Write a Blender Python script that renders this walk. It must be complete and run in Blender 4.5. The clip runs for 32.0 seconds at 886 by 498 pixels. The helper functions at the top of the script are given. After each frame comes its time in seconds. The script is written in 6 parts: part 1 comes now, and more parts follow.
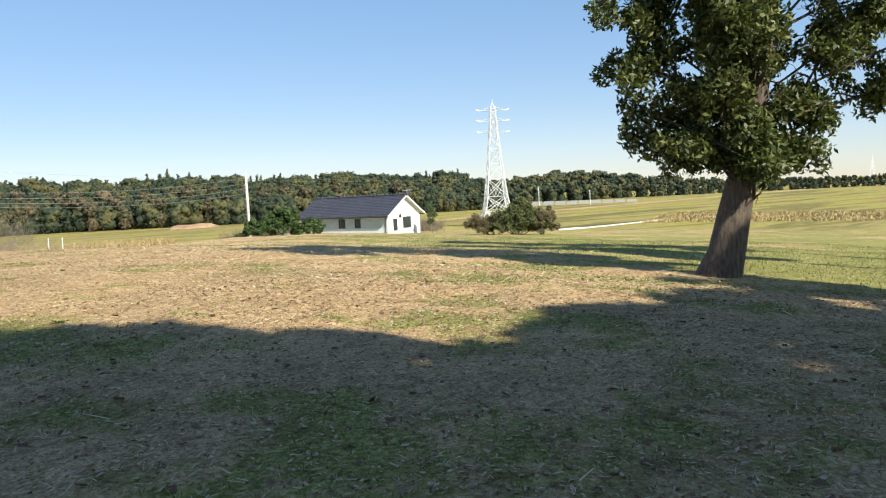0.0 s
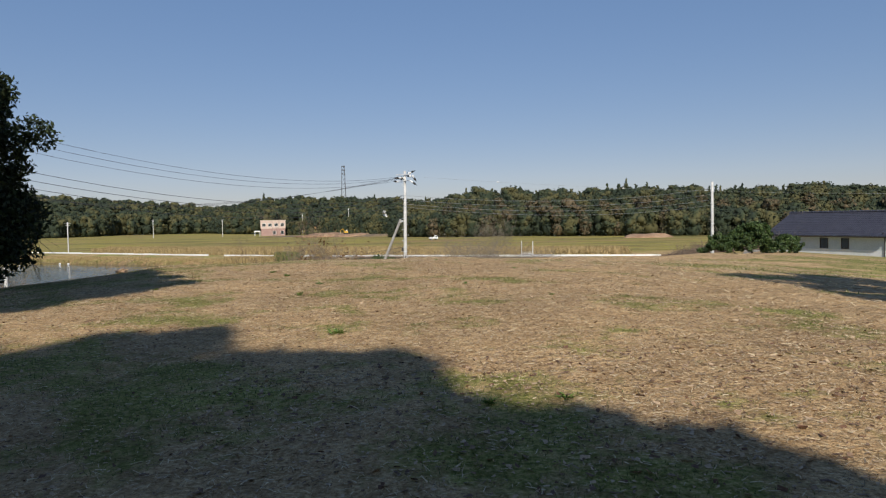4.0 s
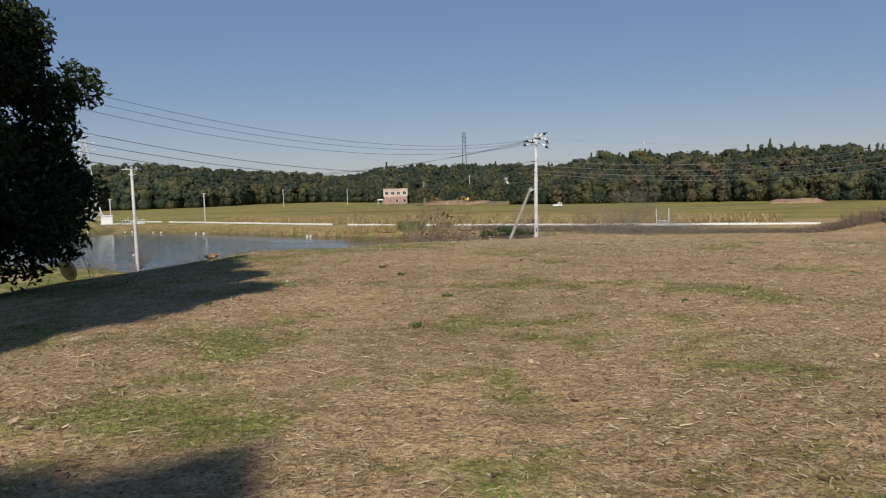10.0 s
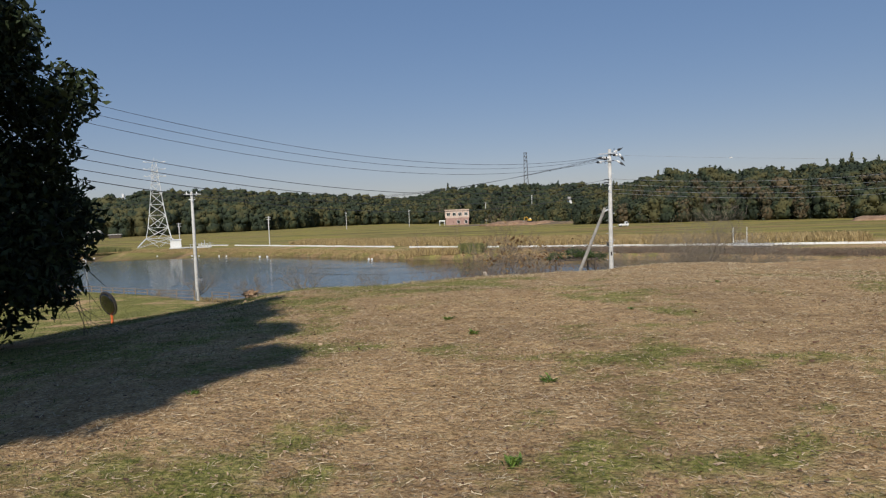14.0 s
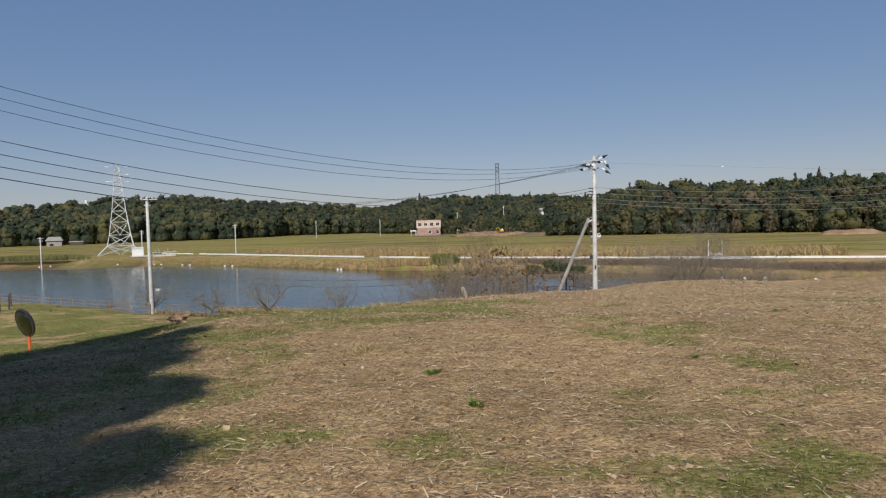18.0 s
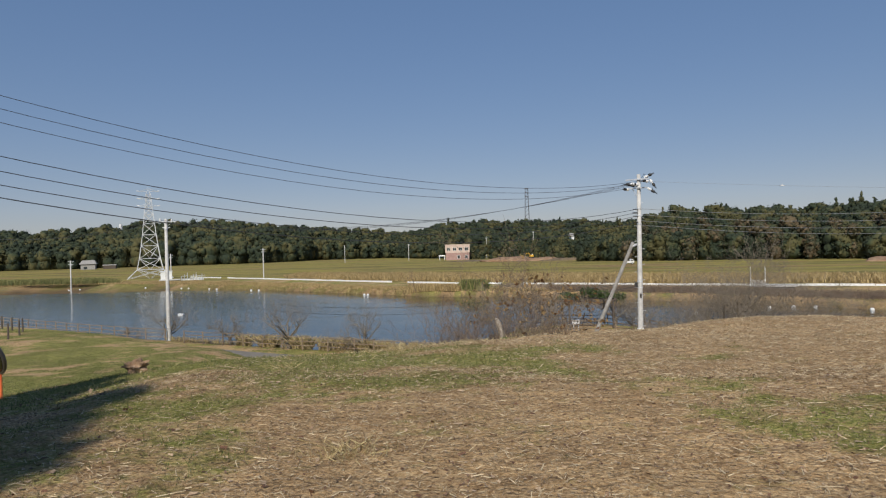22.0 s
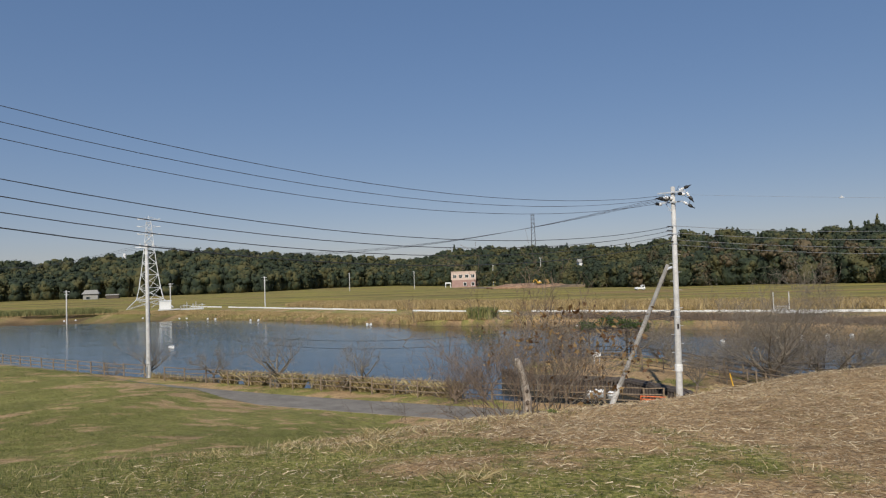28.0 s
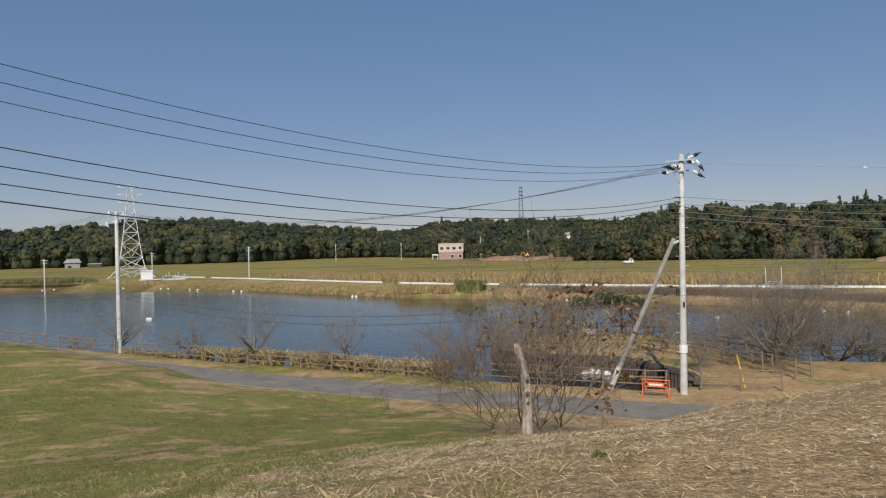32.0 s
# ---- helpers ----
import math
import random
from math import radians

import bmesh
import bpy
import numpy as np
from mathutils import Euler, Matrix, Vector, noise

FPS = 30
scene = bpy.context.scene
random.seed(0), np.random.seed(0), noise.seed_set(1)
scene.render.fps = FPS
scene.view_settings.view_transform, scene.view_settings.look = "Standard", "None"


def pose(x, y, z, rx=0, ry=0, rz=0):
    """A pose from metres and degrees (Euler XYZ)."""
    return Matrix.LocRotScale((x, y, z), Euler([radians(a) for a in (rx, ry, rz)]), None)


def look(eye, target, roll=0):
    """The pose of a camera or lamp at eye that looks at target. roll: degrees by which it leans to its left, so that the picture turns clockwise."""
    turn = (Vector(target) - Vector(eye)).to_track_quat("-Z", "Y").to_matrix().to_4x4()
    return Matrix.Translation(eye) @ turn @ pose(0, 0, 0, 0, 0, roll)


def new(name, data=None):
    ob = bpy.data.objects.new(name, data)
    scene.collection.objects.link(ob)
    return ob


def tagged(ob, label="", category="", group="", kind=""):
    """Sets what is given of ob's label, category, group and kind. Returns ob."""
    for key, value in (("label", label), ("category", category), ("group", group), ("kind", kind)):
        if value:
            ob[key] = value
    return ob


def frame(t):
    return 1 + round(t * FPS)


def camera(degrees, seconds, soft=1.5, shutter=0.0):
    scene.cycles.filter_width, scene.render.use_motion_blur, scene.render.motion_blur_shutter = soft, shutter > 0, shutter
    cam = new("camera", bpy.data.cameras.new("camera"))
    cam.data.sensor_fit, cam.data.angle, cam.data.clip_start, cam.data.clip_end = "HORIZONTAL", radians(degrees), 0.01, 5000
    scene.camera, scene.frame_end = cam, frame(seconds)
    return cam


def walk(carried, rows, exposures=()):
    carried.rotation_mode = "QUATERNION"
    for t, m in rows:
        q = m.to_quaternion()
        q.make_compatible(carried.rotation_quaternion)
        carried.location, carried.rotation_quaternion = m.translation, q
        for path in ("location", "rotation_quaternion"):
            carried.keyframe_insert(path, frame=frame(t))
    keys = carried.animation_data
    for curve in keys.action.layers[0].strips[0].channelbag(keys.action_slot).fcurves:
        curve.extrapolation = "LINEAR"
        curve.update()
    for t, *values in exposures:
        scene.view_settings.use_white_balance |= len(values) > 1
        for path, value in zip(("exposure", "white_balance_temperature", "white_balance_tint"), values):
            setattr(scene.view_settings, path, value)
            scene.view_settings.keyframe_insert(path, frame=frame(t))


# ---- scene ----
LENS = 64.8
PATH = [
    (0, (0.347, 2.619, 7.006), (1.769, 4.017, 6.853), -2.8),
    (0.5, (0.481, 2.871, 7.036), (1.721, 4.431, 6.855), -4.2),
    (1, (0.632, 3.161, 7.076), (1.64, 4.88, 6.905), -2.6),
    (1.5, (0.676, 3.562, 7.122), (1.589, 5.336, 6.978), 0.3),
    (2, (0.76, 4.035, 7.145), (1.456, 5.907, 7.044), -0.3),
    (2.5, (0.859, 4.487, 7.163), (1.377, 6.417, 7.08), -0.7),
    (4.5, (1.045, 6.521, 7.22), (1.319, 8.5, 7.14), -1.3),
    (5, (1.118, 7.033, 7.218), (1.287, 9.024, 7.142), -1.3),
    (5.5, (1.124, 7.68, 7.176), (1.208, 9.677, 7.09), -0.7),
    (6, (1.203, 8.098, 7.19), (1.231, 10.096, 7.106), -1.7),
    (6.5, (1.293, 8.473, 7.227), (1.273, 10.471, 7.147), -1.6),
    (7, (1.276, 8.939, 7.251), (1.308, 10.937, 7.164), -1.3),
    (7.5, (1.275, 9.373, 7.248), (1.285, 11.371, 7.156), -1.1),
    (8, (1.236, 9.786, 7.293), (1.185, 11.783, 7.203), -1.7),
    (8.5, (1.135, 10.248, 7.321), (1.1, 12.245, 7.222), -2.3),
    (9, (1.084, 10.72, 7.31), (1.041, 12.717, 7.203), -3.1),
    (9.5, (0.981, 11.202, 7.323), (0.954, 13.196, 7.161), -2.8),
    (10, (0.878, 11.556, 7.376), (0.872, 13.549, 7.207), -1.7),
    (10.5, (0.83, 11.901, 7.416), (0.78, 13.894, 7.257), -1.5),
    (11, (0.722, 12.305, 7.432), (0.686, 14.3, 7.294), -1.8),
    (11.5, (0.654, 12.722, 7.428), (0.628, 14.718, 7.302), -2.6),
    (12, (0.573, 13.119, 7.441), (0.478, 15.114, 7.327), -3.1),
    (12.5, (0.493, 13.528, 7.459), (0.364, 15.521, 7.345), -2.8),
    (13, (0.507, 13.991, 7.46), (0.364, 15.984, 7.362), -3.1),
    (13.5, (0.496, 14.42, 7.476), (0.335, 16.41, 7.367), -2.4),
    (14, (0.54, 14.829, 7.486), (0.36, 16.818, 7.382), -2.4),
    (14.5, (0.568, 15.213, 7.504), (0.364, 17.2, 7.414), -2.6),
    (15, (0.474, 15.674, 7.494), (0.259, 17.661, 7.417), -1.8),
    (15.5, (0.472, 16.122, 7.467), (0.266, 18.11, 7.393), -2.6),
    (17.5, (0.175, 17.719, 7.45), (-0.02, 19.708, 7.377), -1.2),
    (18, (0.121, 18.144, 7.422), (0.025, 20.14, 7.344), -1.8),
    (18.5, (0.081, 18.555, 7.428), (-0.02, 20.55, 7.326), -2.3),
    (19, (0.016, 18.943, 7.426), (-0.011, 20.942, 7.364), -1.4),
    (19.5, (0.003, 19.372, 7.418), (-0.039, 21.371, 7.397), -1.6),
    (20, (-0.074, 19.805, 7.412), (-0.167, 21.802, 7.397), -1.3),
    (20.5, (-0.124, 20.231, 7.384), (-0.187, 22.23, 7.36), -1.4),
    (21, (-0.154, 20.684, 7.364), (-0.283, 22.68, 7.356), -1.5),
    (21.5, (-0.205, 21.109, 7.356), (-0.372, 23.102, 7.349), -1.5),
    (22, (-0.159, 21.523, 7.344), (-0.335, 23.516, 7.34), -1.6),
    (22.5, (-0.177, 21.898, 7.336), (-0.376, 23.888, 7.335), -1.6),
    (23, (-0.171, 22.257, 7.315), (-0.391, 24.245, 7.326), -1.5),
    (23.5, (-0.182, 22.695, 7.284), (-0.419, 24.681, 7.301), -1.5),
    (24, (-0.247, 23.151, 7.256), (-0.513, 25.133, 7.271), -1.5),
    (24.5, (-0.296, 23.522, 7.264), (-0.571, 25.503, 7.289), -1.4),
    (25, (-0.327, 23.934, 7.285), (-0.618, 25.912, 7.328), -1.4),
    (25.5, (-0.458, 24.391, 7.272), (-0.746, 26.37, 7.329), -1.3),
    (27.5, (-0.592, 26.311, 7.208), (-0.798, 28.298, 7.299), -2.1),
    (28, (-0.636, 26.745, 7.205), (-0.826, 28.734, 7.28), -2.0),
    (28.5, (-0.66, 27.174, 7.211), (-0.79, 29.169, 7.272), -1.7),
    (29, (-0.664, 27.599, 7.237), (-0.803, 29.594, 7.286), -1.6),
    (29.5, (-0.771, 27.993, 7.246), (-0.88, 29.99, 7.282), -1.3),
    (30, (-0.815, 28.345, 7.253), (-0.936, 30.341, 7.275), -1.1),
    (30.5, (-0.839, 28.691, 7.256), (-1.011, 30.683, 7.267), -1.0),
    (31, (-0.931, 28.987, 7.258), (-1.065, 30.982, 7.264), -0.9),
    (31.5, (-0.958, 29.317, 7.243), (-1.097, 31.312, 7.239), -1.0),
    (32, (-0.979, 29.497, 7.249), (-1.135, 31.491, 7.242), -1.5),
]


# ---------------------------------------------------------------- camera
cam = camera(LENS, 32.0, soft=1.2)
walk(cam, [(t, look(e, a, r)) for t, e, a, r in PATH],
     exposures=[(0.0, 1.22, 6650, 2), (1.0, 0.88, 6600, 4), (2.0, 0.60, 6550, 7), (2.5, 0.50, 6500, 9), (4.5, 0.32, 6500, 10), (8.0, 0.16, 6500, 10), (20.0, 0.12, 6500, 10), (32.0, 0.12, 6500, 10)])

# ---------------------------------------------------------------- light
SUN_EL, SUN_AZ = radians(37), (-0.08, -1.0)
world = bpy.data.worlds.new("sky")
scene.world = world
world.use_nodes = True
wn = world.node_tree.nodes
sky = wn.new("ShaderNodeTexSky")
sky.sky_type, sky.sun_disc = "NISHITA", False
sky.sun_elevation, sky.sun_rotation = SUN_EL, math.atan2(SUN_AZ[0], SUN_AZ[1])
sky.altitude, sky.air_density, sky.dust_density, sky.ozone_density = 50, 1.0, 0.05, 3.0
wn["Background"].inputs[1].default_value = 0.150
gam = wn.new("ShaderNodeGamma")
gam.inputs[1].default_value = 0.46
sat = wn.new("ShaderNodeHueSaturation")
sat.inputs["Saturation"].default_value = 1.6
tint = wn.new("ShaderNodeMix")
tint.data_type, tint.blend_type = "RGBA", "MULTIPLY"
tint.inputs[0].default_value, tint.inputs[7].default_value = 1.0, (1.0, 0.985, 1.16, 1)
world.node_tree.links.new(sky.outputs[0], gam.inputs[0])
world.node_tree.links.new(gam.outputs[0], sat.inputs["Color"])
world.node_tree.links.new(sat.outputs[0], tint.inputs[6])
world.node_tree.links.new(tint.outputs[2], wn["Background"].inputs[0])
sun = new("sun", bpy.data.lights.new("sun", "SUN"))
sun.data.energy, sun.data.angle, sun.data.color = 3.8, radians(0.6), (1.0, 0.94, 0.84)
saz = Vector((SUN_AZ[0], SUN_AZ[1], 0)).normalized()
sun.matrix_world = look((saz.x * 80, saz.y * 80, 80 * math.tan(SUN_EL)), (0, 0, 0))


# ---------------------------------------------------------------- materials
def material(name, c1, c2, scale=3.0, rough=0.8, metal=0.0, bump=0.3, fine=None, c3=None, island=False, objrand=False, leafy=0.0, iw=0.75, nw=0.5, detail=6.0, stretch=None):
    """Two noises mix the colours; bump from the finer one."""
    m = bpy.data.materials.new(name)
    m.use_nodes = True
    nt = m.node_tree
    bs = nt.nodes["Principled BSDF"]
    co = nt.nodes.new("ShaderNodeTexCoord")
    vec = co.outputs["Object"]
    if stretch:
        mp = nt.nodes.new("ShaderNodeMapping")
        mp.inputs["Scale"].default_value = stretch
        nt.links.new(vec, mp.inputs[0])
        vec = mp.outputs[0]
    n1 = nt.nodes.new("ShaderNodeTexNoise")
    n1.inputs["Scale"].default_value, n1.inputs["Detail"].default_value = scale, detail
    n1.inputs["Roughness"].default_value = 0.65
    nt.links.new(vec, n1.inputs["Vector"])
    n2 = nt.nodes.new("ShaderNodeTexNoise")
    n2.inputs["Scale"].default_value, n2.inputs["Detail"].default_value = fine or scale * 9, 4
    nt.links.new(vec, n2.inputs["Vector"])
    ramp = nt.nodes.new("ShaderNodeValToRGB")
    ramp.color_ramp.elements[0].position, ramp.color_ramp.elements[1].position = 0.34, 0.68
    ramp.color_ramp.elements[0].color, ramp.color_ramp.elements[1].color = (*c1, 1), (*c2, 1)
    if c3:
        e = ramp.color_ramp.elements.new(0.5)
        e.color = (*c3, 1)
    fac = n1.outputs[0]
    if island or objrand:
        rnd = nt.nodes.new("ShaderNodeNewGeometry") if island else nt.nodes.new("ShaderNodeObjectInfo")
        mixf = nt.nodes.new("ShaderNodeMath")
        mixf.operation = "MULTIPLY_ADD"
        mixf.inputs[1].default_value = iw
        sub = nt.nodes.new("ShaderNodeMath")
        sub.operation = "MULTIPLY_ADD"
        sub.inputs[1].default_value, sub.inputs[2].default_value = nw, 0.5 - 0.5 * (iw + nw)
        nt.links.new(n1.outputs[0], sub.inputs[0])
        nt.links.new(rnd.outputs["Random Per Island" if island else "Random"], mixf.inputs[0])
        nt.links.new(sub.outputs[0], mixf.inputs[2])
        fac = mixf.outputs[0]
    nt.links.new(fac, ramp.inputs[0])
    mul = nt.nodes.new("ShaderNodeMix")
    mul.data_type, mul.blend_type = "RGBA", "MULTIPLY"
    mul.inputs[0].default_value = 0.45
    g = nt.nodes.new("ShaderNodeMapRange")
    g.inputs["From Min"].default_value, g.inputs["From Max"].default_value = 0.25, 0.75
    g.inputs["To Min"].default_value, g.inputs["To Max"].default_value = 0.35, 1.35
    nt.links.new(n2.outputs[0], g.inputs[0])
    nt.links.new(ramp.outputs[0], mul.inputs[6])
    nt.links.new(g.outputs[0], mul.inputs[7])
    nt.links.new(mul.outputs[2], bs.inputs["Base Color"])
    bs.inputs["Roughness"].default_value, bs.inputs["Metallic"].default_value = rough, metal
    if bump:
        b = nt.nodes.new("ShaderNodeBump")
        b.inputs["Strength"].default_value, b.inputs["Distance"].default_value = bump, 0.02
        nt.links.new(n2.outputs[0], b.inputs["Height"])
        nt.links.new(b.outputs[0], bs.inputs["Normal"])
    if leafy:
        tr = nt.nodes.new("ShaderNodeBsdfTranslucent")
        nt.links.new(mul.outputs[2], tr.inputs[0])
        mx = nt.nodes.new("ShaderNodeMixShader")
        mx.inputs[0].default_value = leafy
        out = nt.nodes["Material Output"]
        nt.links.new(bs.outputs[0], mx.inputs[1])
        nt.links.new(tr.outputs[0], mx.inputs[2])
        nt.links.new(mx.outputs[0], out.inputs[0])
    return m


STRAW = material("straw", (0.23, 0.15, 0.075), (0.68, 0.55, 0.36), 8, 0.85, bump=0, island=True, c3=(0.46, 0.34, 0.19))
STUMPWOOD = material("stump_wood", (0.30, 0.18, 0.10), (0.52, 0.36, 0.24), 6, 0.9, bump=0.8)
DRYLEAF = material("fallen_leaf", (0.14, 0.07, 0.038), (0.50, 0.36, 0.23), 8, 0.8, bump=0, island=True)
GRASS = material("grass", (0.08, 0.105, 0.022), (0.24, 0.245, 0.075), 6, 0.75, bump=0, island=True, leafy=0.2)
DRYGRASS = material("dry_grass", (0.32, 0.24, 0.11), (0.60, 0.49, 0.26), 6, 0.85, bump=0, island=True, leafy=0.15)
WEED = material("weed", (0.085, 0.15, 0.02), (0.20, 0.29, 0.055), 10, 0.6, bump=0, island=True, leafy=0.2)
DULLLEAF = material("dull_leaf", (0.085, 0.085, 0.035), (0.24, 0.18, 0.09), 3, 0.7, bump=0, island=True, leafy=0.2)
OAKLEAF = material("oak_leaf", (0.042, 0.064, 0.015), (0.17, 0.185, 0.052), 2, 0.5, bump=0, island=True, leafy=0.35)
DARKLEAF = material("dark_leaf", (0.012, 0.022, 0.008), (0.04, 0.06, 0.017), 2, 0.8, bump=0, island=True, leafy=0.15)
BUSHLEAF = material("bush_leaf", (0.03, 0.06, 0.014), (0.09, 0.14, 0.035), 3, 0.6, bump=0, island=True, leafy=0.2)
WEEDY = material("mixed_leaf", (0.065, 0.09, 0.027), (0.21, 0.21, 0.08), 1.2, 0.7, bump=0, island=True, leafy=0.25, c3=(0.10, 0.115, 0.035))
AUTUMNLEAF = material("autumn_leaf", (0.13, 0.06, 0.02), (0.34, 0.22, 0.09), 3, 0.7, bump=0, island=True, leafy=0.2)
MASTSTEEL = material("mast_steel", (0.06, 0.06, 0.065), (0.12, 0.12, 0.125), 1, 0.6, metal=0.2, bump=0)
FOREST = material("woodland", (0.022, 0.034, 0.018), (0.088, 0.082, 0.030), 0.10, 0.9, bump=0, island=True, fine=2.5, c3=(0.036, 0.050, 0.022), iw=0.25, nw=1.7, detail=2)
FORESTBROWN = material("woodland_brown", (0.04, 0.045, 0.02), (0.11, 0.08, 0.04), 0.06, 0.8, bump=0, island=True, fine=0.9)
TWIG = material("twig", (0.12, 0.10, 0.078), (0.27, 0.23, 0.175), 4, 0.85, bump=0.3)
REDTWIG = material("red_twig", (0.105, 0.075, 0.056), (0.215, 0.155, 0.11), 4, 0.85, bump=0, island=True)
BARK = material("bark", (0.06, 0.045, 0.035), (0.20, 0.15, 0.11), 5, 0.9, bump=0.9, stretch=(4, 4, 0.8))
DEADBARK = material("dead_bark", (0.20, 0.14, 0.09), (0.58, 0.52, 0.45), 5, 0.9, bump=0.7, stretch=(3, 3, 0.7))
REED = material("reed", (0.24, 0.17, 0.07), (0.48, 0.36, 0.17), 0.5, 0.85, bump=0, island=True)
REEDGREEN = material("reed_green", (0.10, 0.12, 0.035), (0.24, 0.22, 0.08), 0.5, 0.85, bump=0, island=True)
CONCRETE = material("concrete", (0.46, 0.45, 0.43), (0.66, 0.65, 0.62), 3, 0.8, bump=0.2)
GREYCONC = material("weathered_concrete", (0.25, 0.24, 0.22), (0.42, 0.40, 0.37), 2, 0.85, bump=0.3)
ASPHALT = material("asphalt", (0.18, 0.158, 0.13), (0.28, 0.252, 0.212), 0.8, 0.9, bump=0.3, fine=40)
WOOD = material("weathered_wood", (0.16, 0.115, 0.075), (0.33, 0.255, 0.175), 5, 0.85, bump=0.4, stretch=(1, 1, 3))
DARKWOOD = material("dark_wood", (0.05, 0.04, 0.035), (0.14, 0.11, 0.085), 5, 0.85, bump=0.4)
STEEL = material("galvanised_steel", (0.52, 0.54, 0.56), (0.75, 0.77, 0.79), 4, 0.45, metal=0.3, bump=0.05)
PYLONSTEEL = material("pylon_steel", (0.62, 0.63, 0.64), (0.82, 0.83, 0.84), 1, 0.5, metal=0.15, bump=0)
WHITE = material("white_paint", (0.74, 0.74, 0.73), (0.84, 0.84, 0.82), 2, 0.6, bump=0.1)
PORCELAIN = material("porcelain", (0.80, 0.80, 0.79), (0.88, 0.88, 0.87), 5, 0.15, bump=0)
BLACK = material("black_rubber", (0.012, 0.012, 0.013), (0.03, 0.03, 0.03), 8, 0.6, bump=0.1)
WIRE = material("wire_sheath", (0.02, 0.02, 0.022), (0.045, 0.045, 0.05), 8, 0.5, bump=0)
GREYWIRE = material("bare_wire", (0.25, 0.26, 0.27), (0.4, 0.4, 0.41), 8, 0.4, metal=0.4, bump=0)
ORANGE = material("orange_paint", (0.70, 0.13, 0.035), (0.82, 0.20, 0.06), 6, 0.5, bump=0.1)
YELLOW = material("yellow_paint", (0.75, 0.42, 0.03), (0.85, 0.52, 0.06), 6, 0.5, bump=0.1)
RED = material("red_paint", (0.5, 0.05, 0.03), (0.62, 0.09, 0.06), 6, 0.5, bump=0.1)
TILE = material("roof_tile", (0.030, 0.030, 0.042), (0.065, 0.065, 0.085), 2, 0.45, bump=0.2)
STUCCO = material("white_stucco", (0.70, 0.71, 0.71), (0.80, 0.80, 0.79), 1.2, 0.85, bump=0.2, fine=50)
SIDING = material("pale_siding", (0.48, 0.53, 0.55), (0.58, 0.62, 0.63), 1.2, 0.8, bump=0.1)
PINK = material("pink_render", (0.56, 0.43, 0.36), (0.66, 0.52, 0.44), 0.6, 0.85, bump=0.1)
ROSE = material("rose_tile", (0.34, 0.21, 0.18), (0.44, 0.29, 0.25), 0.6, 0.85, bump=0.1)
DARKFRAME = material("dark_frame", (0.03, 0.025, 0.022), (0.06, 0.05, 0.045), 4, 0.4, bump=0)
SOIL = material("bare_soil", (0.22, 0.12, 0.07), (0.42, 0.28, 0.17), 0.6, 0.95, bump=0.5, fine=8)
MUD = material("bank_soil", (0.10, 0.075, 0.05), (0.24, 0.18, 0.11), 0.8, 0.95, bump=0.5, fine=8)


def glass_material():
    m = bpy.data.materials.new("window_glass")
    m.use_nodes = True
    b = m.node_tree.nodes["Principled BSDF"]
    b.inputs["Base Color"].default_value = (0.03, 0.04, 0.045, 1)
    b.inputs["Roughness"].default_value, b.inputs["IOR"].default_value = 0.05, 1.5
    return m


GLASS = glass_material()


def mirror_material():
    m = bpy.data.materials.new("mirror")
    m.use_nodes = True
    b = m.node_tree.nodes["Principled BSDF"]
    # base colour darkened to stand for the dark tree reflected in it
    b.inputs["Base Color"].default_value = (0.16, 0.16, 0.16, 1)
    b.inputs["Roughness"].default_value, b.inputs["Metallic"].default_value = 0.05, 1.0
    return m


MIRROR = mirror_material()


def water_material():
    m = bpy.data.materials.new("pond_water")
    m.use_nodes = True
    nt = m.node_tree
    b = nt.nodes["Principled BSDF"]
    b.inputs["Base Color"].default_value = (0.020, 0.030, 0.029, 1)
    b.inputs["Roughness"].default_value, b.inputs["IOR"].default_value = 0.06, 1.33
    co = nt.nodes.new("ShaderNodeTexCoord")
    bump = None
    for sc, st, dist in ((1.3, 0.5, 0.05), (0.12, 0.2, 0.25)):
        mp = nt.nodes.new("ShaderNodeMapping")
        mp.inputs["Scale"].default_value = (0.6, 1.6, 1)
        n = nt.nodes.new("ShaderNodeTexNoise")
        n.inputs["Scale"].default_value, n.inputs["Detail"].default_value = sc, 5
        nt.links.new(co.outputs["Object"], mp.inputs[0])
        nt.links.new(mp.outputs[0], n.inputs["Vector"])
        k = nt.nodes.new("ShaderNodeBump")
        k.inputs["Strength"].default_value, k.inputs["Distance"].default_value = st, dist
        nt.links.new(n.outputs[0], k.inputs["Height"])
        if bump:
            nt.links.new(bump.outputs[0], k.inputs["Normal"])
        bump = k
    nt.links.new(bump.outputs[0], b.inputs["Normal"])
    return m


WATER = water_material()


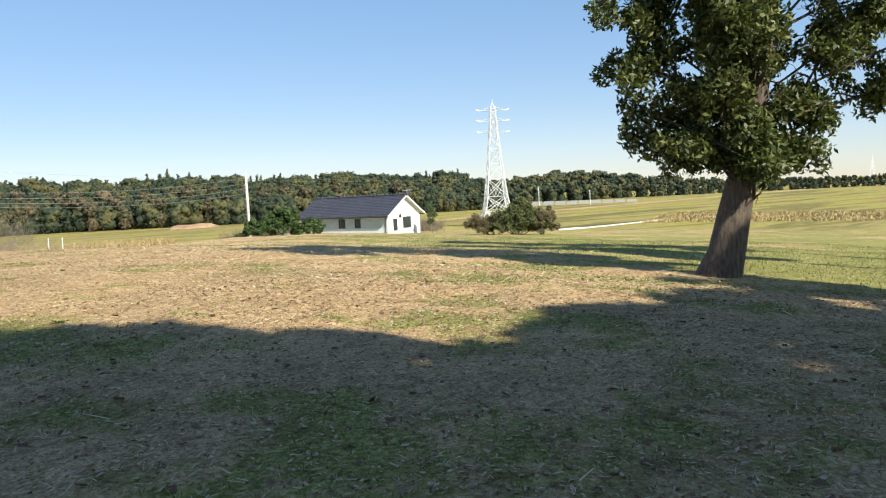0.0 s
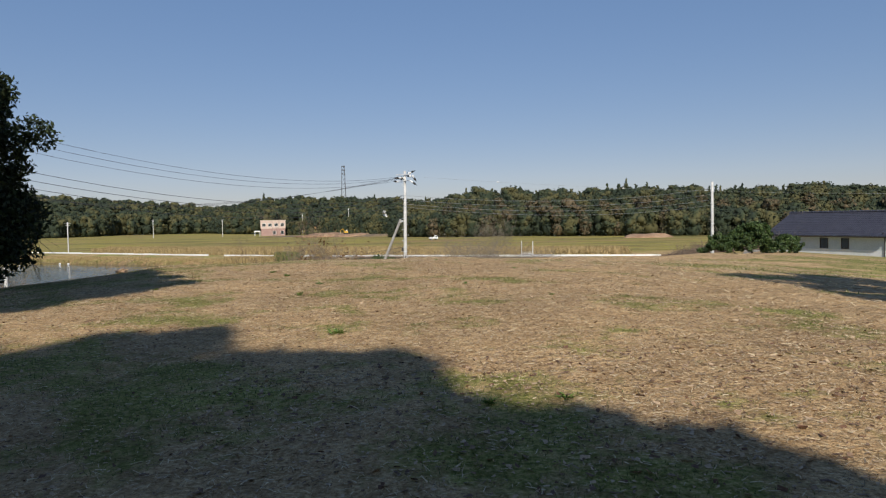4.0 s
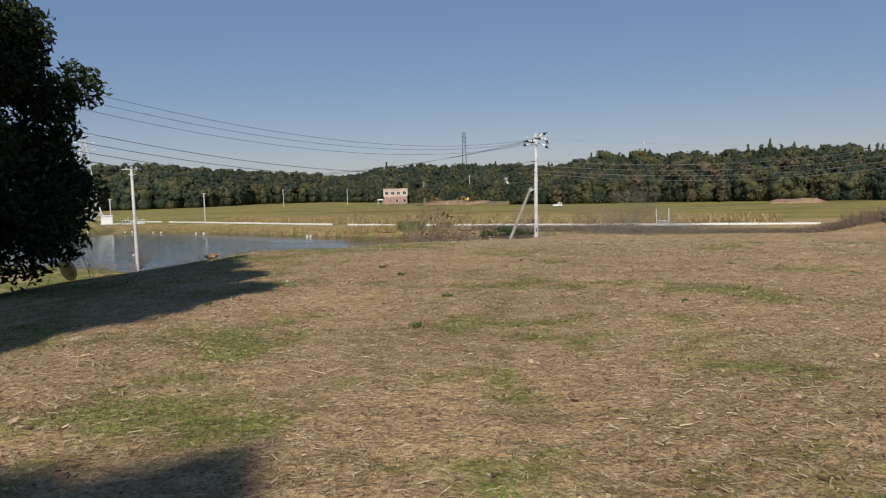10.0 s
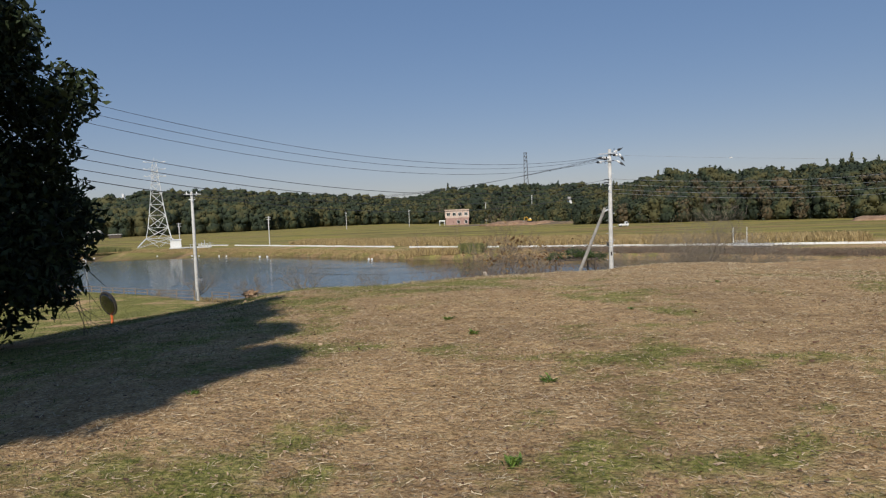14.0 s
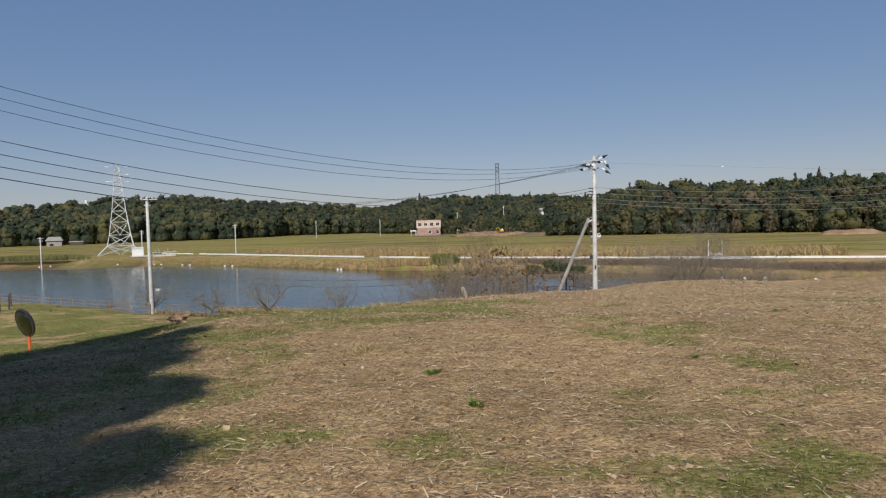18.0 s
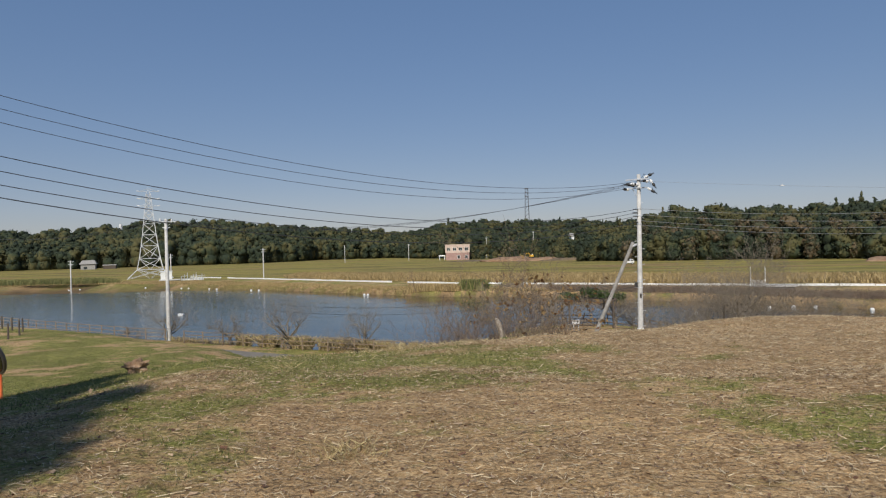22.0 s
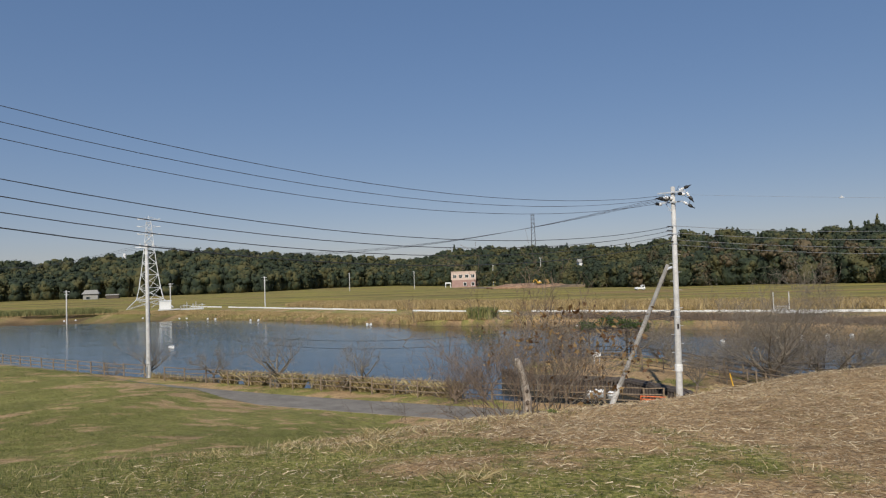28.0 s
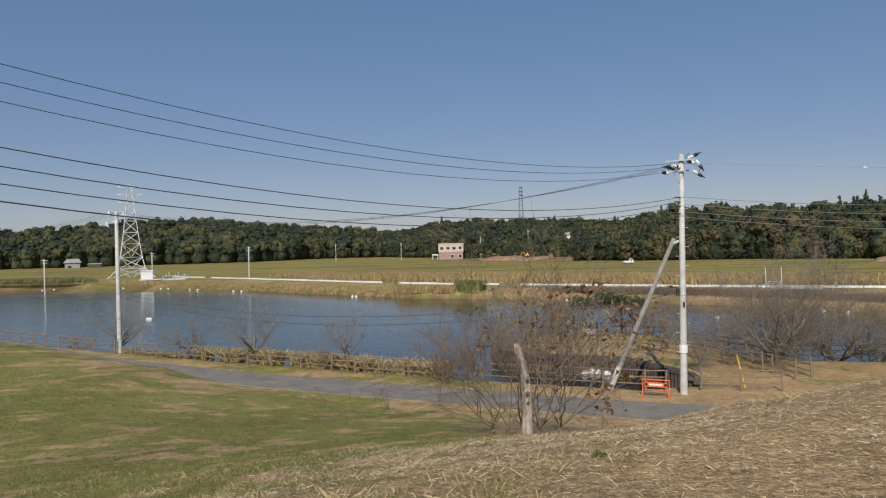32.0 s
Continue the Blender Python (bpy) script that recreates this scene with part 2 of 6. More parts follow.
def ground_material():
    """Mown straw, turf and stubble fields mixed by the regions stored on the sheet."""
    m = bpy.data.materials.new("turf_and_straw")
    m.use_nodes = True
    nt = m.node_tree
    L = nt.links.new
    bs = nt.nodes["Principled BSDF"]
    co = nt.nodes.new("ShaderNodeTexCoord")

    def noise_tex(scale, detail=6, stretch=None):
        n = nt.nodes.new("ShaderNodeTexNoise")
        n.inputs["Scale"].default_value, n.inputs["Detail"].default_value = scale, detail
        n.inputs["Roughness"].default_value = 0.65
        v = co.outputs["Object"]
        if stretch:
            mp = nt.nodes.new("ShaderNodeMapping")
            mp.inputs["Scale"].default_value, mp.inputs["Rotation"].default_value = stretch[0], (0, 0, stretch[1])
            L(v, mp.inputs[0])
            v = mp.outputs[0]
        L(v, n.inputs["Vector"])
        return n.outputs[0]

    def ramp(fac, *stops):
        r = nt.nodes.new("ShaderNodeValToRGB")
        e = r.color_ramp.elements
        while len(e) < len(stops):
            e.new(0.5)
        for k, (p, c) in enumerate(stops):
            e[k].position, e[k].color = p, (*c, 1)
        L(fac, r.inputs[0])
        return r.outputs[0]

    def mix(fac, a, b, kind="MIX"):
        x = nt.nodes.new("ShaderNodeMix")
        x.data_type, x.blend_type = "RGBA", kind
        if isinstance(fac, float):
            x.inputs[0].default_value = fac
        else:
            L(fac, x.inputs[0])
        L(a, x.inputs[6])
        L(b, x.inputs[7])
        return x.outputs[2]

    def attr(name):
        a = nt.nodes.new("ShaderNodeAttribute")
        a.attribute_name = name
        return a.outputs["Fac"]

    straw = ramp(noise_tex(30, 8), (0.25, (0.12, 0.068, 0.034)), (0.40, (0.345, 0.230, 0.120)), (0.56, (0.545, 0.395, 0.225)), (0.74, (0.72, 0.58, 0.39)))
    green = ramp(noise_tex(22, 8), (0.28, (0.085, 0.11, 0.022)), (0.50, (0.25, 0.255, 0.075)), (0.70, (0.48, 0.40, 0.20)))
    field = ramp(noise_tex(1.0, 6, ((0.010, 0.055, 1), 0.30)), (0.34, (0.20, 0.145, 0.07)), (0.43, (0.17, 0.17, 0.052)), (0.47, (0.29, 0.24, 0.10)), (0.53, (0.30, 0.285, 0.068)), (0.60, (0.28, 0.205, 0.10)))
    bund = nt.nodes.new("ShaderNodeTexWave")
    bund.wave_type, bund.bands_direction, bund.wave_profile = "BANDS", "Y", "SIN"
    bund.inputs["Scale"].default_value, bund.inputs["Distortion"].default_value, bund.inputs["Detail"].default_value = 0.0165, 0.6, 2
    bmap = nt.nodes.new("ShaderNodeMapping")
    bmap.inputs["Rotation"].default_value = (0, 0, 0.30)
    L(co.outputs["Object"], bmap.inputs[0])
    L(bmap.outputs[0], bund.inputs["Vector"])
    field = mix(1.0, field, ramp(bund.outputs[1], (0.0, (1.0, 1.0, 1.0)), (0.90, (1.0, 1.0, 1.0)), (0.97, (0.70, 0.66, 0.58))), "MULTIPLY")
    fine = noise_tex(120, 3)
    def math_node(kind, a, b, clamp=False):
        k = nt.nodes.new("ShaderNodeMath")
        k.operation, k.use_clamp = kind, clamp
        for slot, v in zip(k.inputs, (a, b)):
            if isinstance(v, float):
                slot.default_value = v
            else:
                L(v, slot)
        return k.outputs[0]

    ragged = math_node("MULTIPLY", math_node("SUBTRACT", noise_tex(4.0, 9), 0.5), 4.2)
    edge = math_node("MULTIPLY", math_node("SUBTRACT", attr("green"), 0.42), 1.9)
    near = mix(math_node("ADD", math_node("ADD", edge, ragged), 0.42, True), straw, green)
    worn = ramp(noise_tex(1.7, 6), (0.36, (0.80, 0.77, 0.74)), (0.60, (1.12, 1.12, 1.10)))
    near = mix(0.75, near, worn, "MULTIPLY")
    allc = mix(attr("field"), near, field)
    allc = mix(attr("soil"), allc, ramp(noise_tex(3, 6), (0.35, (0.07, 0.05, 0.03)), (0.65, (0.20, 0.145, 0.08))))
    patch = ramp(noise_tex(0.35, 5), (0.3, (0.80, 0.78, 0.76)), (0.7, (1.18, 1.14, 1.08)))
    clump = ramp(noise_tex(5.5, 4), (0.34, (0.76, 0.71, 0.67)), (0.56, (1.16, 1.14, 1.12)))
    allc = mix(0.75, allc, clump, "MULTIPLY")
    allc = mix(1.0, allc, patch, "MULTIPLY")
    L(allc, bs.inputs["Base Color"])
    bs.inputs["Roughness"].default_value = 0.95
    bs.inputs["Specular IOR Level"].default_value = 0.15
    b1 = nt.nodes.new("ShaderNodeBump")
    b1.inputs["Strength"].default_value, b1.inputs["Distance"].default_value = 0.8, 0.05
    L(noise_tex(26, 8), b1.inputs["Height"])
    b2 = nt.nodes.new("ShaderNodeBump")
    b2.inputs["Strength"].default_value, b2.inputs["Distance"].default_value = 0.7, 0.16
    L(noise_tex(4.5, 5), b2.inputs["Height"])
    L(b1.outputs[0], b2.inputs["Normal"])
    L(b2.outputs[0], bs.inputs["Normal"])
    return m


GROUND = ground_material()


# ---------------------------------------------------------------- mesh helpers
class Mesh:
    """Collects vertices and faces of one part."""

    def __init__(self):
        self.v, self.f, self.smooth = [], [], False

    def box(self, x0, y0, z0, x1, y1, z1, m=None, inset=0.0):
        """A box whose top edges are drawn in by inset."""
        n = len(self.v)
        i = inset
        pts = [(x0, y0, z0), (x1, y0, z0), (x1, y1, z0), (x0, y1, z0), (x0 + i, y0 + i, z1), (x1 - i, y0 + i, z1), (x1 - i, y1 - i, z1), (x0 + i, y1 - i, z1)]
        self.v += [tuple(m @ Vector(p)) for p in pts] if m else pts
        self.f += [tuple(n + k for k in q) for q in ((3, 2, 1, 0), (4, 5, 6, 7), (0, 1, 5, 4), (1, 2, 6, 5), (2, 3, 7, 6), (3, 0, 4, 7))]
        return self

    def rod(self, a, b, r0, r1=None, sides=8, cap=True):
        return self.tube([a, b], [r0, r0 if r1 is None else r1], sides, cap)

    def tube(self, pts, radii, sides=8, cap=True):
        n0, pts = len(self.v), [Vector(p) for p in pts]
        for k, p in enumerate(pts):
            d = (pts[min(k + 1, len(pts) - 1)] - pts[max(k - 1, 0)])
            d = d.normalized() if d.length > 1e-9 else Vector((0, 0, 1))
            u = d.cross(Vector((0, 0, 1)) if abs(d.z) < 0.9 else Vector((1, 0, 0))).normalized()
            w = d.cross(u)
            for s in range(sides):
                a = 2 * math.pi * s / sides
                self.v.append(tuple(p + (u * math.cos(a) + w * math.sin(a)) * radii[k]))
        for k in range(len(pts) - 1):
            for s in range(sides):
                a, b = n0 + k * sides + s, n0 + k * sides + (s + 1) % sides
                self.f.append((a, b, b + sides, a + sides))
        if cap:
            self.f.append(tuple(n0 + s for s in range(sides))[::-1])
            self.f.append(tuple(n0 + (len(pts) - 1) * sides + s for s in range(sides)))
        return self

    def lathe(self, prof, sides=16, m=None):
        """Turns a profile of (radius, z) about z."""
        n0 = len(self.v)
        for r, z in prof:
            for s in range(sides):
                a = 2 * math.pi * s / sides
                p = Vector((r * math.cos(a), r * math.sin(a), z))
                self.v.append(tuple(m @ p) if m else tuple(p))
        for k in range(len(prof) - 1):
            for s in range(sides):
                a, b = n0 + k * sides + s, n0 + k * sides + (s + 1) % sides
                self.f.append((a, b, b + sides, a + sides))
        self.f.append(tuple(n0 + s for s in range(sides))[::-1])
        self.f.append(tuple(n0 + (len(prof) - 1) * sides + s for s in range(sides)))
        return self

    def blob(self, c, r, seed=0, rough=0.25, seg=10, ring=7):
        """A lumpy ellipsoid."""
        n0 = len(self.v)
        for i in range(ring + 1):
            th = math.pi * i / ring
            for s in range(seg):
                a = 2 * math.pi * s / seg
                d = Vector((math.sin(th) * math.cos(a), math.sin(th) * math.sin(a), math.cos(th)))
                k = 1 + rough * noise.noise(d * 2.1 + Vector((seed * 7.3, seed * 1.7, 0)))
                self.v.append((c[0] + d.x * r[0] * k, c[1] + d.y * r[1] * k, c[2] + d.z * r[2] * k))
        for i in range(ring):
            for s in range(seg):
                a, b = n0 + i * seg + s, n0 + i * seg + (s + 1) % seg
                self.f.append((a, a + seg, b + seg, b))
        return self

    def data(self, name, mat):
        me = bpy.data.meshes.new(name)
        me.from_pydata(self.v, [], self.f)
        me.materials.append(mat)
        if self.smooth:
            me.shade_smooth()
        me.update()
        return me


def part(name, m, mat, parent, label=""):
    """Links a mesh as one part under a thing or a part."""
    ob = new(name, m.data(name, mat) if isinstance(m, Mesh) else m)
    ob.parent = parent
    if label:
        ob["label"] = label
    return ob


def thing(name, at, label, category, group="", rz=0.0, kind=""):
    ob = new(name)
    ob.matrix_world = pose(*at, 0, 0, rz)
    return tagged(ob, label, category, group, kind)


def solid(name, m, mat, label, category, at=(0, 0, 0), group="", rz=0.0, kind=""):
    """A thing of one mesh."""
    ob = new(name, m.data(name, mat) if isinstance(m, Mesh) else m)
    ob.matrix_world = pose(*at, 0, 0, rz)
    return tagged(ob, label, category, group, kind)


def quads(name, verts, mat, per=4, smooth=False):
    """A mesh of many loose faces, each of per vertices, from an array."""
    n = len(verts) // per
    me = bpy.data.meshes.new(name)
    me.vertices.add(len(verts))
    me.vertices.foreach_set("co", np.ascontiguousarray(verts, dtype=np.float32).ravel())
    me.loops.add(n * per)
    me.loops.foreach_set("vertex_index", np.arange(n * per, dtype=np.int32))
    me.polygons.add(n)
    me.polygons.foreach_set("loop_start", np.arange(0, n * per, per, dtype=np.int32))
    me.polygons.foreach_set("loop_total", np.full(n, per, dtype=np.int32))
    me.materials.append(mat)
    me.update(calc_edges=True)
    return me


def vnoise(x, y, scale, seed):
    """Smooth value noise in 0..1 on arrays."""
    x, y = np.asarray(x, float) / scale, np.asarray(y, float) / scale
    xi, yi = np.floor(x).astype(np.int64), np.floor(y).astype(np.int64)
    fx, fy = x - xi, y - yi
    fx, fy = fx * fx * (3 - 2 * fx), fy * fy * (3 - 2 * fy)

    def h(a, b):
        k = np.sin(a * 127.1 + b * 311.7 + seed * 74.7) * 43758.5453
        return k - np.floor(k)

    top = h(xi, yi) * (1 - fx) + h(xi + 1, yi) * fx
    bot = h(xi, yi + 1) * (1 - fx) + h(xi + 1, yi + 1) * fx
    return top * (1 - fy) + bot * fy


# ---------------------------------------------------------------- the lie of the land
EDGE = np.array([(-200, 30), (-30, 28.5), (-16, 27.3), (-7, 28.6), (-1.5, 33.0), (1.1, 34.4), (2.7, 36.4), (4.4, 37.6), (8, 39.8), (12, 41.5), (22, 46), (40, 60), (56, 86), (90, 95), (200, 100)], float)
FOOT = np.array([(-200, 150), (-75, 102), (-57, 90), (-39.4, 79.6), (-29.4, 73.6), (-21, 68.4), (-8.5, 62.4), (2.7, 57.8), (12, 57), (22, 60), (40, 84), (56, 125), (90, 130), (200, 135)], float)
FALL_LAWN = np.array([(-9, 0), (0, 0), (0.06, 0.03), (0.15, 0.14), (0.25, 0.29), (0.37, 0.42), (0.5, 0.48), (0.64, 0.52), (0.8, 0.59), (0.9, 0.66), (0.96, 0.74), (0.985, 0.86), (1, 1), (99, 1)], float)
FALL = np.array([(-9, 0), (-0.015, 0), (0.045, 0.012), (0.10, 0.052), (0.24, 0.212), (0.44, 0.46), (0.62, 0.67), (0.84, 0.90), (0.94, 0.98), (1, 1), (99, 1)], float)
POND = np.array([(-75, 108), (-57, 97), (-46, 90.5), (-33, 82.8), (-20, 76.6), (-10, 72.4), (-3, 69.2), (1, 67.6), (6, 65.8), (8.7, 66.6), (8.7, 68.3), (7.4, 70.8), (6.2, 73.0), (3.2, 74.2), (0.5, 75.1), (-1.6, 79), (-0.5, 84), (3, 87.5), (8, 88.5), (12, 85), (14, 79), (17, 73.4), (21, 73), (40, 76), (58, 82), (56, 92), (40, 103.5), (27, 117), (8, 130), (-8, 136.6), (-15.4, 139.9), (-21.5, 145.4), (-36, 157), (-56.5, 173), (-79, 187.5), (-98, 196), (-112, 200), (-130, 202), (-155, 186), (-115, 125)], float)
WATER_Z = -0.9


def pond_distance(x, y):
    """Metres to the pond's shore, negative on the water."""
    x, y = np.asarray(x, float), np.asarray(y, float)
    best, inside = np.full(x.shape, 1e9), np.zeros(x.shape, bool)
    for (ax, ay), (bx, by) in zip(POND, np.roll(POND, -1, 0)):
        dx, dy = bx - ax, by - ay
        t = np.clip(((x - ax) * dx + (y - ay) * dy) / (dx * dx + dy * dy), 0, 1)
        best = np.minimum(best, np.hypot(x - ax - t * dx, y - ay - t * dy))
        cross = (ay > y) != (by > y)
        with np.errstate(divide="ignore", invalid="ignore"):
            inside ^= cross & (x < dx * (y - ay) / (dy if dy else 1e-9) + ax)
    return np.where(inside, -best, best)


def height(x, y, rough=True):
    x, y = np.asarray(x, float), np.asarray(y, float)
    top = 5.62 - 0.05 * (np.sqrt(np.maximum(0, 18 - y) ** 2 + 25) - 5)
    top = top - 0.066 * (np.sqrt(np.maximum(0, x - 4) ** 2 + 36) - 6) - 0.155 * (np.sqrt(np.clip(-4 - x, 0, 9) ** 2 + 9) - 3) - 0.062 * np.clip(-13 - x, 0, 60)
    top = top - 0.028 * np.clip(y - 28, 0, 13) * np.interp(x, [3.0, 9.5, 18, 26], [0, 1, 1, 0])
    top = top + 0.27 * np.interp(y, [29, 33, 36.5], [1, 0.5, 0]) * np.interp(x, [-14, -8, 10, 24], [0, 1, 1, 0])
    top = top + 0.20 * np.interp(x, [5.5, 13], [0, 1]) * np.interp(y, [28, 39, 60], [0, 1, 1]) + 0.15 * np.exp(-((x + 6.6) / 2.2) ** 2 - ((y - 32.5) / 2.5) ** 2) - 0.10 * np.exp(-((x + 2.6) / 1.8) ** 2 - ((y - 33.3) / 2.0) ** 2)
    top = top - 0.20 * np.exp(-((x - 3.0) / 1.5) ** 2 - ((y - 37.8) / 2.2) ** 2) + 0.04 * np.exp(-((x - 4.2) / 1.0) ** 2 - ((y - 39.6) / 1.2) ** 2)
    top = top - 0.17 * np.interp(x, [-14, -9, -5.5, -4], [0, 1, 1, 0]) * np.interp(y, [25, 29, 31, 33], [0, 1, 1, 0])
    e, f = np.interp(x, EDGE[:, 0], EDGE[:, 1]), np.interp(x, FOOT[:, 0], FOOT[:, 1])
    u, lawn = (y - e) / (f - e), np.interp(x, [-18, -8], [1, 0])
    drop = np.interp(u, FALL[:, 0], FALL[:, 1]) * (1 - lawn) + np.interp(u, FALL_LAWN[:, 0], FALL_LAWN[:, 1]) * lawn
    z = np.log1p(np.exp(np.clip(top * 3, -30, 30))) / 3 * (1 - drop)
    z = z + np.interp(x, [-45, -38, -30, -24, -19, -17, -14, -10], [0.65, 0.65, 0.52, 0.2, 0, -0.3, -0.3, 0]) * np.interp(u, [0.6, 0.84, 0.96, 1], [0, 1, 1, 0])
    if rough:
        z = z + (vnoise(x, y, 2.3, 3) - 0.5) * 0.06 * np.clip(z, 0.15, 1) + (vnoise(x, y, 0.55, 5) - 0.5) * 0.035 * np.clip(z, 0.1, 1)
    d = pond_distance(x, y)
    return z + np.interp(d, [-6, -1.0, 0.0, 0.9, 1.5], [-2.6, -1.9, -0.95, -0.25, 0.0])


def at_ground(x, y, dz=0.0):
    return (x, y, float(height(np.array([x]), np.array([y]))[0]) + dz)


def greenness(x, y):
    """Where turf rather than straw covers the ground, 0..1."""
    x, y = np.asarray(x, float), np.asarray(y, float)
    z = height(x, y, False)
    wide = 0.22 * vnoise(x, y, 5.5, 10) + 0.25 * vnoise(x, y, 2.4, 11) + 0.30 * vnoise(x + 0.5 * y, y, 1.0, 12) + 0.23 * vnoise(x, y, 0.4, 13)
    tight = 0.25 * vnoise(x, y, 2.3, 21) + 0.45 * vnoise(x + 0.4 * y, y, 1.0, 22) + 0.30 * vnoise(x, y, 0.35, 23)
    top = np.interp(x, [-4, -1], [0, 1]) * np.interp(z, [4.9, 5.3], [0, 1])
    n = wide * (1 - top) + tight * top
    bias = np.interp(z, [0, 0.5, 1.5, 3.5, 4.9, 5.3, 5.7], [0.04, 0.03, 0.08, 0.10, 0.10, -0.04, -0.12])
    e = np.interp(x, EDGE[:, 0], EDGE[:, 1])
    side = np.interp(x, [-20, -14, -5, -2.5, 0.5, 5, 9, 16, 30], [0.10, 0.14, 0.23, 0.17, 0.04, 0.02, 0.06, 0.10, 0.14])
    stripe = 0.34 * np.exp(-((y - 30.8 + 0.3 * x) / 1.8) ** 2) * np.interp(x, [-9, -4, 0.5, 3], [0.8, 1, 0.8, 0])
    near = np.interp(y, [-5, 9, 16], [0.08, 0.08, 0.0])
    rightslope = -0.30 * np.interp(x, [-2, 4], [0, 1]) * np.interp(y - e, [-8, 2, 16], [0, 1, 0.6])
    lawn = 0.10 * ((x > -2) & (x < 21) & (y > 65) & (y < 90))
    hollow = np.interp(x, [-34, -20, -13, -7, 0], [0.18, 0.16, 0.10, 0.0, -0.10]) * np.interp(y, [34, 39, 61, 64], [0, 1, 1, 0])
    slope = np.interp(x, [-12, -4, 2], [1, 1, 0]) * np.interp(y - e, [0, 5], [0, 1])
    n = n + slope * (0.55 * (vnoise(x, y, 1.0, 14) - 0.5) + 0.55 * (vnoise(x, y, 0.45, 15) - 0.5))
    return np.clip((n + hollow + bias + lawn + side + stripe + near + rightslope - 0.48) * 3.2, 0, 1)


def axis(*pieces):
    """Grid lines: stretches of (start, end, step)."""
    out = []
    for a, b, s in pieces:
        out += list(np.arange(a, b - 1e-6, s))
    return np.array(out + [pieces[-1][1]])


def build_ground():
    gx = axis((-4500, -1200, 550), (-1200, -300, 100), (-300, -150, 15), (-150, -60, 3), (-60, -22, 1.2), (-22, -14, 0.5), (-14, 22, 0.26), (22, 40, 0.8), (40, 110, 2.5), (110, 300, 15), (300, 1200, 100), (1200, 4500, 550))
    gy = axis((-4500, -600, 650), (-600, -100, 60), (-100, -15, 5), (-15, 0, 0.8), (0, 46, 0.26), (46, 92, 0.6), (92, 180, 2.0), (180, 320, 10), (320, 800, 60), (800, 4500, 500))
    X, Y = np.meshgrid(gx, gy)
    Z = height(X, Y)
    nx, ny = len(gx), len(gy)
    me = bpy.data.meshes.new("ground")
    co = np.stack([X, Y, Z], -1).reshape(-1, 3)
    i = (np.arange(ny - 1)[:, None] * nx + np.arange(nx - 1)[None]).ravel()
    faces = np.stack([i, i + 1, i + nx + 1, i + nx], -1)
    me.vertices.add(len(co))
    me.vertices.foreach_set("co", co.astype(np.float32).ravel())
    me.loops.add(faces.size)
    me.loops.foreach_set("vertex_index", faces.ravel().astype(np.int32))
    me.polygons.add(len(faces))
    me.polygons.foreach_set("loop_start", np.arange(0, faces.size, 4, dtype=np.int32))
    me.polygons.foreach_set("loop_total", np.full(len(faces), 4, dtype=np.int32))
    me.update(calc_edges=True)
    me.shade_smooth()
    d = pond_distance(X, Y)
    e = np.interp(X, FOOT[:, 0], FOOT[:, 1])
    field = np.clip((d - 16) / 12, 0, 1) * np.clip((Y - e - 8) / 10, 0, 1) * (Y > 60) + np.clip((X - 85) / 25, 0, 1) * (Y < 140)
    for name, val in (("green", greenness(X, Y)), ("field", np.clip(field, 0, 1)), ("soil", np.clip(1.1 - d / 1.2, 0, 1))):
        a = me.attributes.new(name, "FLOAT", "POINT")
        a.data.foreach_set("value", val.astype(np.float32).ravel())
    me.materials.append(GROUND)
    tagged(new("ground", me), "mown straw-covered mound sloping to flat stubble fields", "ground", kind="structure")


build_ground()
wm = Mesh()
wm.v = [(-150, 60, WATER_Z), (70, 60, WATER_Z), (70, 175, WATER_Z), (-150, 175, WATER_Z)]
wm.f = [(0, 1, 2, 3)]
solid("water", wm, WATER, "still blue-grey pond water", "pond", kind="structure")


def ribbon(name, line, width, mat, dz, label, category, kind="structure"):
    """A strip laid on the ground along a line, with a skirt."""
    pts = []
    for (ax, ay), (bx, by) in zip(line, line[1:]):
        n = max(1, int(math.hypot(bx - ax, by - ay) / 1.0))
        pts += [(ax + (bx - ax) * k / n, ay + (by - ay) * k / n) for k in range(n)]
    pts.append(line[-1])
    P = np.array(pts, float)
    for _ in range(6):
        P[1:-1] = (P[:-2] + 2 * P[1:-1] + P[2:]) / 4
    T = np.gradient(P, axis=0)
    T /= np.linalg.norm(T, axis=1)[:, None]
    N = np.stack([-T[:, 1], T[:, 0]], -1)
    m = Mesh()
    offs = [-width / 2 - 0.03, -width / 2, -width / 6, width / 6, width / 2, width / 2 + 0.03]
    for k, p in enumerate(P):
        hs = [float(v) for v in height(p[0] + N[k, 0] * np.array(offs), p[1] + N[k, 1] * np.array(offs), False)]
        zc = max(hs) + dz
        for j, o in enumerate(offs):
            m.v.append((p[0] + N[k, 0] * o, p[1] + N[k, 1] * o, zc - (0.25 if j in (0, 5) else 0.0)))
    w = len(offs)
    for k in range(len(P) - 1):
        for j in range(w - 1):
            a = k * w + j
            m.f.append((a, a + w, a + w + 1, a + 1))
    return solid(name, m, mat, label, category, kind=kind)


ROAD = [(-130, 134), (-90, 110), (-60, 92.6), (-40, 81.4), (-29, 75.2), (-20, 70.4), (-16.5, 68.7), (-9, 65.4), (-3.5, 63.3), (1.5, 61.2), (5, 59.9), (8, 59.0), (13, 58.2), (20, 58.5), (30, 63), (60, 92)]
ribbon("road", ROAD, 3.1, ASPHALT, 0.035, "narrow grey asphalt lane along the pond", "road")


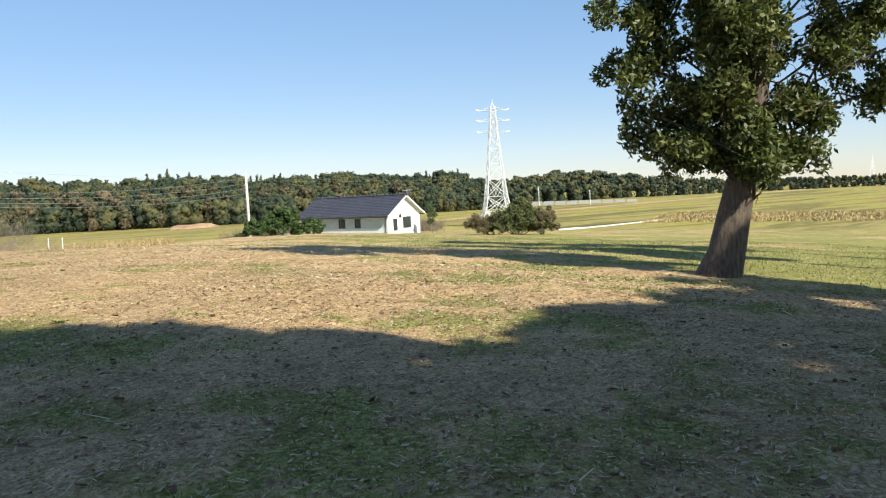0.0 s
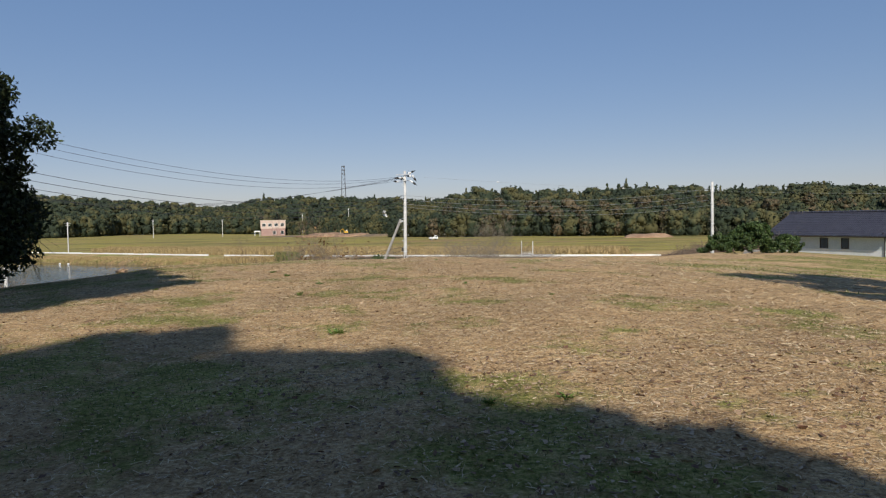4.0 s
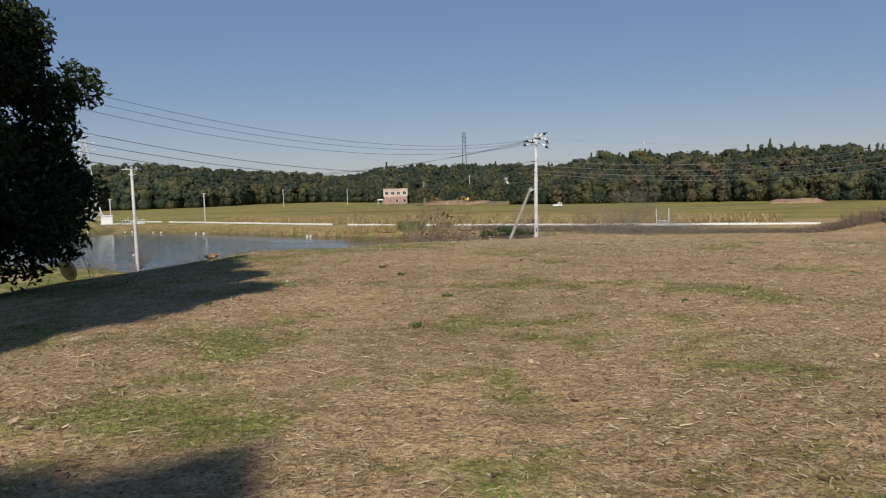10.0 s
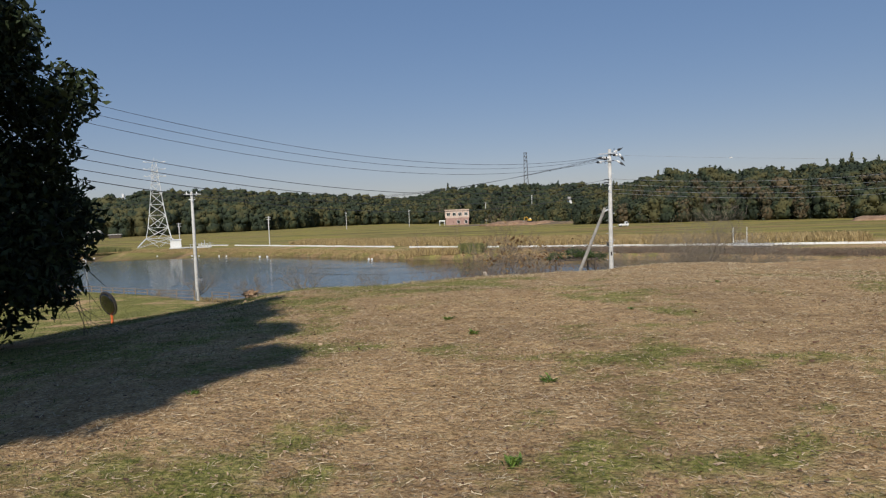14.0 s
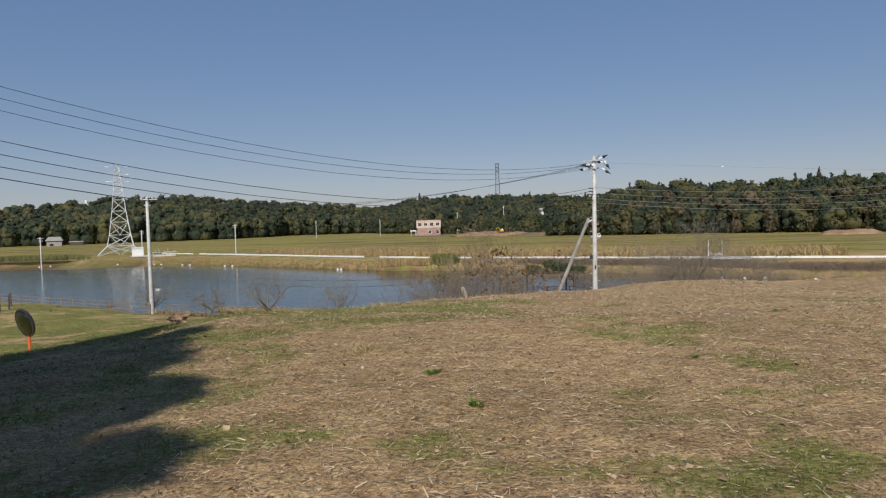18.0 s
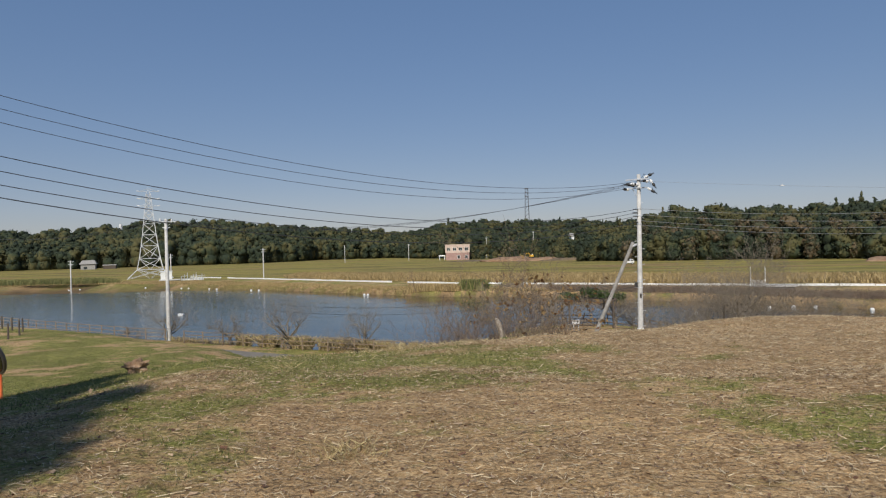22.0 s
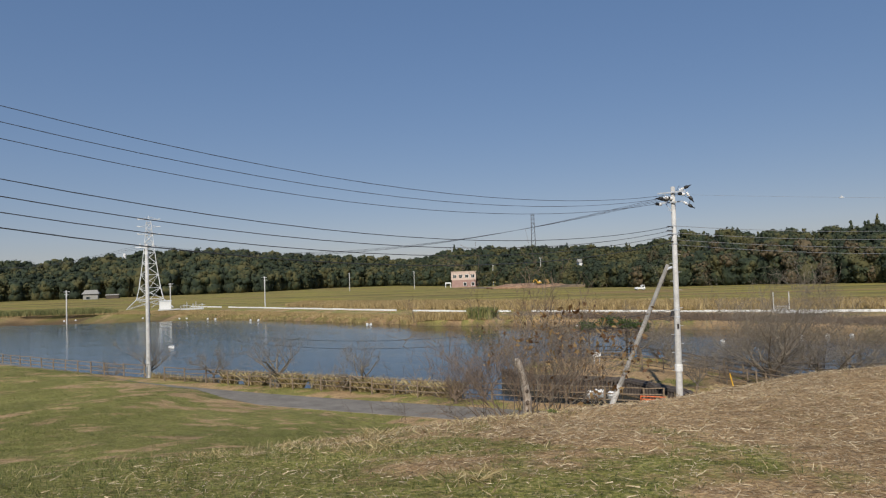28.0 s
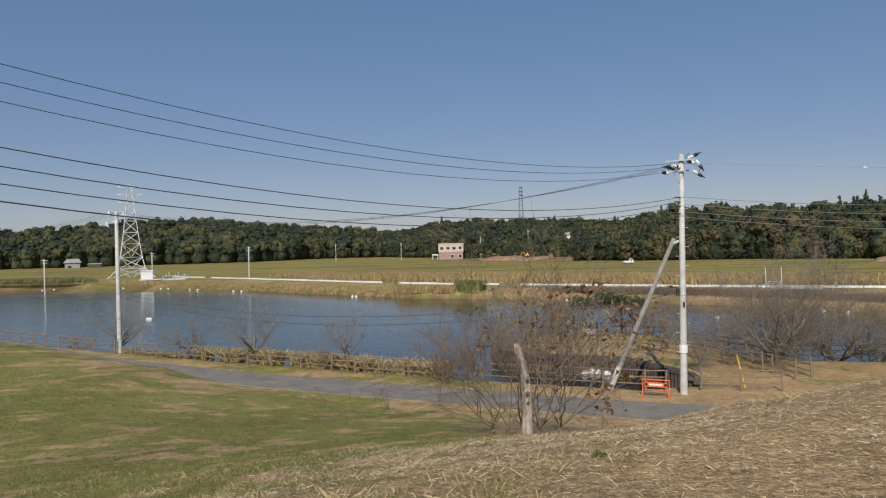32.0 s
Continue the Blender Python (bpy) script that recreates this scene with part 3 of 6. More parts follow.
# ---------------------------------------------------------------- woods and far distance
def leaf_cards(rng, centres, radii, n, size, squash=0.6, shell=0.55, fold=0.25, face=0.0):
    """Small folded leaf shapes spread through ellipsoids; returns quads."""
    centres, radii = np.asarray(centres, float), np.asarray(radii, float)
    w = radii.prod(1) ** 0.67
    k = rng.choice(len(centres), n, p=w / w.sum())
    d = rng.normal(size=(n, 3))
    d /= np.linalg.norm(d, axis=1)[:, None]
    r = shell + (1 - shell) * rng.random(n) ** 0.5
    r *= 1 + 0.22 * np.sin(d[:, 0] * 5 + k) * np.cos(d[:, 2] * 6 + k * 1.7)
    p = centres[k] + d * radii[k] * r[:, None]
    a = rng.normal(size=(n, 3))
    a /= np.linalg.norm(a, axis=1)[:, None]
    if face:
        out = d / radii[k] + face * rng.normal(size=(n, 3)) / radii[k].mean(1)[:, None]
        a = np.cross(out, a)
        a /= np.linalg.norm(a, axis=1)[:, None]
        b = np.cross(out, a)
    else:
        b = np.cross(a, rng.normal(size=(n, 3)))
    b /= np.linalg.norm(b, axis=1)[:, None]
    c = np.cross(a, b)
    s = size * (0.6 + 0.8 * rng.random(n))[:, None]
    v = np.stack([p - a * s, p + b * s * squash + c * s * fold, p + a * s, p - b * s * squash + c * s * fold], 1)
    return v.reshape(-1, 3)


def wood_band(name, line, mat, seed, depth, trees, label, card=0.5, per=260, conic=0.04, low=0.5):
    """A belt of trees along a line of (x, y, base, top); those at the back stand highest."""
    rng = np.random.default_rng(seed)
    L = np.array(line, float)
    seg = np.r_[0, np.cumsum(np.hypot(np.diff(L[:, 0]), np.diff(L[:, 1])))]
    quads_all, hull = [], Mesh()
    for k in range(trees):
        s = (k + rng.random()) / trees * seg[-1]
        x, y, base, top = [np.interp(s, seg, L[:, c]) for c in range(4)]
        back = (k * 0.618034) % 1.0
        ln = math.hypot(x, y)
        x, y = x + x / ln * back * depth, y + y / ln * back * depth
        full = top - base
        tip = base + full * (low + (1 - low) * min(1.0, back * 1.5)) * (0.86 + 0.16 * rng.random())
        cs, rs = [], []
        if rng.random() < conic and back > 0.35:
            rad, hgt, tip = full * 0.13, full * 0.42, tip + full * 0.02
            for j in range(6):
                u = j / 5
                r = rad * (1.15 - 0.95 * u)
                cs.append((x, y, tip - hgt * (1 - u) - 0.02 * hgt))
                rs.append((r, r, hgt * 0.13))
            n = per // 2
        else:
            rad = full * (0.13 + 0.08 * rng.random())
            hgt = full * (0.34 + 0.12 * rng.random())
            zc = tip - hgt * 0.5
            cs.append((x, y, zc))
            rs.append((rad * 0.9, rad * 0.9, hgt * 0.46))
            for j in range(9):
                a, e = 2.4 * j + rng.random(), -0.5 + 1.7 * rng.random()
                rr = rad * (0.30 + 0.22 * rng.random())
                cs.append((x + math.cos(a) * math.cos(e) * rad * 0.78, y + math.sin(a) * math.cos(e) * rad * 0.78, zc + math.sin(e) * hgt * 0.40))
                rs.append((rr, rr, rr * 0.85))
            n = per
        for j, (c, r) in enumerate(zip(cs, rs)):
            seg_, ring_ = (9, 6) if j == 0 else (6, 4)
            hull.blob(c, (r[0] * 0.86, r[1] * 0.86, r[2] * 0.86), seed=k + j, rough=0.5, seg=seg_, ring=ring_)
        if back < 0.3:
            cs.append((x, y, base + (tip - base) * 0.28))
            rs.append((rad, rad, (tip - base) * 0.3))
            hull.blob(cs[-1], (rad * 0.8, rad * 0.8, rs[-1][2] * 0.9), seed=k + 50, seg=7, ring=5)
            n += per // 3
        quads_all.append(leaf_cards(rng, cs, rs, n, card, 0.75, 0.84, 0.15, 0.55))
    me = quads(name, np.concatenate(quads_all), mat)
    ob = tagged(new(name, me), label, "woodland", kind="stuff")
    hull.smooth = True
    part("understorey", hull, mat, ob)
    return ob


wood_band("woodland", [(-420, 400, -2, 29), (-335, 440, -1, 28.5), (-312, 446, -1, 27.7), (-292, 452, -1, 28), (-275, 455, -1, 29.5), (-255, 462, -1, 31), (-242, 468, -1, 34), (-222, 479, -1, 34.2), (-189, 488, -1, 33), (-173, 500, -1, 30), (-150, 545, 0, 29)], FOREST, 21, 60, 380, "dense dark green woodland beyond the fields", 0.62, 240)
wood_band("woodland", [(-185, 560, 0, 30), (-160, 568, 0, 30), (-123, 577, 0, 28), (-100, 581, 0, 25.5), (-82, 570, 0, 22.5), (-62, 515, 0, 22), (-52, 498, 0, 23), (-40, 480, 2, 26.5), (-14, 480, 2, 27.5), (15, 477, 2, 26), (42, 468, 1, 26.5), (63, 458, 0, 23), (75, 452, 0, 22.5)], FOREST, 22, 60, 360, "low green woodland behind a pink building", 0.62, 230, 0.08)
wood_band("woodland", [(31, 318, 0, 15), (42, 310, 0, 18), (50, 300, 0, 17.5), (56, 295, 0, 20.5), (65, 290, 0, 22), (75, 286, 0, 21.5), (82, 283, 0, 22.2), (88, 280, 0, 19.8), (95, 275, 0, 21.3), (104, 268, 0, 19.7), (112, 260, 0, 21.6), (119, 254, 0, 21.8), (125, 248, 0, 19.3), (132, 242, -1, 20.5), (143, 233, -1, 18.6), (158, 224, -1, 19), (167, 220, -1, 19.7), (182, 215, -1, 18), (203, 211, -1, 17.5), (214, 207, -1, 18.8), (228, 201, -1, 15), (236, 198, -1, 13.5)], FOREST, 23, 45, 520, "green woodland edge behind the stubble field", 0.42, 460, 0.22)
wood_band("woodland", [(46, 304, 0, 15), (75, 284, 0, 17), (110, 260, 0, 16), (165, 219, -1, 14.5), (195, 211, -1, 14)], FORESTBROWN, 26, 12, 34, "browning autumn trees in the woodland edge", 0.45, 420, 0.0, 0.6)
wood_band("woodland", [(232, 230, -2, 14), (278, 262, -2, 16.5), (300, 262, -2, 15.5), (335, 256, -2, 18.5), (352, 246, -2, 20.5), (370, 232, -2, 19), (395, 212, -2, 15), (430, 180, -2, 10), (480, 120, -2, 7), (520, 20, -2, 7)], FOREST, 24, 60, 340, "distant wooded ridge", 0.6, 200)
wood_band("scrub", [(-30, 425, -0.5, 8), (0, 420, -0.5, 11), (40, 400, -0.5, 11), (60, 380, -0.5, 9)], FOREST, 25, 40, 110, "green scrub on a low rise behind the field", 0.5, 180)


# ---------------------------------------------------------------- trees
def branch(m, rng, p, d, length, r, level, twigs, spread=0.6, up=0.15, sides=5, kids=(3, 5)):
    """Grows one limb and its side shoots; notes the tips."""
    n = max(2, int(4 if level > 1 else 3))
    pts, rad = [Vector(p)], [r]
    d = Vector(d).normalized()
    for k in range(n):
        d = (d + Vector(rng.normal(size=3)) * 0.16 + Vector((0, 0, up * 0.3))).normalized()
        pts.append(pts[-1] + d * length / n)
        rad.append(max(0.004, r * (1 - 0.75 * (k + 1) / n)))
    m.tube(pts, rad, sides if level > 1 else 3, cap=False)
    twigs.append((pts[-1], d, level))
    if level > 0:
        for k in range(int(rng.integers(*kids))):
            i = int(rng.integers(1, n + 1))
            a = Vector(rng.normal(size=3)).normalized()
            nd = (d * (1 - spread) + a * spread + Vector((0, 0, up))).normalized()
            branch(m, rng, pts[i], nd, length * (0.55 + 0.2 * rng.random()), max(0.004, rad[i] * 0.72), level - 1, twigs, spread, up, sides, kids)


def bare_tree(name, at, h, seed, label, lean=(0, 0), mat=None, forks=4, trunk=0.12, levels=3, spread=0.6, group="bare trees by the pond", leaves=0, leafmat=None, flare=0.55, low=0.22, kids=(3, 5)):
    rng = np.random.default_rng(seed)
    t = thing(name, at, label, "tree", group)
    m, tips = Mesh(), []
    top = Vector((lean[0] * h, lean[1] * h, h * low))
    mid = top * 0.5 + Vector(rng.normal(size=3) * 0.05)
    m.tube([(0, 0, -0.15), (0, 0, 0.02), mid, top], [trunk * 1.5, trunk * 1.15, trunk, trunk * 0.9], 8, cap=False)
    part("trunk", m, mat or TWIG, t)
    c = Mesh()
    for k in range(forks):
        a = 2 * math.pi * (k + rng.random() * 0.6) / forks
        d = (math.cos(a), math.sin(a), flare + 0.6 * rng.random())
        branch(c, rng, mid + (top - mid) * (0.4 + 0.6 * rng.random()), d, h * 0.42, trunk * 0.55, levels, tips, spread, kids=kids)
    part("crown", c, mat or TWIG, t)
    if leaves:
        ends = np.array([tuple(p) for p, _, l in tips if l <= 1])
        pick = ends[rng.integers(0, len(ends), leaves)]
        part("foliage", quads("foliage", leaf_cards(rng, pick, np.full((leaves, 3), 0.18), leaves, 0.085, 0.5, 0.2), leafmat), None, t)
    return t


def leafy_tree(name, at, label, trunk_pts, trunk_r, blobs, n, size, mat, seed, limbs=True, group="", dens=7, inner=0.45, clump=1.0):
    """A trunk with limbs into clouds of leaves."""
    rng = np.random.default_rng(seed)
    t = thing(name, at, label, "tree", group)
    m = Mesh()
    m.smooth = True
    m.tube(trunk_pts, trunk_r, 14, cap=False)
    for v in range(len(m.v)):
        x, y, z = m.v[v]
        k = 1 + 0.10 * noise.noise(Vector((x * 5, y * 5, z * 1.2)))
        m.v[v] = (x * k, y * k, z)
    part("trunk", m, BARK, t)
    if limbs:
        root = [Vector(p) for p in trunk_pts]
        for j, (c, r) in enumerate(blobs):
            c = Vector(c)
            s = min(root[2:], key=lambda p: abs(p.z - 0.72 * c.z))
            mid = (s + c) * 0.5 + Vector(rng.normal(size=3)) * 0.25
            l = Mesh()
            l.tube([s, mid, c], [trunk_r[-1] * 0.7, trunk_r[-1] * 0.45, 0.03], 6, cap=False)
            tips = []
            for q in range(4):
                branch(l, rng, mid + (c - mid) * rng.random(), rng.normal(size=3), max(r) * 0.5, 0.03, 1, tips, 0.6, 0.05, 4)
            part("limb", l, BARK, t)
    clump_c, clump_r = [], []
    for c, r in blobs:
        vol = max(5, int(dens * max(r)))
        for q in range(vol):
            d = rng.normal(size=3)
            d /= np.linalg.norm(d)
            clump_c.append(np.array(c) + d * np.array(r) * (inner + (0.95 - inner) * rng.random()))
            clump_r.append(np.full(3, 0.30 + 0.32 * rng.random()) * (0.7 + 0.22 * max(r)) * clump)
    part("crown", quads("crown", leaf_cards(rng, clump_c, clump_r, n, size, 0.42, 0.25), mat), None, t)
    return t


# the leaning oak on the flank of the mound
leafy_tree("oak_tree", at_ground(13.86, 8.34), "leaning oak with rough trunk and dense dark green leaves",
           [(0, 0, -0.3), (0.0, 0, 0.0), (0.10, -0.12, 0.45), (0.20, -0.26, 1.3), (0.34, -0.44, 2.2), (0.46, -0.58, 3.2), (0.6, -0.8, 4.6), (0.7, -1.0, 6.5), (0.7, -1.0, 9.0), (0.6, -0.9, 11.5)],
           [0.54, 0.44, 0.34, 0.30, 0.26, 0.20, 0.14, 0.11, 0.08, 0.05],
           [((-0.6, 0.9, 3.2), (0.9, 0.9, 0.75)), ((-0.65, 1.1, 4.2), (0.95, 0.95, 0.8)), ((-0.8, 1.0, 5.2), (1.1, 1.1, 0.8)), ((-0.9, 0.9, 6.3), (1.4, 1.4, 0.9)), ((0.2, 0.1, 3.3), (0.9, 0.9, 0.7)),
            ((-0.5, 0.5, 2.55), (0.7, 0.7, 0.5)), ((-0.1, 0.0, 2.35), (0.55, 0.55, 0.4)), ((0.0, -0.7, 2.2), (0.7, 0.7, 0.5)), ((-0.4, -0.3, 3.6), (0.9, 0.9, 0.7)), ((-0.3, -0.5, 4.8), (1.1, 1.1, 0.8)), ((1.9, -2.3, 3.4), (0.9, 0.9, 0.6)), ((2.5, -2.0, 4.9), (0.8, 0.8, 0.5)), ((0.6, -0.5, 2.45), (0.75, 0.75, 0.5)), ((0.9, -1.2, 2.3), (0.6, 0.6, 0.45)), ((0.1, -0.6, 2.9), (0.7, 0.7, 0.55)), ((1.0, -1.1, 3.3), (0.9, 0.9, 0.6)), ((0.4, -0.6, 4.3), (1.1, 1.1, 0.8)),
            ((1.3, -1.7, 4.4), (1.0, 1.0, 0.7)), ((0.2, -0.2, 5.5), (1.3, 1.3, 0.8)), ((1.5, -2.0, 5.7), (1.3, 1.3, 0.8)), ((2.3, 0.6, 5.0), (1.3, 1.3, 0.9)), ((1.7, -3.2, 4.4), (0.5, 0.5, 0.3)), ((2.0, -3.2, 6.4), (1.0, 1.0, 0.6)),
            ((0.3, -0.3, 7.0), (1.8, 1.8, 1.0)), ((-1.2, 0.2, 8.2), (1.9, 1.9, 1.0)), ((2.2, -1.2, 7.8), (2.0, 2.0, 1.1)), ((-2.6, -0.4, 8.8), (1.8, 1.8, 1.0)), ((0.8, -2.8, 8.6), (2.0, 2.0, 1.2)), ((-1.6, 0.2, 10.2), (2.2, 2.2, 1.1)),
            ((2.6, 0.2, 10.0), (2.2, 2.2, 1.2)), ((0.4, -0.8, 11.2), (2.6, 2.6, 1.3)), ((-3.2, -0.6, 7.6), (1.2, 1.2, 0.7)), ((0.5, -0.7, 12.7), (2.2, 2.2, 1.2)), ((-2.2, -0.5, 11.8), (1.5, 1.5, 1.0))],
           160000, 0.066, OAKLEAF, 5, dens=22, inner=0.15, clump=0.64)
oak = bpy.data.objects["oak_tree"]
rng_o = np.random.default_rng(67)
for k in range(7):
    m, tips = Mesh(), []
    branch(m, rng_o, (1.6 + 0.3 * rng_o.random(), -3.0 - 0.9 * rng_o.random(), 4.2 + 0.4 * rng_o.random()), (0.1, -0.3, -0.8), 1.2 + 0.5 * rng_o.random(), 0.016, 1, tips, 0.5, -0.2, 4)
    part("hanging_twig", m, TWIG, oak)

# the broad evergreen above the pond
lx, ly, lz = at_ground(-8.8, 24.0)
leafy_tree("evergreen_tree", (lx, ly, lz), "broad dark evergreen tree with foliage hanging nearly to the ground",
           [(0, 0, -0.3), (0, 0, 0.1), (0.1, 0, 1.5), (0.1, 0.2, 4.0), (0, 0, 8.0)], [0.42, 0.34, 0.28, 0.2, 0.06],
           [((0, 0, 3.8), (3.35, 3.35, 1.4)), ((-0.2, 0, 5.0), (2.9, 2.9, 1.2)), ((-0.7, 0, 6.0), (2.3, 2.3, 1.1)), ((-1.1, 0, 6.9), (1.7, 1.7, 1.0)), ((-1.4, 0, 7.8), (1.1, 1.1, 0.8)), ((0, 0, 2.4), (3.15, 3.15, 1.3)), ((0, -0.1, 1.3), (2.8, 2.8, 0.9)), ((0, 0, 4.0), (1.8, 1.8, 3.0)),
            ((-2.0, -1.6, 3.0), (2.0, 2.0, 1.8)), ((-1.3, -1.8, 5.0), (1.8, 1.8, 1.5)), ((0.2, -2.0, 0.8), (1.5, 1.4, 0.6))],
           175000, 0.075, DARKLEAF, 6, limbs=False, dens=20, inner=0.7, clump=0.75)
ev = bpy.data.objects["evergreen_tree"]
rng_e = np.random.default_rng(66)
for k in range(5):
    m, tips = Mesh(), []
    u = 2.45 + 0.35 * rng_e.random()
    branch(m, rng_e, (0.77 * u, 0.64 * u - 0.3, 2.0 + 0.4 * rng_e.random()), (0.15 + 0.25 * rng_e.random(), -0.1, -1), 1.3 + 0.6 * rng_e.random(), 0.018, 1, tips, 0.45, -0.25, 4)
    part("hanging_twig", m, DARKWOOD, ev)


# trees at the back of the path, whose shade lies on the mound: (x, y, height of the top, radius)
SHADE_X = [-9, -3.4, -1.6, -0.6, -0.1, 1.4, 1.9, 2.4, 2.9, 3.4, 3.6, 4.2, 4.7, 6.2, 8.9, 12, 16]
SHADE_Y = [15.6, 15.4, 15.4, 15.2, 14.3, 13.6, 12.3, 11.4, 11.2, 10.8, 10.0, 8.6, 7.1, 7.0, 7.6, 8.1, 8.8]
for k, (xb, r) in enumerate(((-8.2, 2.4), (-6.2, 2.2), (-4.3, 2.0), (-2.8, 1.6), (-1.5, 1.4), (-0.75, 0.9), (0.05, 0.6), (0.45, 0.7), (1.0, 0.8), (1.5, 0.6), (2.1, 0.8), (2.9, 0.9), (3.6, 0.75), (4.2, 0.7), (4.9, 0.8), (6.1, 1.3), (7.9, 1.7), (10.0, 2.0), (13.2, 2.6))):
    y = -6.0 - 0.4 * (k % 3) - (2.5 if xb > 9 else 0)
    reach = float(np.interp(xb, SHADE_X, SHADE_Y)) + (-0.15 if xb < 0 else 0.35) - y
    p = at_ground(xb - 0.08 * reach, y)
    h = 5.75 + reach * math.tan(SUN_EL) - p[2]
    leafy_tree("shade_tree", p, "tall evergreen tree at the back of the mound",
               [(0, 0, -0.3), (0, 0, 0.2), (0.1, 0, h * 0.35), (0, 0.1, h * 0.8)], [0.32, 0.26, 0.2, 0.08],
               [((0, 0, h * 0.46), (r * 0.9, r * 0.9, h * 0.10)), ((0.2, 0, h * 0.60), (r, r, h * 0.13)), ((-0.2, 0.2, h * 0.75), (r * 0.95, r * 0.9, h * 0.13)), ((0, 0, h * 0.88), (r * 0.75, r * 0.7, h * 0.11))],
               10000 if xb < 3 else 6000 if xb < 5 else 4000, 0.24, DARKLEAF, 31 + k, limbs=False, group="trees at the back of the mound")
for k, (x, y, h) in enumerate(((21.0, 0.0, 20.0), (27.0, 2.5, 22.0))):
    leafy_tree("shade_tree", at_ground(x, y), "tall evergreen tree on the flank of the mound",
               [(0, 0, -0.3), (0, 0, 0.2), (0.1, 0, h * 0.35), (0, 0.1, h * 0.8)], [0.36, 0.28, 0.22, 0.08],
               [((0, 0, h * 0.50), (2.8, 2.8, h * 0.10)), ((0.2, 0, h * 0.63), (3.0, 3.0, h * 0.12)), ((-0.2, 0.2, h * 0.77), (2.6, 2.6, h * 0.12)), ((0, 0, h * 0.89), (1.8, 1.8, h * 0.10))],
               9000, 0.26, DARKLEAF, 70 + k, limbs=False, group="trees at the back of the mound")
leafy_tree("shade_tree", at_ground(-8.3, 8.5), "tall broad evergreen tree on the flank of the mound",
           [(0, 0, -0.3), (0, 0, 0.2), (0.1, 0, 5), (0, 0.1, 13)], [0.45, 0.36, 0.28, 0.1],
           [((1.2, 0, 10.9), (3.3, 1.8, 2.2)), ((0.3, 0, 12.9), (2.8, 1.8, 1.8)), ((-0.5, 0, 9.8), (3.6, 1.8, 1.8)), ((-1.8, 0, 11.4), (3.6, 1.8, 2.3)), ((0.4, 0, 11.4), (2.2, 1.8, 2.2)), ((1.9, 0, 12.0), (1.6, 1.5, 1.3)), ((2.3, 0, 13.0), (1.4, 1.3, 1.5)), ((1.4, 0, 11.8), (2.6, 1.6, 1.8)), ((-2.5, 0, 9.0), (3.0, 1.8, 1.6)), ((1.7, 0, 9.5), (3.0, 1.8, 1.5)), ((0.6, 0, 8.3), (3.4, 1.8, 1.3)), ((-3.0, 0, 7.6), (3.4, 1.8, 1.4)), ((1.2, 0, 8.9), (3.0, 1.8, 1.3)), ((3.5, 0, 10.9), (1.6, 1.4, 1.5)), ((3.3, 0, 12.3), (1.5, 1.4, 1.3)), ((2.9, 0, 9.7), (1.6, 1.4, 1.2)), ((2.2, 0, 10.4), (2.2, 1.5, 1.3)), ((2.0, 0, 14.4), (1.6, 1.3, 1.5)), ((0.6, 0, 14.6), (2.0, 1.3, 1.4)), ((-1.4, 0, 13.8), (2.4, 1.4, 1.5))],
           76000, 0.27, DARKLEAF, 50, limbs=False, group="trees at the back of the mound")


# ---------------------------------------------------------------- poles and wires
def insulator(t, p, axis_dir):
    """A porcelain insulator with a dark rubber sleeve, lying along axis_dir."""
    d = Vector(axis_dir).normalized()
    q = d.to_track_quat("Z", "Y").to_matrix().to_4x4()
    m = Matrix.Translation(p) @ q
    a = Mesh().lathe([(0.03, 0), (0.075, 0.02), (0.075, 0.06), (0.04, 0.08), (0.08, 0.12), (0.08, 0.17), (0.04, 0.20), (0.03, 0.26)], 10, m)
    part("insulator", a, PORCELAIN, t, "white porcelain insulator")
    b = Mesh().lathe([(0.03, 0.26), (0.08, 0.29), (0.085, 0.42), (0.04, 0.50), (0.018, 0.64)], 10, m)
    part("sleeve", b, BLACK, t, "black rubber sleeve")


def utility_pole(at, h, r0, r1, label, arms=(), steps=False, group="utility poles", bands=(), heading=0.0):
    """arms: (z, half length, azimuth in degrees)."""
    t = thing("utility_pole", at, label, "utility pole", group)
    m = Mesh()
    m.smooth = True
    m.tube([(0, 0, -0.4), (0, 0, 0), (0, 0, h * 0.5), (0, 0, h)], [r0, r0, (r0 + r1) / 2, r1], 14)
    part("shaft", m, CONCRETE, t)
    for z, hl, az in arms:
        a = radians(az)
        u = Vector((math.cos(a), math.sin(a), 0))
        n = Vector((-u.y, u.x, 0)) * (r1 + 0.05)
        mt = Matrix.Translation(Vector((0, 0, z)) + n) @ Matrix.Rotation(a, 4, "Z")
        part("crossarm", Mesh().box(-hl, -0.035, -0.035, hl, 0.035, 0.035, mt, 0.008), STEEL, t)
        part("arm_brace", Mesh().rod(Vector((0, 0, z - 0.5)) + n, Vector((0, 0, z)) + n + u * hl * 0.6, 0.018, sides=5), STEEL, t)
    for z in bands:
        rr = r0 + (r1 - r0) * z / h
        part("band", Mesh().lathe([(rr, z - 0.05), (rr + 0.02, z - 0.04), (rr + 0.02, z + 0.04), (rr, z + 0.05)], 14), STEEL, t)
    if steps:
        for k in range(int((h - 2.2) / 0.45)):
            z = 2.0 + 0.45 * k
            rr = r0 + (r1 - r0) * z / h
            s = 1 if k % 2 else -1
            part("step_bolt", Mesh().rod((s * rr * 0.9, 0, z), (s * (rr + 0.16), 0, z), 0.012, sides=5), STEEL, t)
    return t


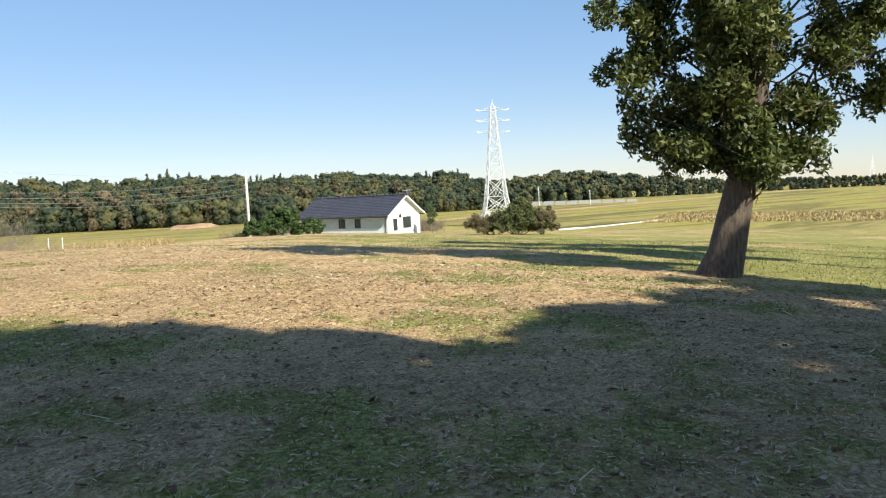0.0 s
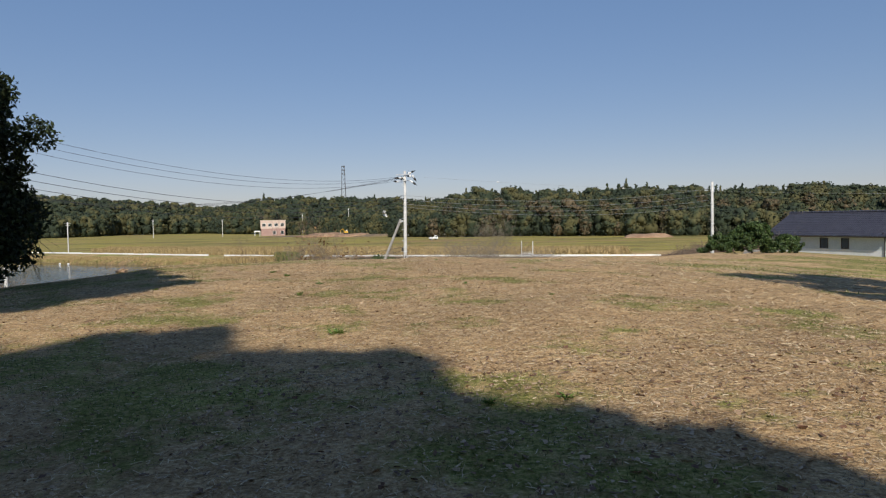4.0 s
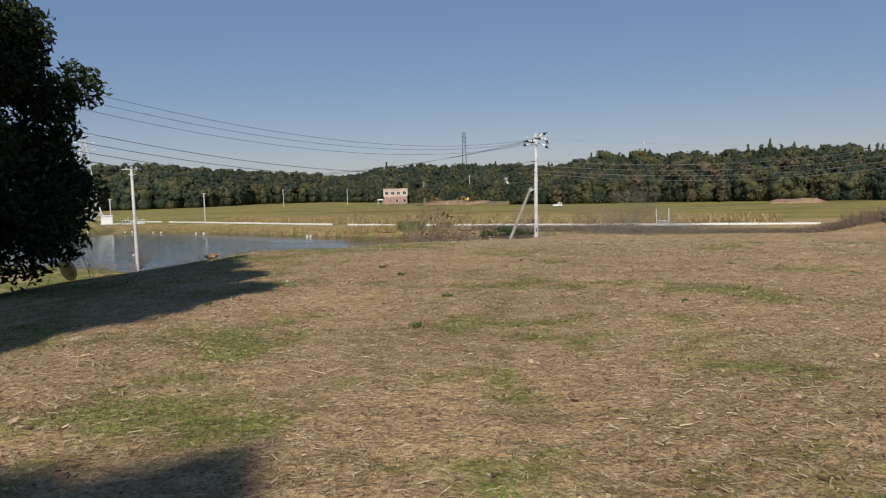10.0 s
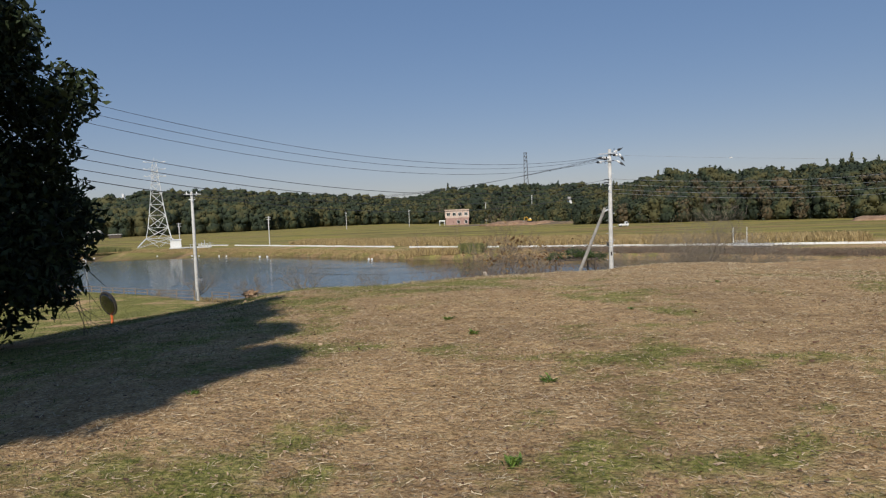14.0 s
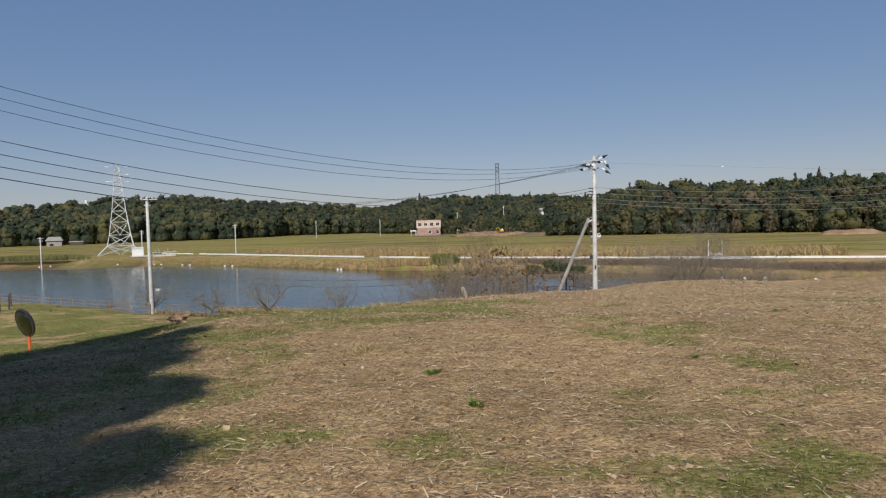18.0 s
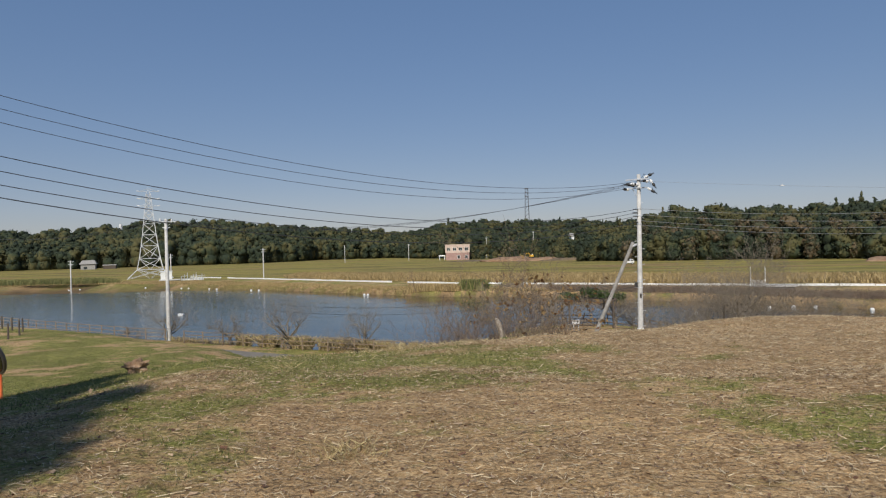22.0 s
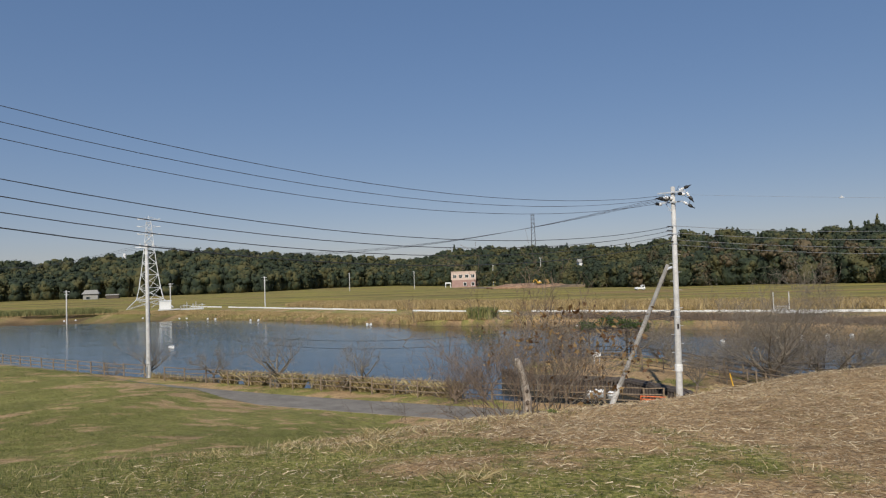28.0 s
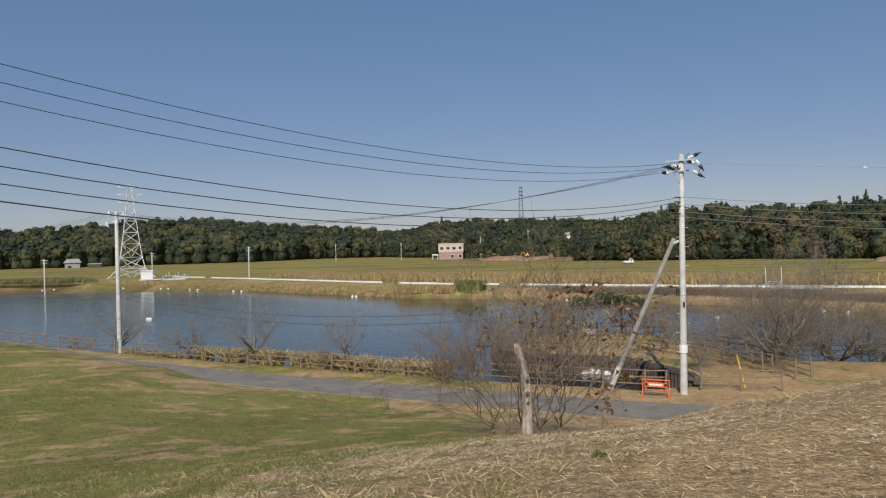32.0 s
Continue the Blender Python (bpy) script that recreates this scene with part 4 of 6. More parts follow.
def sagging(a, b, sag, n=26):
    a, b = Vector(a), Vector(b)
    return [a.lerp(b, k / n) - Vector((0, 0, 4 * sag * (k / n) * (1 - k / n))) for k in range(n + 1)]


def wire(a, b, sag, r=0.009, mat=None, label="black insulated power line between poles", n=26):
    m = Mesh()
    pts = sagging(a, b, sag, n)
    m.tube(pts, [r] * len(pts), 5, cap=False)
    return solid("power_line", m, mat or WIRE, label, "power line", group="power lines")


MP = (7.6, 63.16, 0.0)
main = utility_pole(MP, 11.3, 0.175, 0.105, "tall white concrete utility pole with insulators beside the lane", [(11.0, 0.75, 140), (10.5, 0.6, 140), (9.05, 0.45, 50)], True, bands=(11.0, 10.5, 9.3, 8.9, 8.4, 5.05, 4.7))
main.matrix_world = pose(*MP, 0, 0.75, 0)
part("cable_box", Mesh().box(-0.30, -0.12, 4.75, -0.14, 0.12, 5.0, None, 0.02), BLACK, main, "black cable bracket")
part("number_plate", Mesh().box(-0.05, -0.2, 4.1, 0.05, -0.192, 4.35), DARKFRAME, main)
part("warning_band", Mesh().lathe([(0.195, 1.95), (0.2, 1.96), (0.2, 2.3), (0.192, 2.31)], 14), WHITE, main, "pale wrapped band")
brace = thing("pole_brace", (4.35, 64.3, 0), "grey concrete strut propping a utility pole", "pole brace")
bm_ = Mesh()
bm_.tube([(-0.2, 0.1, -0.4), (0, 0, 0), (3.0, -1.05, 7.35)], [0.13, 0.13, 0.10], 12)
part("strut", bm_, GREYCONC, brace)
part("sleeve", Mesh().tube([(0, 0, 0.0), (0.45, -0.16, 1.15)], [0.145, 0.142], 12), CONCRETE, brace, "pale lower sleeve")
part("clamp", Mesh().tube([(2.82, -1.0, 7.05), (3.2, -1.13, 7.22)], [0.07, 0.07], 8), STEEL, brace)

NP = Vector(at_ground(-22.6, 29.6))
near_pole = utility_pole(tuple(NP), 15.2 - NP.z, 0.19, 0.12, "concrete utility pole on the grass above the pond", [(14.9 - NP.z, 0.9, 140), (12.8 - NP.z, 0.4, 140)])
toN = Vector((-0.669, -0.743, 0))
side = Vector((-0.743, 0.669, 0))
for k, (dz, off) in enumerate(((10.85, -0.65), (10.7, 0.0), (10.45, 0.62))):
    a = Vector(MP) + side * off + Vector((0, 0, dz))
    insulator(main, tuple(a - Vector(MP) + toN * 0.1), toN)
    wire(a + toN * 0.5, Vector((NP.x, NP.y, 0)) + side * off * 0.6 + Vector((0, 0, 15.05 - 0.3 * k)), 2.5)
for k, (dz, dn) in enumerate(((9.25, 13.4), (9.05, 12.9), (8.85, 12.45), (8.5, 12.1))):
    a = Vector(MP) + Vector((0, 0, dz)) + toN * 0.15
    wire(a, Vector((NP.x, NP.y, dn)), 2.43, 0.012 + 0.003 * (k == 3))
    part("dead_end_clamp", Mesh().tube([tuple(a - Vector(MP)), tuple(a - Vector(MP) + toN * 0.5)], [0.035, 0.02], 6), BLACK, main)

P2 = (-29.2, 79.4, 0.0)
pole2 = utility_pole(P2, 10.45, 0.19, 0.12, "pale concrete utility pole beside the pond fence", [(10.25, 0.85, 20), (9.75, 0.3, 20)], bands=(10.1, 9.6))
P5 = (-61.2, 98.0, 0.0)
pole5 = utility_pole(P5, 10.1, 0.19, 0.12, "concrete utility pole with crossarms by the pond", [(9.9, 0.9, 30), (9.2, 0.7, 30), (8.5, 0.4, 30)], bands=(6.5, 6.1))
P5b = (-143.7, 195.4, 0.0)
utility_pole(P5b, 9.6, 0.18, 0.11, "concrete utility pole with crossarms by the pond", [(9.4, 0.8, 30), (8.8, 0.5, 30)])
to2 = (Vector(P2) - Vector(MP)).normalized()
for k, off in enumerate((-0.6, 0.0, 0.6)):
    s2 = Vector((-to2.y, to2.x, 0)) * off
    a = Vector(MP) + s2 + Vector((0, 0, 10.7))
    insulator(main, tuple(a - Vector(MP) + to2 * 0.1), to2)
    wire(a + to2 * 0.5, Vector(P2) + s2 + Vector((0, 0, 10.4)), 1.5 + 0.1 * k)
    part("insulator", Mesh().lathe([(0.03, 10.25), (0.07, 10.29), (0.08, 10.37), (0.04, 10.41), (0.06, 10.47), (0.02, 10.51)], 8, Matrix.Translation(s2)), PORCELAIN, pole2, "white porcelain insulator")
    wire(Vector(P2) + s2 + Vector((0, 0, 10.4)), Vector(P5) + s2 + Vector((0, 0, 10.0)), 0.8)
    wire(Vector(P5) + s2 + Vector((0, 0, 10.0)), Vector(P5b) + s2 + Vector((0, 0, 9.5)), 1.2, n=12)
for dz, sg in ((5.05, 1.6), (4.75, 1.8)):
    wire(Vector(MP) + Vector((-0.2, 0, dz)), Vector(P2) + Vector((0, 0, dz - 0.6)), sg, 0.013)
    wire(Vector(P2) + Vector((0, 0, dz - 0.6)), Vector(P5) + Vector((0, 0, dz - 0.8)), 0.7, 0.013)

PR = at_ground(44.2, 78.3)
poleR = utility_pole(PR, 11.2 - PR[2] - 0.2, 0.19, 0.13, "grey concrete utility pole behind a round bush", [], True, bands=(6.0, 7.4, 8.2))
toR = (Vector(PR) - Vector(MP)).normalized()
for p0, d0 in (((0.25, -0.25, 11.08), (0.8, -0.3, 0.35)), ((0.55, -0.45, 10.95), (0.5, -0.2, -0.8)), ((0.42, -0.40, 10.48), (0.7, -0.2, -0.5))):
    insulator(main, p0, d0)
for k, (x, y, z) in enumerate(((0.45, -0.35, 11.2), (0.75, -0.5, 10.7))):
    part("jumper", Mesh().tube([(0.1, 0.1, 10.9), (x * 0.6, y * 0.6, z + 0.12), (x, y, z - 0.1), (x * 0.8, y, z - 0.45)], [0.012] * 4, 5, cap=False), WIRE, main)
FP = at_ground(100.0, 42.8)
utility_pole(FP, 11.0, 0.19, 0.12, "grey concrete utility pole beyond the oak", [(10.6, 0.7, 60)])
fa, fb_ = Vector(MP) + Vector((0.2, 0, 10.9)), Vector((FP[0], FP[1], FP[2] + 10.4))
wire(fa, fb_, 2.14, 0.005, GREYWIRE, "very thin grey wire with white marker tags", 40)
for u in (0.080, 0.187):
    q = fa.lerp(fb_, u) - Vector((0, 0, 4 * 2.14 * u * (1 - u)))
    tag = thing("wire_marker", tuple(q), "small white marker tag clipped on a thin wire", "wire marker", "wire markers")
    part("disc", Mesh().lathe([(0.02, -0.03), (0.11, -0.02), (0.11, 0.02), (0.02, 0.03)], 12), PORCELAIN, tag)
    part("clip", Mesh().box(-0.02, -0.02, 0.03, 0.02, 0.02, 0.09), STEEL, tag)
for dz, dr in ((9.3, 10.3), (8.95, 9.6), (8.6, 9.0), (8.35, 8.4)):
    wire(Vector(MP) + Vector((0.12, 0.05, dz)), Vector((PR[0], PR[1], dr)), 0.9, 0.012, GREYWIRE, "thin grey service cable between poles")

# smaller poles across the fields
for x, y, h, az, nm in ((-70.7, 220.7, 8.6, 10, 1), (-110.4, 190.3, 9.3, 10, 1), (-92.5, 419.5, 10.4, 0, 1), (-56.1, 426.3, 10.0, 0, 1), (-11.2, 450, 13.0, 0, 1), (17.4, 449.7, 16.0, 0, 1), (43.9, 440, 16.5, 0, 1),
                        (-99.2, 221.3, 7.7, 0, 1), (253.3, 163.5, 6.4, 0, 1), (241.3, 181.0, 8.5, 0, 1)):
    utility_pole(at_ground(x, y), h, 0.19, 0.13, "slim concrete utility pole in the fields", [(h - 0.3, 0.8, az), (h - 1.0, 0.6, az)] if nm else [(h - 0.3, 0.7, az)], group="field utility poles")
for a, b in (((-92.5, 419.5, 10.2), (-56.1, 426.3, 9.8)), ((-56.1, 426.3, 9.8), (-11.2, 450, 12.8)), ((-11.2, 450, 12.8), (17.4, 449.7, 15.8)), ((17.4, 449.7, 15.8), (43.9, 440, 16.3))):
    wire(a, b, 0.6, 0.03, n=8, label="thin power line over the far fields")


def pylon(at, h, base, label, rz, inner=None, arms=(0.98, 0.90, 0.82), arm_len=2.6):
    """A lattice tower: four legs, rings and crossed braces, with crossarms."""
    t = thing("transmission_tower", at, label, "transmission tower", "transmission towers", rz)
    base, foot = inner or base, base / 2
    prof = [(0, foot), (0.10, base * 0.36), (0.22, base * 0.29), (0.36, base * 0.235), (0.48, base * 0.19), (0.60, base * 0.155), (0.70, base * 0.125), (0.78, base * 0.10), (0.85, base * 0.085), (0.92, base * 0.07)]
    for sx, sy in ((1, 1), (1, -1), (-1, 1), (-1, -1)):
        m = Mesh()
        m.tube([(sx * w, sy * w, u * h) for u, w in prof] + [(sx * 0.12, sy * 0.12, h * 0.965)], [0.15 - 0.09 * u for u, w in prof] + [0.05], 5)
        part("leg", m, PYLONSTEEL, t)
    for (u0, w0), (u1, w1) in zip(prof, prof[1:]):
        m = Mesh()
        for f in range(4):
            def pt(w, s, u):
                return ((s * w, -w, u * h), (w, s * w, u * h), (-s * w, w, u * h), (-w, -s * w, u * h))[f]
            m.rod(pt(w0, -1, u0), pt(w1, 1, u1), 0.07, sides=4, cap=False)
            m.rod(pt(w0, 1, u0), pt(w1, -1, u1), 0.07, sides=4, cap=False)
            m.rod(pt(w1, -1, u1), pt(w1, 1, u1), 0.06, sides=4, cap=False)
            if u0 < 0.3:
                mid = [(a + b) / 2 for a, b in zip(pt(w0, -1, u0), pt(w0, 1, u0))]
                m.rod(mid, pt(w1, -1, u1), 0.05, sides=4, cap=False)
                m.rod(mid, pt(w1, 1, u1), 0.05, sides=4, cap=False)
        part("bracing", m, PYLONSTEEL, t)
    part("peak", Mesh().rod((0, 0, h * 0.96), (0, 0, h), 0.12, 0.04, 6), PYLONSTEEL, t)
    for u in arms:
        z = u * h - h * 0.03
        for s in (1, -1):
            m = Mesh()
            for q in (-0.3, 0.3):
                m.rod((s * 0.3, q, z), (s * arm_len, 0, z + 0.1), 0.06, sides=4)
                m.rod((s * 0.3, q, z + 0.9), (s * arm_len, 0, z + 0.1), 0.05, sides=4)
            part("crossarm", m, PYLONSTEEL, t)
            part("insulator_string", Mesh().tube([(s * arm_len, 0, z + 0.1), (s * (arm_len + 0.9), 0, z + 0.3)], [0.16, 0.16], 6), PORCELAIN, t, "white insulator string")
    return t


pylon((-116.8, 242.5, -0.2), 30.2, 14.0, "white lattice transmission tower across the pond", 28, 11.0)
pylon((115.8, 99.4, 0.4), 26.5, 8.8, "white lattice transmission tower in the field", -40, 7.4, (0.935, 0.85, 0.76), 2.7)
pylon((585, 135.5, -1.5), 24, 6.5, "white lattice transmission tower far across the fields", 10)

# radio mast on the ridge, and a striped chimney
mast = thing("radio_mast", (23.3, 730, 0), "slender dark lattice radio mast on the wooded ridge", "radio mast")
for sx, sy in ((1, 1), (1, -1), (-1, 1), (-1, -1)):
    part("leg", Mesh().rod((sx * 2.9, sy * 2.9, 0), (sx * 1.3, sy * 1.3, 64), 0.35, 0.22, 5), MASTSTEEL, mast)
for k in range(11):
    w0, w1 = 2.4 - 0.1 * k, 2.3 - 0.1 * k
    m = Mesh()
    for s in (1, -1):
        m.rod((-w0, s * w0, k * 4 + 20), (w1, s * w1, k * 4 + 24), 0.16, sides=4)
        m.rod((s * w0, -w0, k * 4 + 20), (s * w1, w1, k * 4 + 24), 0.16, sides=4)
    part("bracing", m, MASTSTEEL, mast)
for z in (56, 60, 64):
    part("platform", Mesh().box(-2.0, -2.0, z, 2.0, 2.0, z + 0.5), MASTSTEEL, mast)
chim = thing("chimney", (-302, 549, 0), "tall red and white striped chimney beyond the woods", "chimney")
for k in range(10):
    part("stack_section", Mesh().lathe([(2.0 - 0.09 * k, 3.3 * k), (1.91 - 0.09 * k, 3.3 * k + 3.3)], 12), RED if k == 5 else WHITE, chim)


# ---------------------------------------------------------------- the white house
def wall_mesh(length, h, thick, openings, gable=0.0):
    """A wall along x with openings (x0, x1, z0, z1) cut through it, and a gable peak on top."""
    m = Mesh()
    xs = sorted({0.0, length, *[o[0] for o in openings], *[o[1] for o in openings]})
    for a, b in zip(xs, xs[1:]):
        cut = sorted([(o[2], o[3]) for o in openings if o[0] <= a + 1e-6 and o[1] >= b - 1e-6])
        z = -0.5
        for lo, hi in cut + [(h, h)]:
            if lo > z:
                m.box(a, 0, z, b, thick, lo)
            z = hi
    if gable:
        n = len(m.v)
        m.v += [(0, 0, h), (length, 0, h), (length / 2, 0, h + gable), (0, thick, h), (length, thick, h), (length / 2, thick, h + gable)]
        m.f += [(n, n + 1, n + 2), (n + 4, n + 3, n + 5), (n, n + 2, n + 5, n + 3), (n + 1, n + 4, n + 5, n + 2)]
    return m


def window_parts(t, w, h, m, panes=2, name="window"):
    """A framed sliding window set into a wall; m places its lower left outer corner."""
    f = Mesh()
    for x0, x1, z0, z1 in ((0, w, 0, 0.06), (0, w, h - 0.06, h), (0, 0.06, 0.06, h - 0.06), (w - 0.06, w, 0.06, h - 0.06)):
        f.box(x0, -0.03, z0, x1, 0.09, z1, m)
    win = part(name, f, DARKFRAME, t, "dark framed window")
    part("sill", Mesh().box(-0.05, -0.09, -0.06, w + 0.05, 0.05, -0.004, m), STEEL, win)
    for k in range(panes):
        x0, x1 = 0.06 + (w - 0.12) * k / panes, 0.06 + (w - 0.12) * (k + 1) / panes
        part("pane", Mesh().box(x0 + 0.02, 0.02 + 0.02 * (k % 2), 0.08, x1 - 0.02, 0.03 + 0.02 * (k % 2), h - 0.08, m), GLASS, win)
        part("mullion", Mesh().box(x1 - 0.03, 0.0, 0.06, x1 + 0.005, 0.06, h - 0.06, m), DARKFRAME, win)


hz = 2.45
house = thing("house", (56.0, 66.5, hz), "white single-storey house with a dark tiled gable roof", "house", rz=14)
GW, LW, EV, RG = 7.3, 13.4, 2.75, 2.1
gm = wall_mesh(GW, EV, 0.18, [(1.2, 2.05, 0.55, 2.0), (3.35, 5.15, 0.75, 2.15)], RG - 0.12)
part("gable_wall", gm, STUCCO, house, "bright white rendered gable wall")
window_parts(house, 1.8, 1.4, pose(3.35, 0, 0.75))
window_parts(house, 0.85, 1.45, pose(1.2, 0, 0.55), 1)
part("vent", Mesh().lathe([(0.24, 0), (0.24, 0.08), (0.18, 0.12), (0.06, 0.14)], 16, pose(2.75, 0.0, 2.28, 90, 0, 0)), DARKFRAME, house, "round grey vent hood")
lm = wall_mesh(LW, EV, 0.18, [(6.3, 7.3, 1.0, 2.15), (3.9, 4.8, 1.0, 2.15)])
lw = part("long_wall", lm, SIDING, house, "pale grey-blue sided wall")
lw.matrix_basis = Matrix(((0, 1, 0, 0), (1, 0, 0, 0.185), (0, 0, 1, 0), (0, 0, 0, 1)))
ws = Matrix(((0, 1, 0, 0), (1, 0, 0, 0.185), (0, 0, 1, 0), (0, 0, 0, 1)))
window_parts(house, 1.0, 1.15, ws @ pose(6.3, 0, 1.0))
window_parts(house, 0.9, 1.15, ws @ pose(3.9, 0, 1.0), 1)
part("skirting", Mesh().box(-0.03, 0.19, -0.5, -0.004, LW, 0.32), GREYCONC, house, "grey concrete footing")
part("lower_siding", Mesh().box(-0.022, 0.19, 0.33, -0.003, LW, 1.0 - 0.06), STUCCO, house, "paler lower band of wall")
part("far_wall", Mesh().box(GW - 0.18, 0.185, -0.5, GW, LW, EV), STUCCO, house)
bk = part("back_gable", wall_mesh(GW, EV, 0.18, [], RG - 0.12), STUCCO, house)
bk.matrix_basis = Matrix.Translation((0, LW + 0.185, 0))
part("corner_pipe", Mesh().tube([(-0.08, 0.25, -0.4), (-0.08, 0.25, 2.55), (-0.55, 0.2, 2.72)], [0.045] * 3, 8), DARKFRAME, house, "dark downpipe")
part("porch_box", Mesh().box(-0.5, 2.2, -0.3, -0.03, 3.2, 0.35, None, 0.06), STEEL, house, "metal cellar hatch")


def roof_slope(sgn):
    """Courses of tiles stepping up from eave to ridge with a rolled cross section."""
    m = Mesh()
    over, n, cols = 0.62, 13, 62
    ex = -over if sgn < 0 else GW + over
    mid = GW / 2
    run = abs(mid - ex)
    drop = RG * over / (GW / 2)
    for k in range(n):
        for e in (0, 1):
            u = (k + e) / n
            x = ex + (mid - ex) * u
            z = EV - drop + (RG + drop) * u + (0.055 if e == 0 else 0.015)
            for c in range(cols * 3 + 1):
                y = -0.55 + (LW + 1.3) * c / (cols * 3)
                m.v.append((x, y, z + (0.03, 0.0, -0.012)[c % 3]))
    w = cols * 3 + 1
    for k in range(2 * n - 1):
        for c in range(w - 1):
            a = k * w + c
            m.f.append((a, a + 1, a + w + 1, a + w) if sgn < 0 else (a, a + w, a + w + 1, a + 1))
    return m, ex, drop


for sgn in (-1, 1):
    rm, ex, drop = roof_slope(sgn)
    rf = part("roof_slope", rm, TILE, house, "dark blue-grey tiled roof slope")
    s = -sgn
    part("fascia", Mesh().box(min(ex, ex + 0.06 * s), -0.5, EV - drop - 0.14, max(ex, ex + 0.06 * s), LW + 0.7, EV - drop + 0.0), DARKFRAME, rf)
    part("gutter", Mesh().tube([(ex - 0.05 * s, -0.5, EV - drop - 0.06), (ex - 0.05 * s, LW + 0.7, EV - drop - 0.06)], [0.06, 0.06], 8), DARKFRAME, rf)
    soffit = Mesh()
    soffit.v = [(ex, -0.5, EV - drop - 0.03), (ex, LW + 0.7, EV - drop - 0.03), (GW / 2, LW + 0.7, EV + RG - 0.06), (GW / 2, -0.5, EV + RG - 0.06)]
    soffit.f = [(0, 1, 2, 3)]
    part("soffit", soffit, WHITE, rf)
    vb = Mesh()
    vb.v = [(ex, -0.56, EV - drop - 0.16), (GW / 2, -0.56, EV + RG - 0.16), (GW / 2, -0.56, EV + RG + 0.03), (ex, -0.56, EV - drop + 0.04), (ex, -0.50, EV - drop - 0.16), (GW / 2, -0.50, EV + RG - 0.16), (GW / 2, -0.50, EV + RG + 0.03), (ex, -0.50, EV - drop + 0.04)]
    vb.f = [(0, 1, 2, 3), (7, 6, 5, 4), (0, 4, 5, 1), (3, 2, 6, 7)]
    part("bargeboard", vb, STUCCO, rf, "pale bargeboard")
for k in range(24):
    y = -0.5 + (LW + 1.1) * k / 23
    part("ridge_tile", Mesh().tube([(GW / 2, y - 0.26, EV + RG + 0.05), (GW / 2, y + 0.2, EV + RG + 0.05), (GW / 2, y + 0.28, EV + RG + 0.06)], [0.13, 0.13, 0.17], 8), TILE, house)
ant = thing("tv_antenna", (56.0, 66.5, hz), "thin metal television aerial standing beside the house roof", "antenna", rz=14)
part("mast", Mesh().rod((6.4, 1.2, 3.1), (6.4, 1.2, 5.6), 0.025, sides=6), STEEL, ant)
part("boom", Mesh().rod((5.7, 1.2, 5.4), (7.5, 1.2, 5.5), 0.02, sides=5), STEEL, ant)
for k in range(7):
    part("element", Mesh().rod((5.8 + 0.25 * k, 0.8, 5.41 + 0.012 * k), (5.8 + 0.25 * k, 1.6, 5.41 + 0.012 * k), 0.012, sides=4), STEEL, ant)


def shrub(name, at, blobs, n, size, mat, seed, label, stems=8, group="", stem_mat=None):
    rng = np.random.default_rng(seed)
    t = thing(name, at, label, "shrub", group)
    s, tips = Mesh(), []
    for k in range(stems):
        c, r = blobs[k % len(blobs)]
        d = Vector(c) + Vector(rng.normal(size=3)) * 0.4
        branch(s, rng, (c[0] * 0.2 + rng.normal() * 0.1, c[1] * 0.2 + rng.normal() * 0.1, 0), d, d.length, 0.05, 2, tips, 0.5, 0.1, 4)
    part("stems", s, stem_mat or TWIG, t)
    cc, rr = [], []
    for c, r in blobs:
        for q in range(int(42 * max(r))):
            d = rng.normal(size=3)
            d /= np.linalg.norm(d)
            d[2] = abs(d[2]) * 1.25 - 0.5
            cc.append(np.array(c) + d * np.array(r) * (0.45 + 0.68 * rng.random() ** 1.3))
            rr.append(np.full(3, 0.15 + 0.24 * rng.random()))
    part("foliage", quads("foliage", leaf_cards(rng, cc, rr, n, size, 0.45, 0.2), mat), None, t)
    return t


shrub("round_bush", at_ground(42.5, 68.6), [((0, 0, 1.5), (2.6, 2.6, 1.6)), ((-2.2, 1.5, 1.1), (2.0, 2.0, 1.3)), ((2.4, -1.7, 1.0), (1.9, 1.9, 1.2)), ((0.5, 0.5, 2.5), (1.7, 1.7, 1.0))], 26000, 0.14, BUSHLEAF, 41, "large round green bush beside the house")
shrub("mixed_bush", at_ground(49.0, 41.3), [((0.0, 0.0, 1.5), (1.9, 1.9, 1.9)), ((1.0, -1.1, 1.1), (1.6, 1.6, 1.5)), ((-0.9, 0.9, 1.1), (1.4, 1.4, 1.4)), ((0.4, -0.3, 2.5), (1.1, 1.1, 1.0))], 24000, 0.085, WEEDY, 42, "green bush at the edge of the mown ground")
shrub("autumn_bush", at_ground(47.7, 42.8), [((0, 0, 1.0), (1.6, 1.6, 1.1)), ((-1.0, 1.2, 1.1), (1.1, 1.1, 0.9))], 11000, 0.075, DULLLEAF, 43, "reddish brown bush at the edge of the mown ground", stem_mat=REDTWIG)
shrub("autumn_bush", at_ground(50.5, 39.5), [((0, 0, 1.2), (1.5, 1.5, 1.6))], 11000, 0.075, DULLLEAF, 44, "yellowing bush at the edge of the mown ground")
shrub("young_tree", at_ground(61.6, 64.6), [((0, 0, 1.4), (0.5, 0.5, 0.5)), ((0.1, 0, 2.3), (0.6, 0.6, 0.4)), ((0, 0.1, 3.1), (0.4, 0.4, 0.5))], 1500, 0.09, BUSHLEAF, 45, "thin young tree at the corner of the house", stems=3)
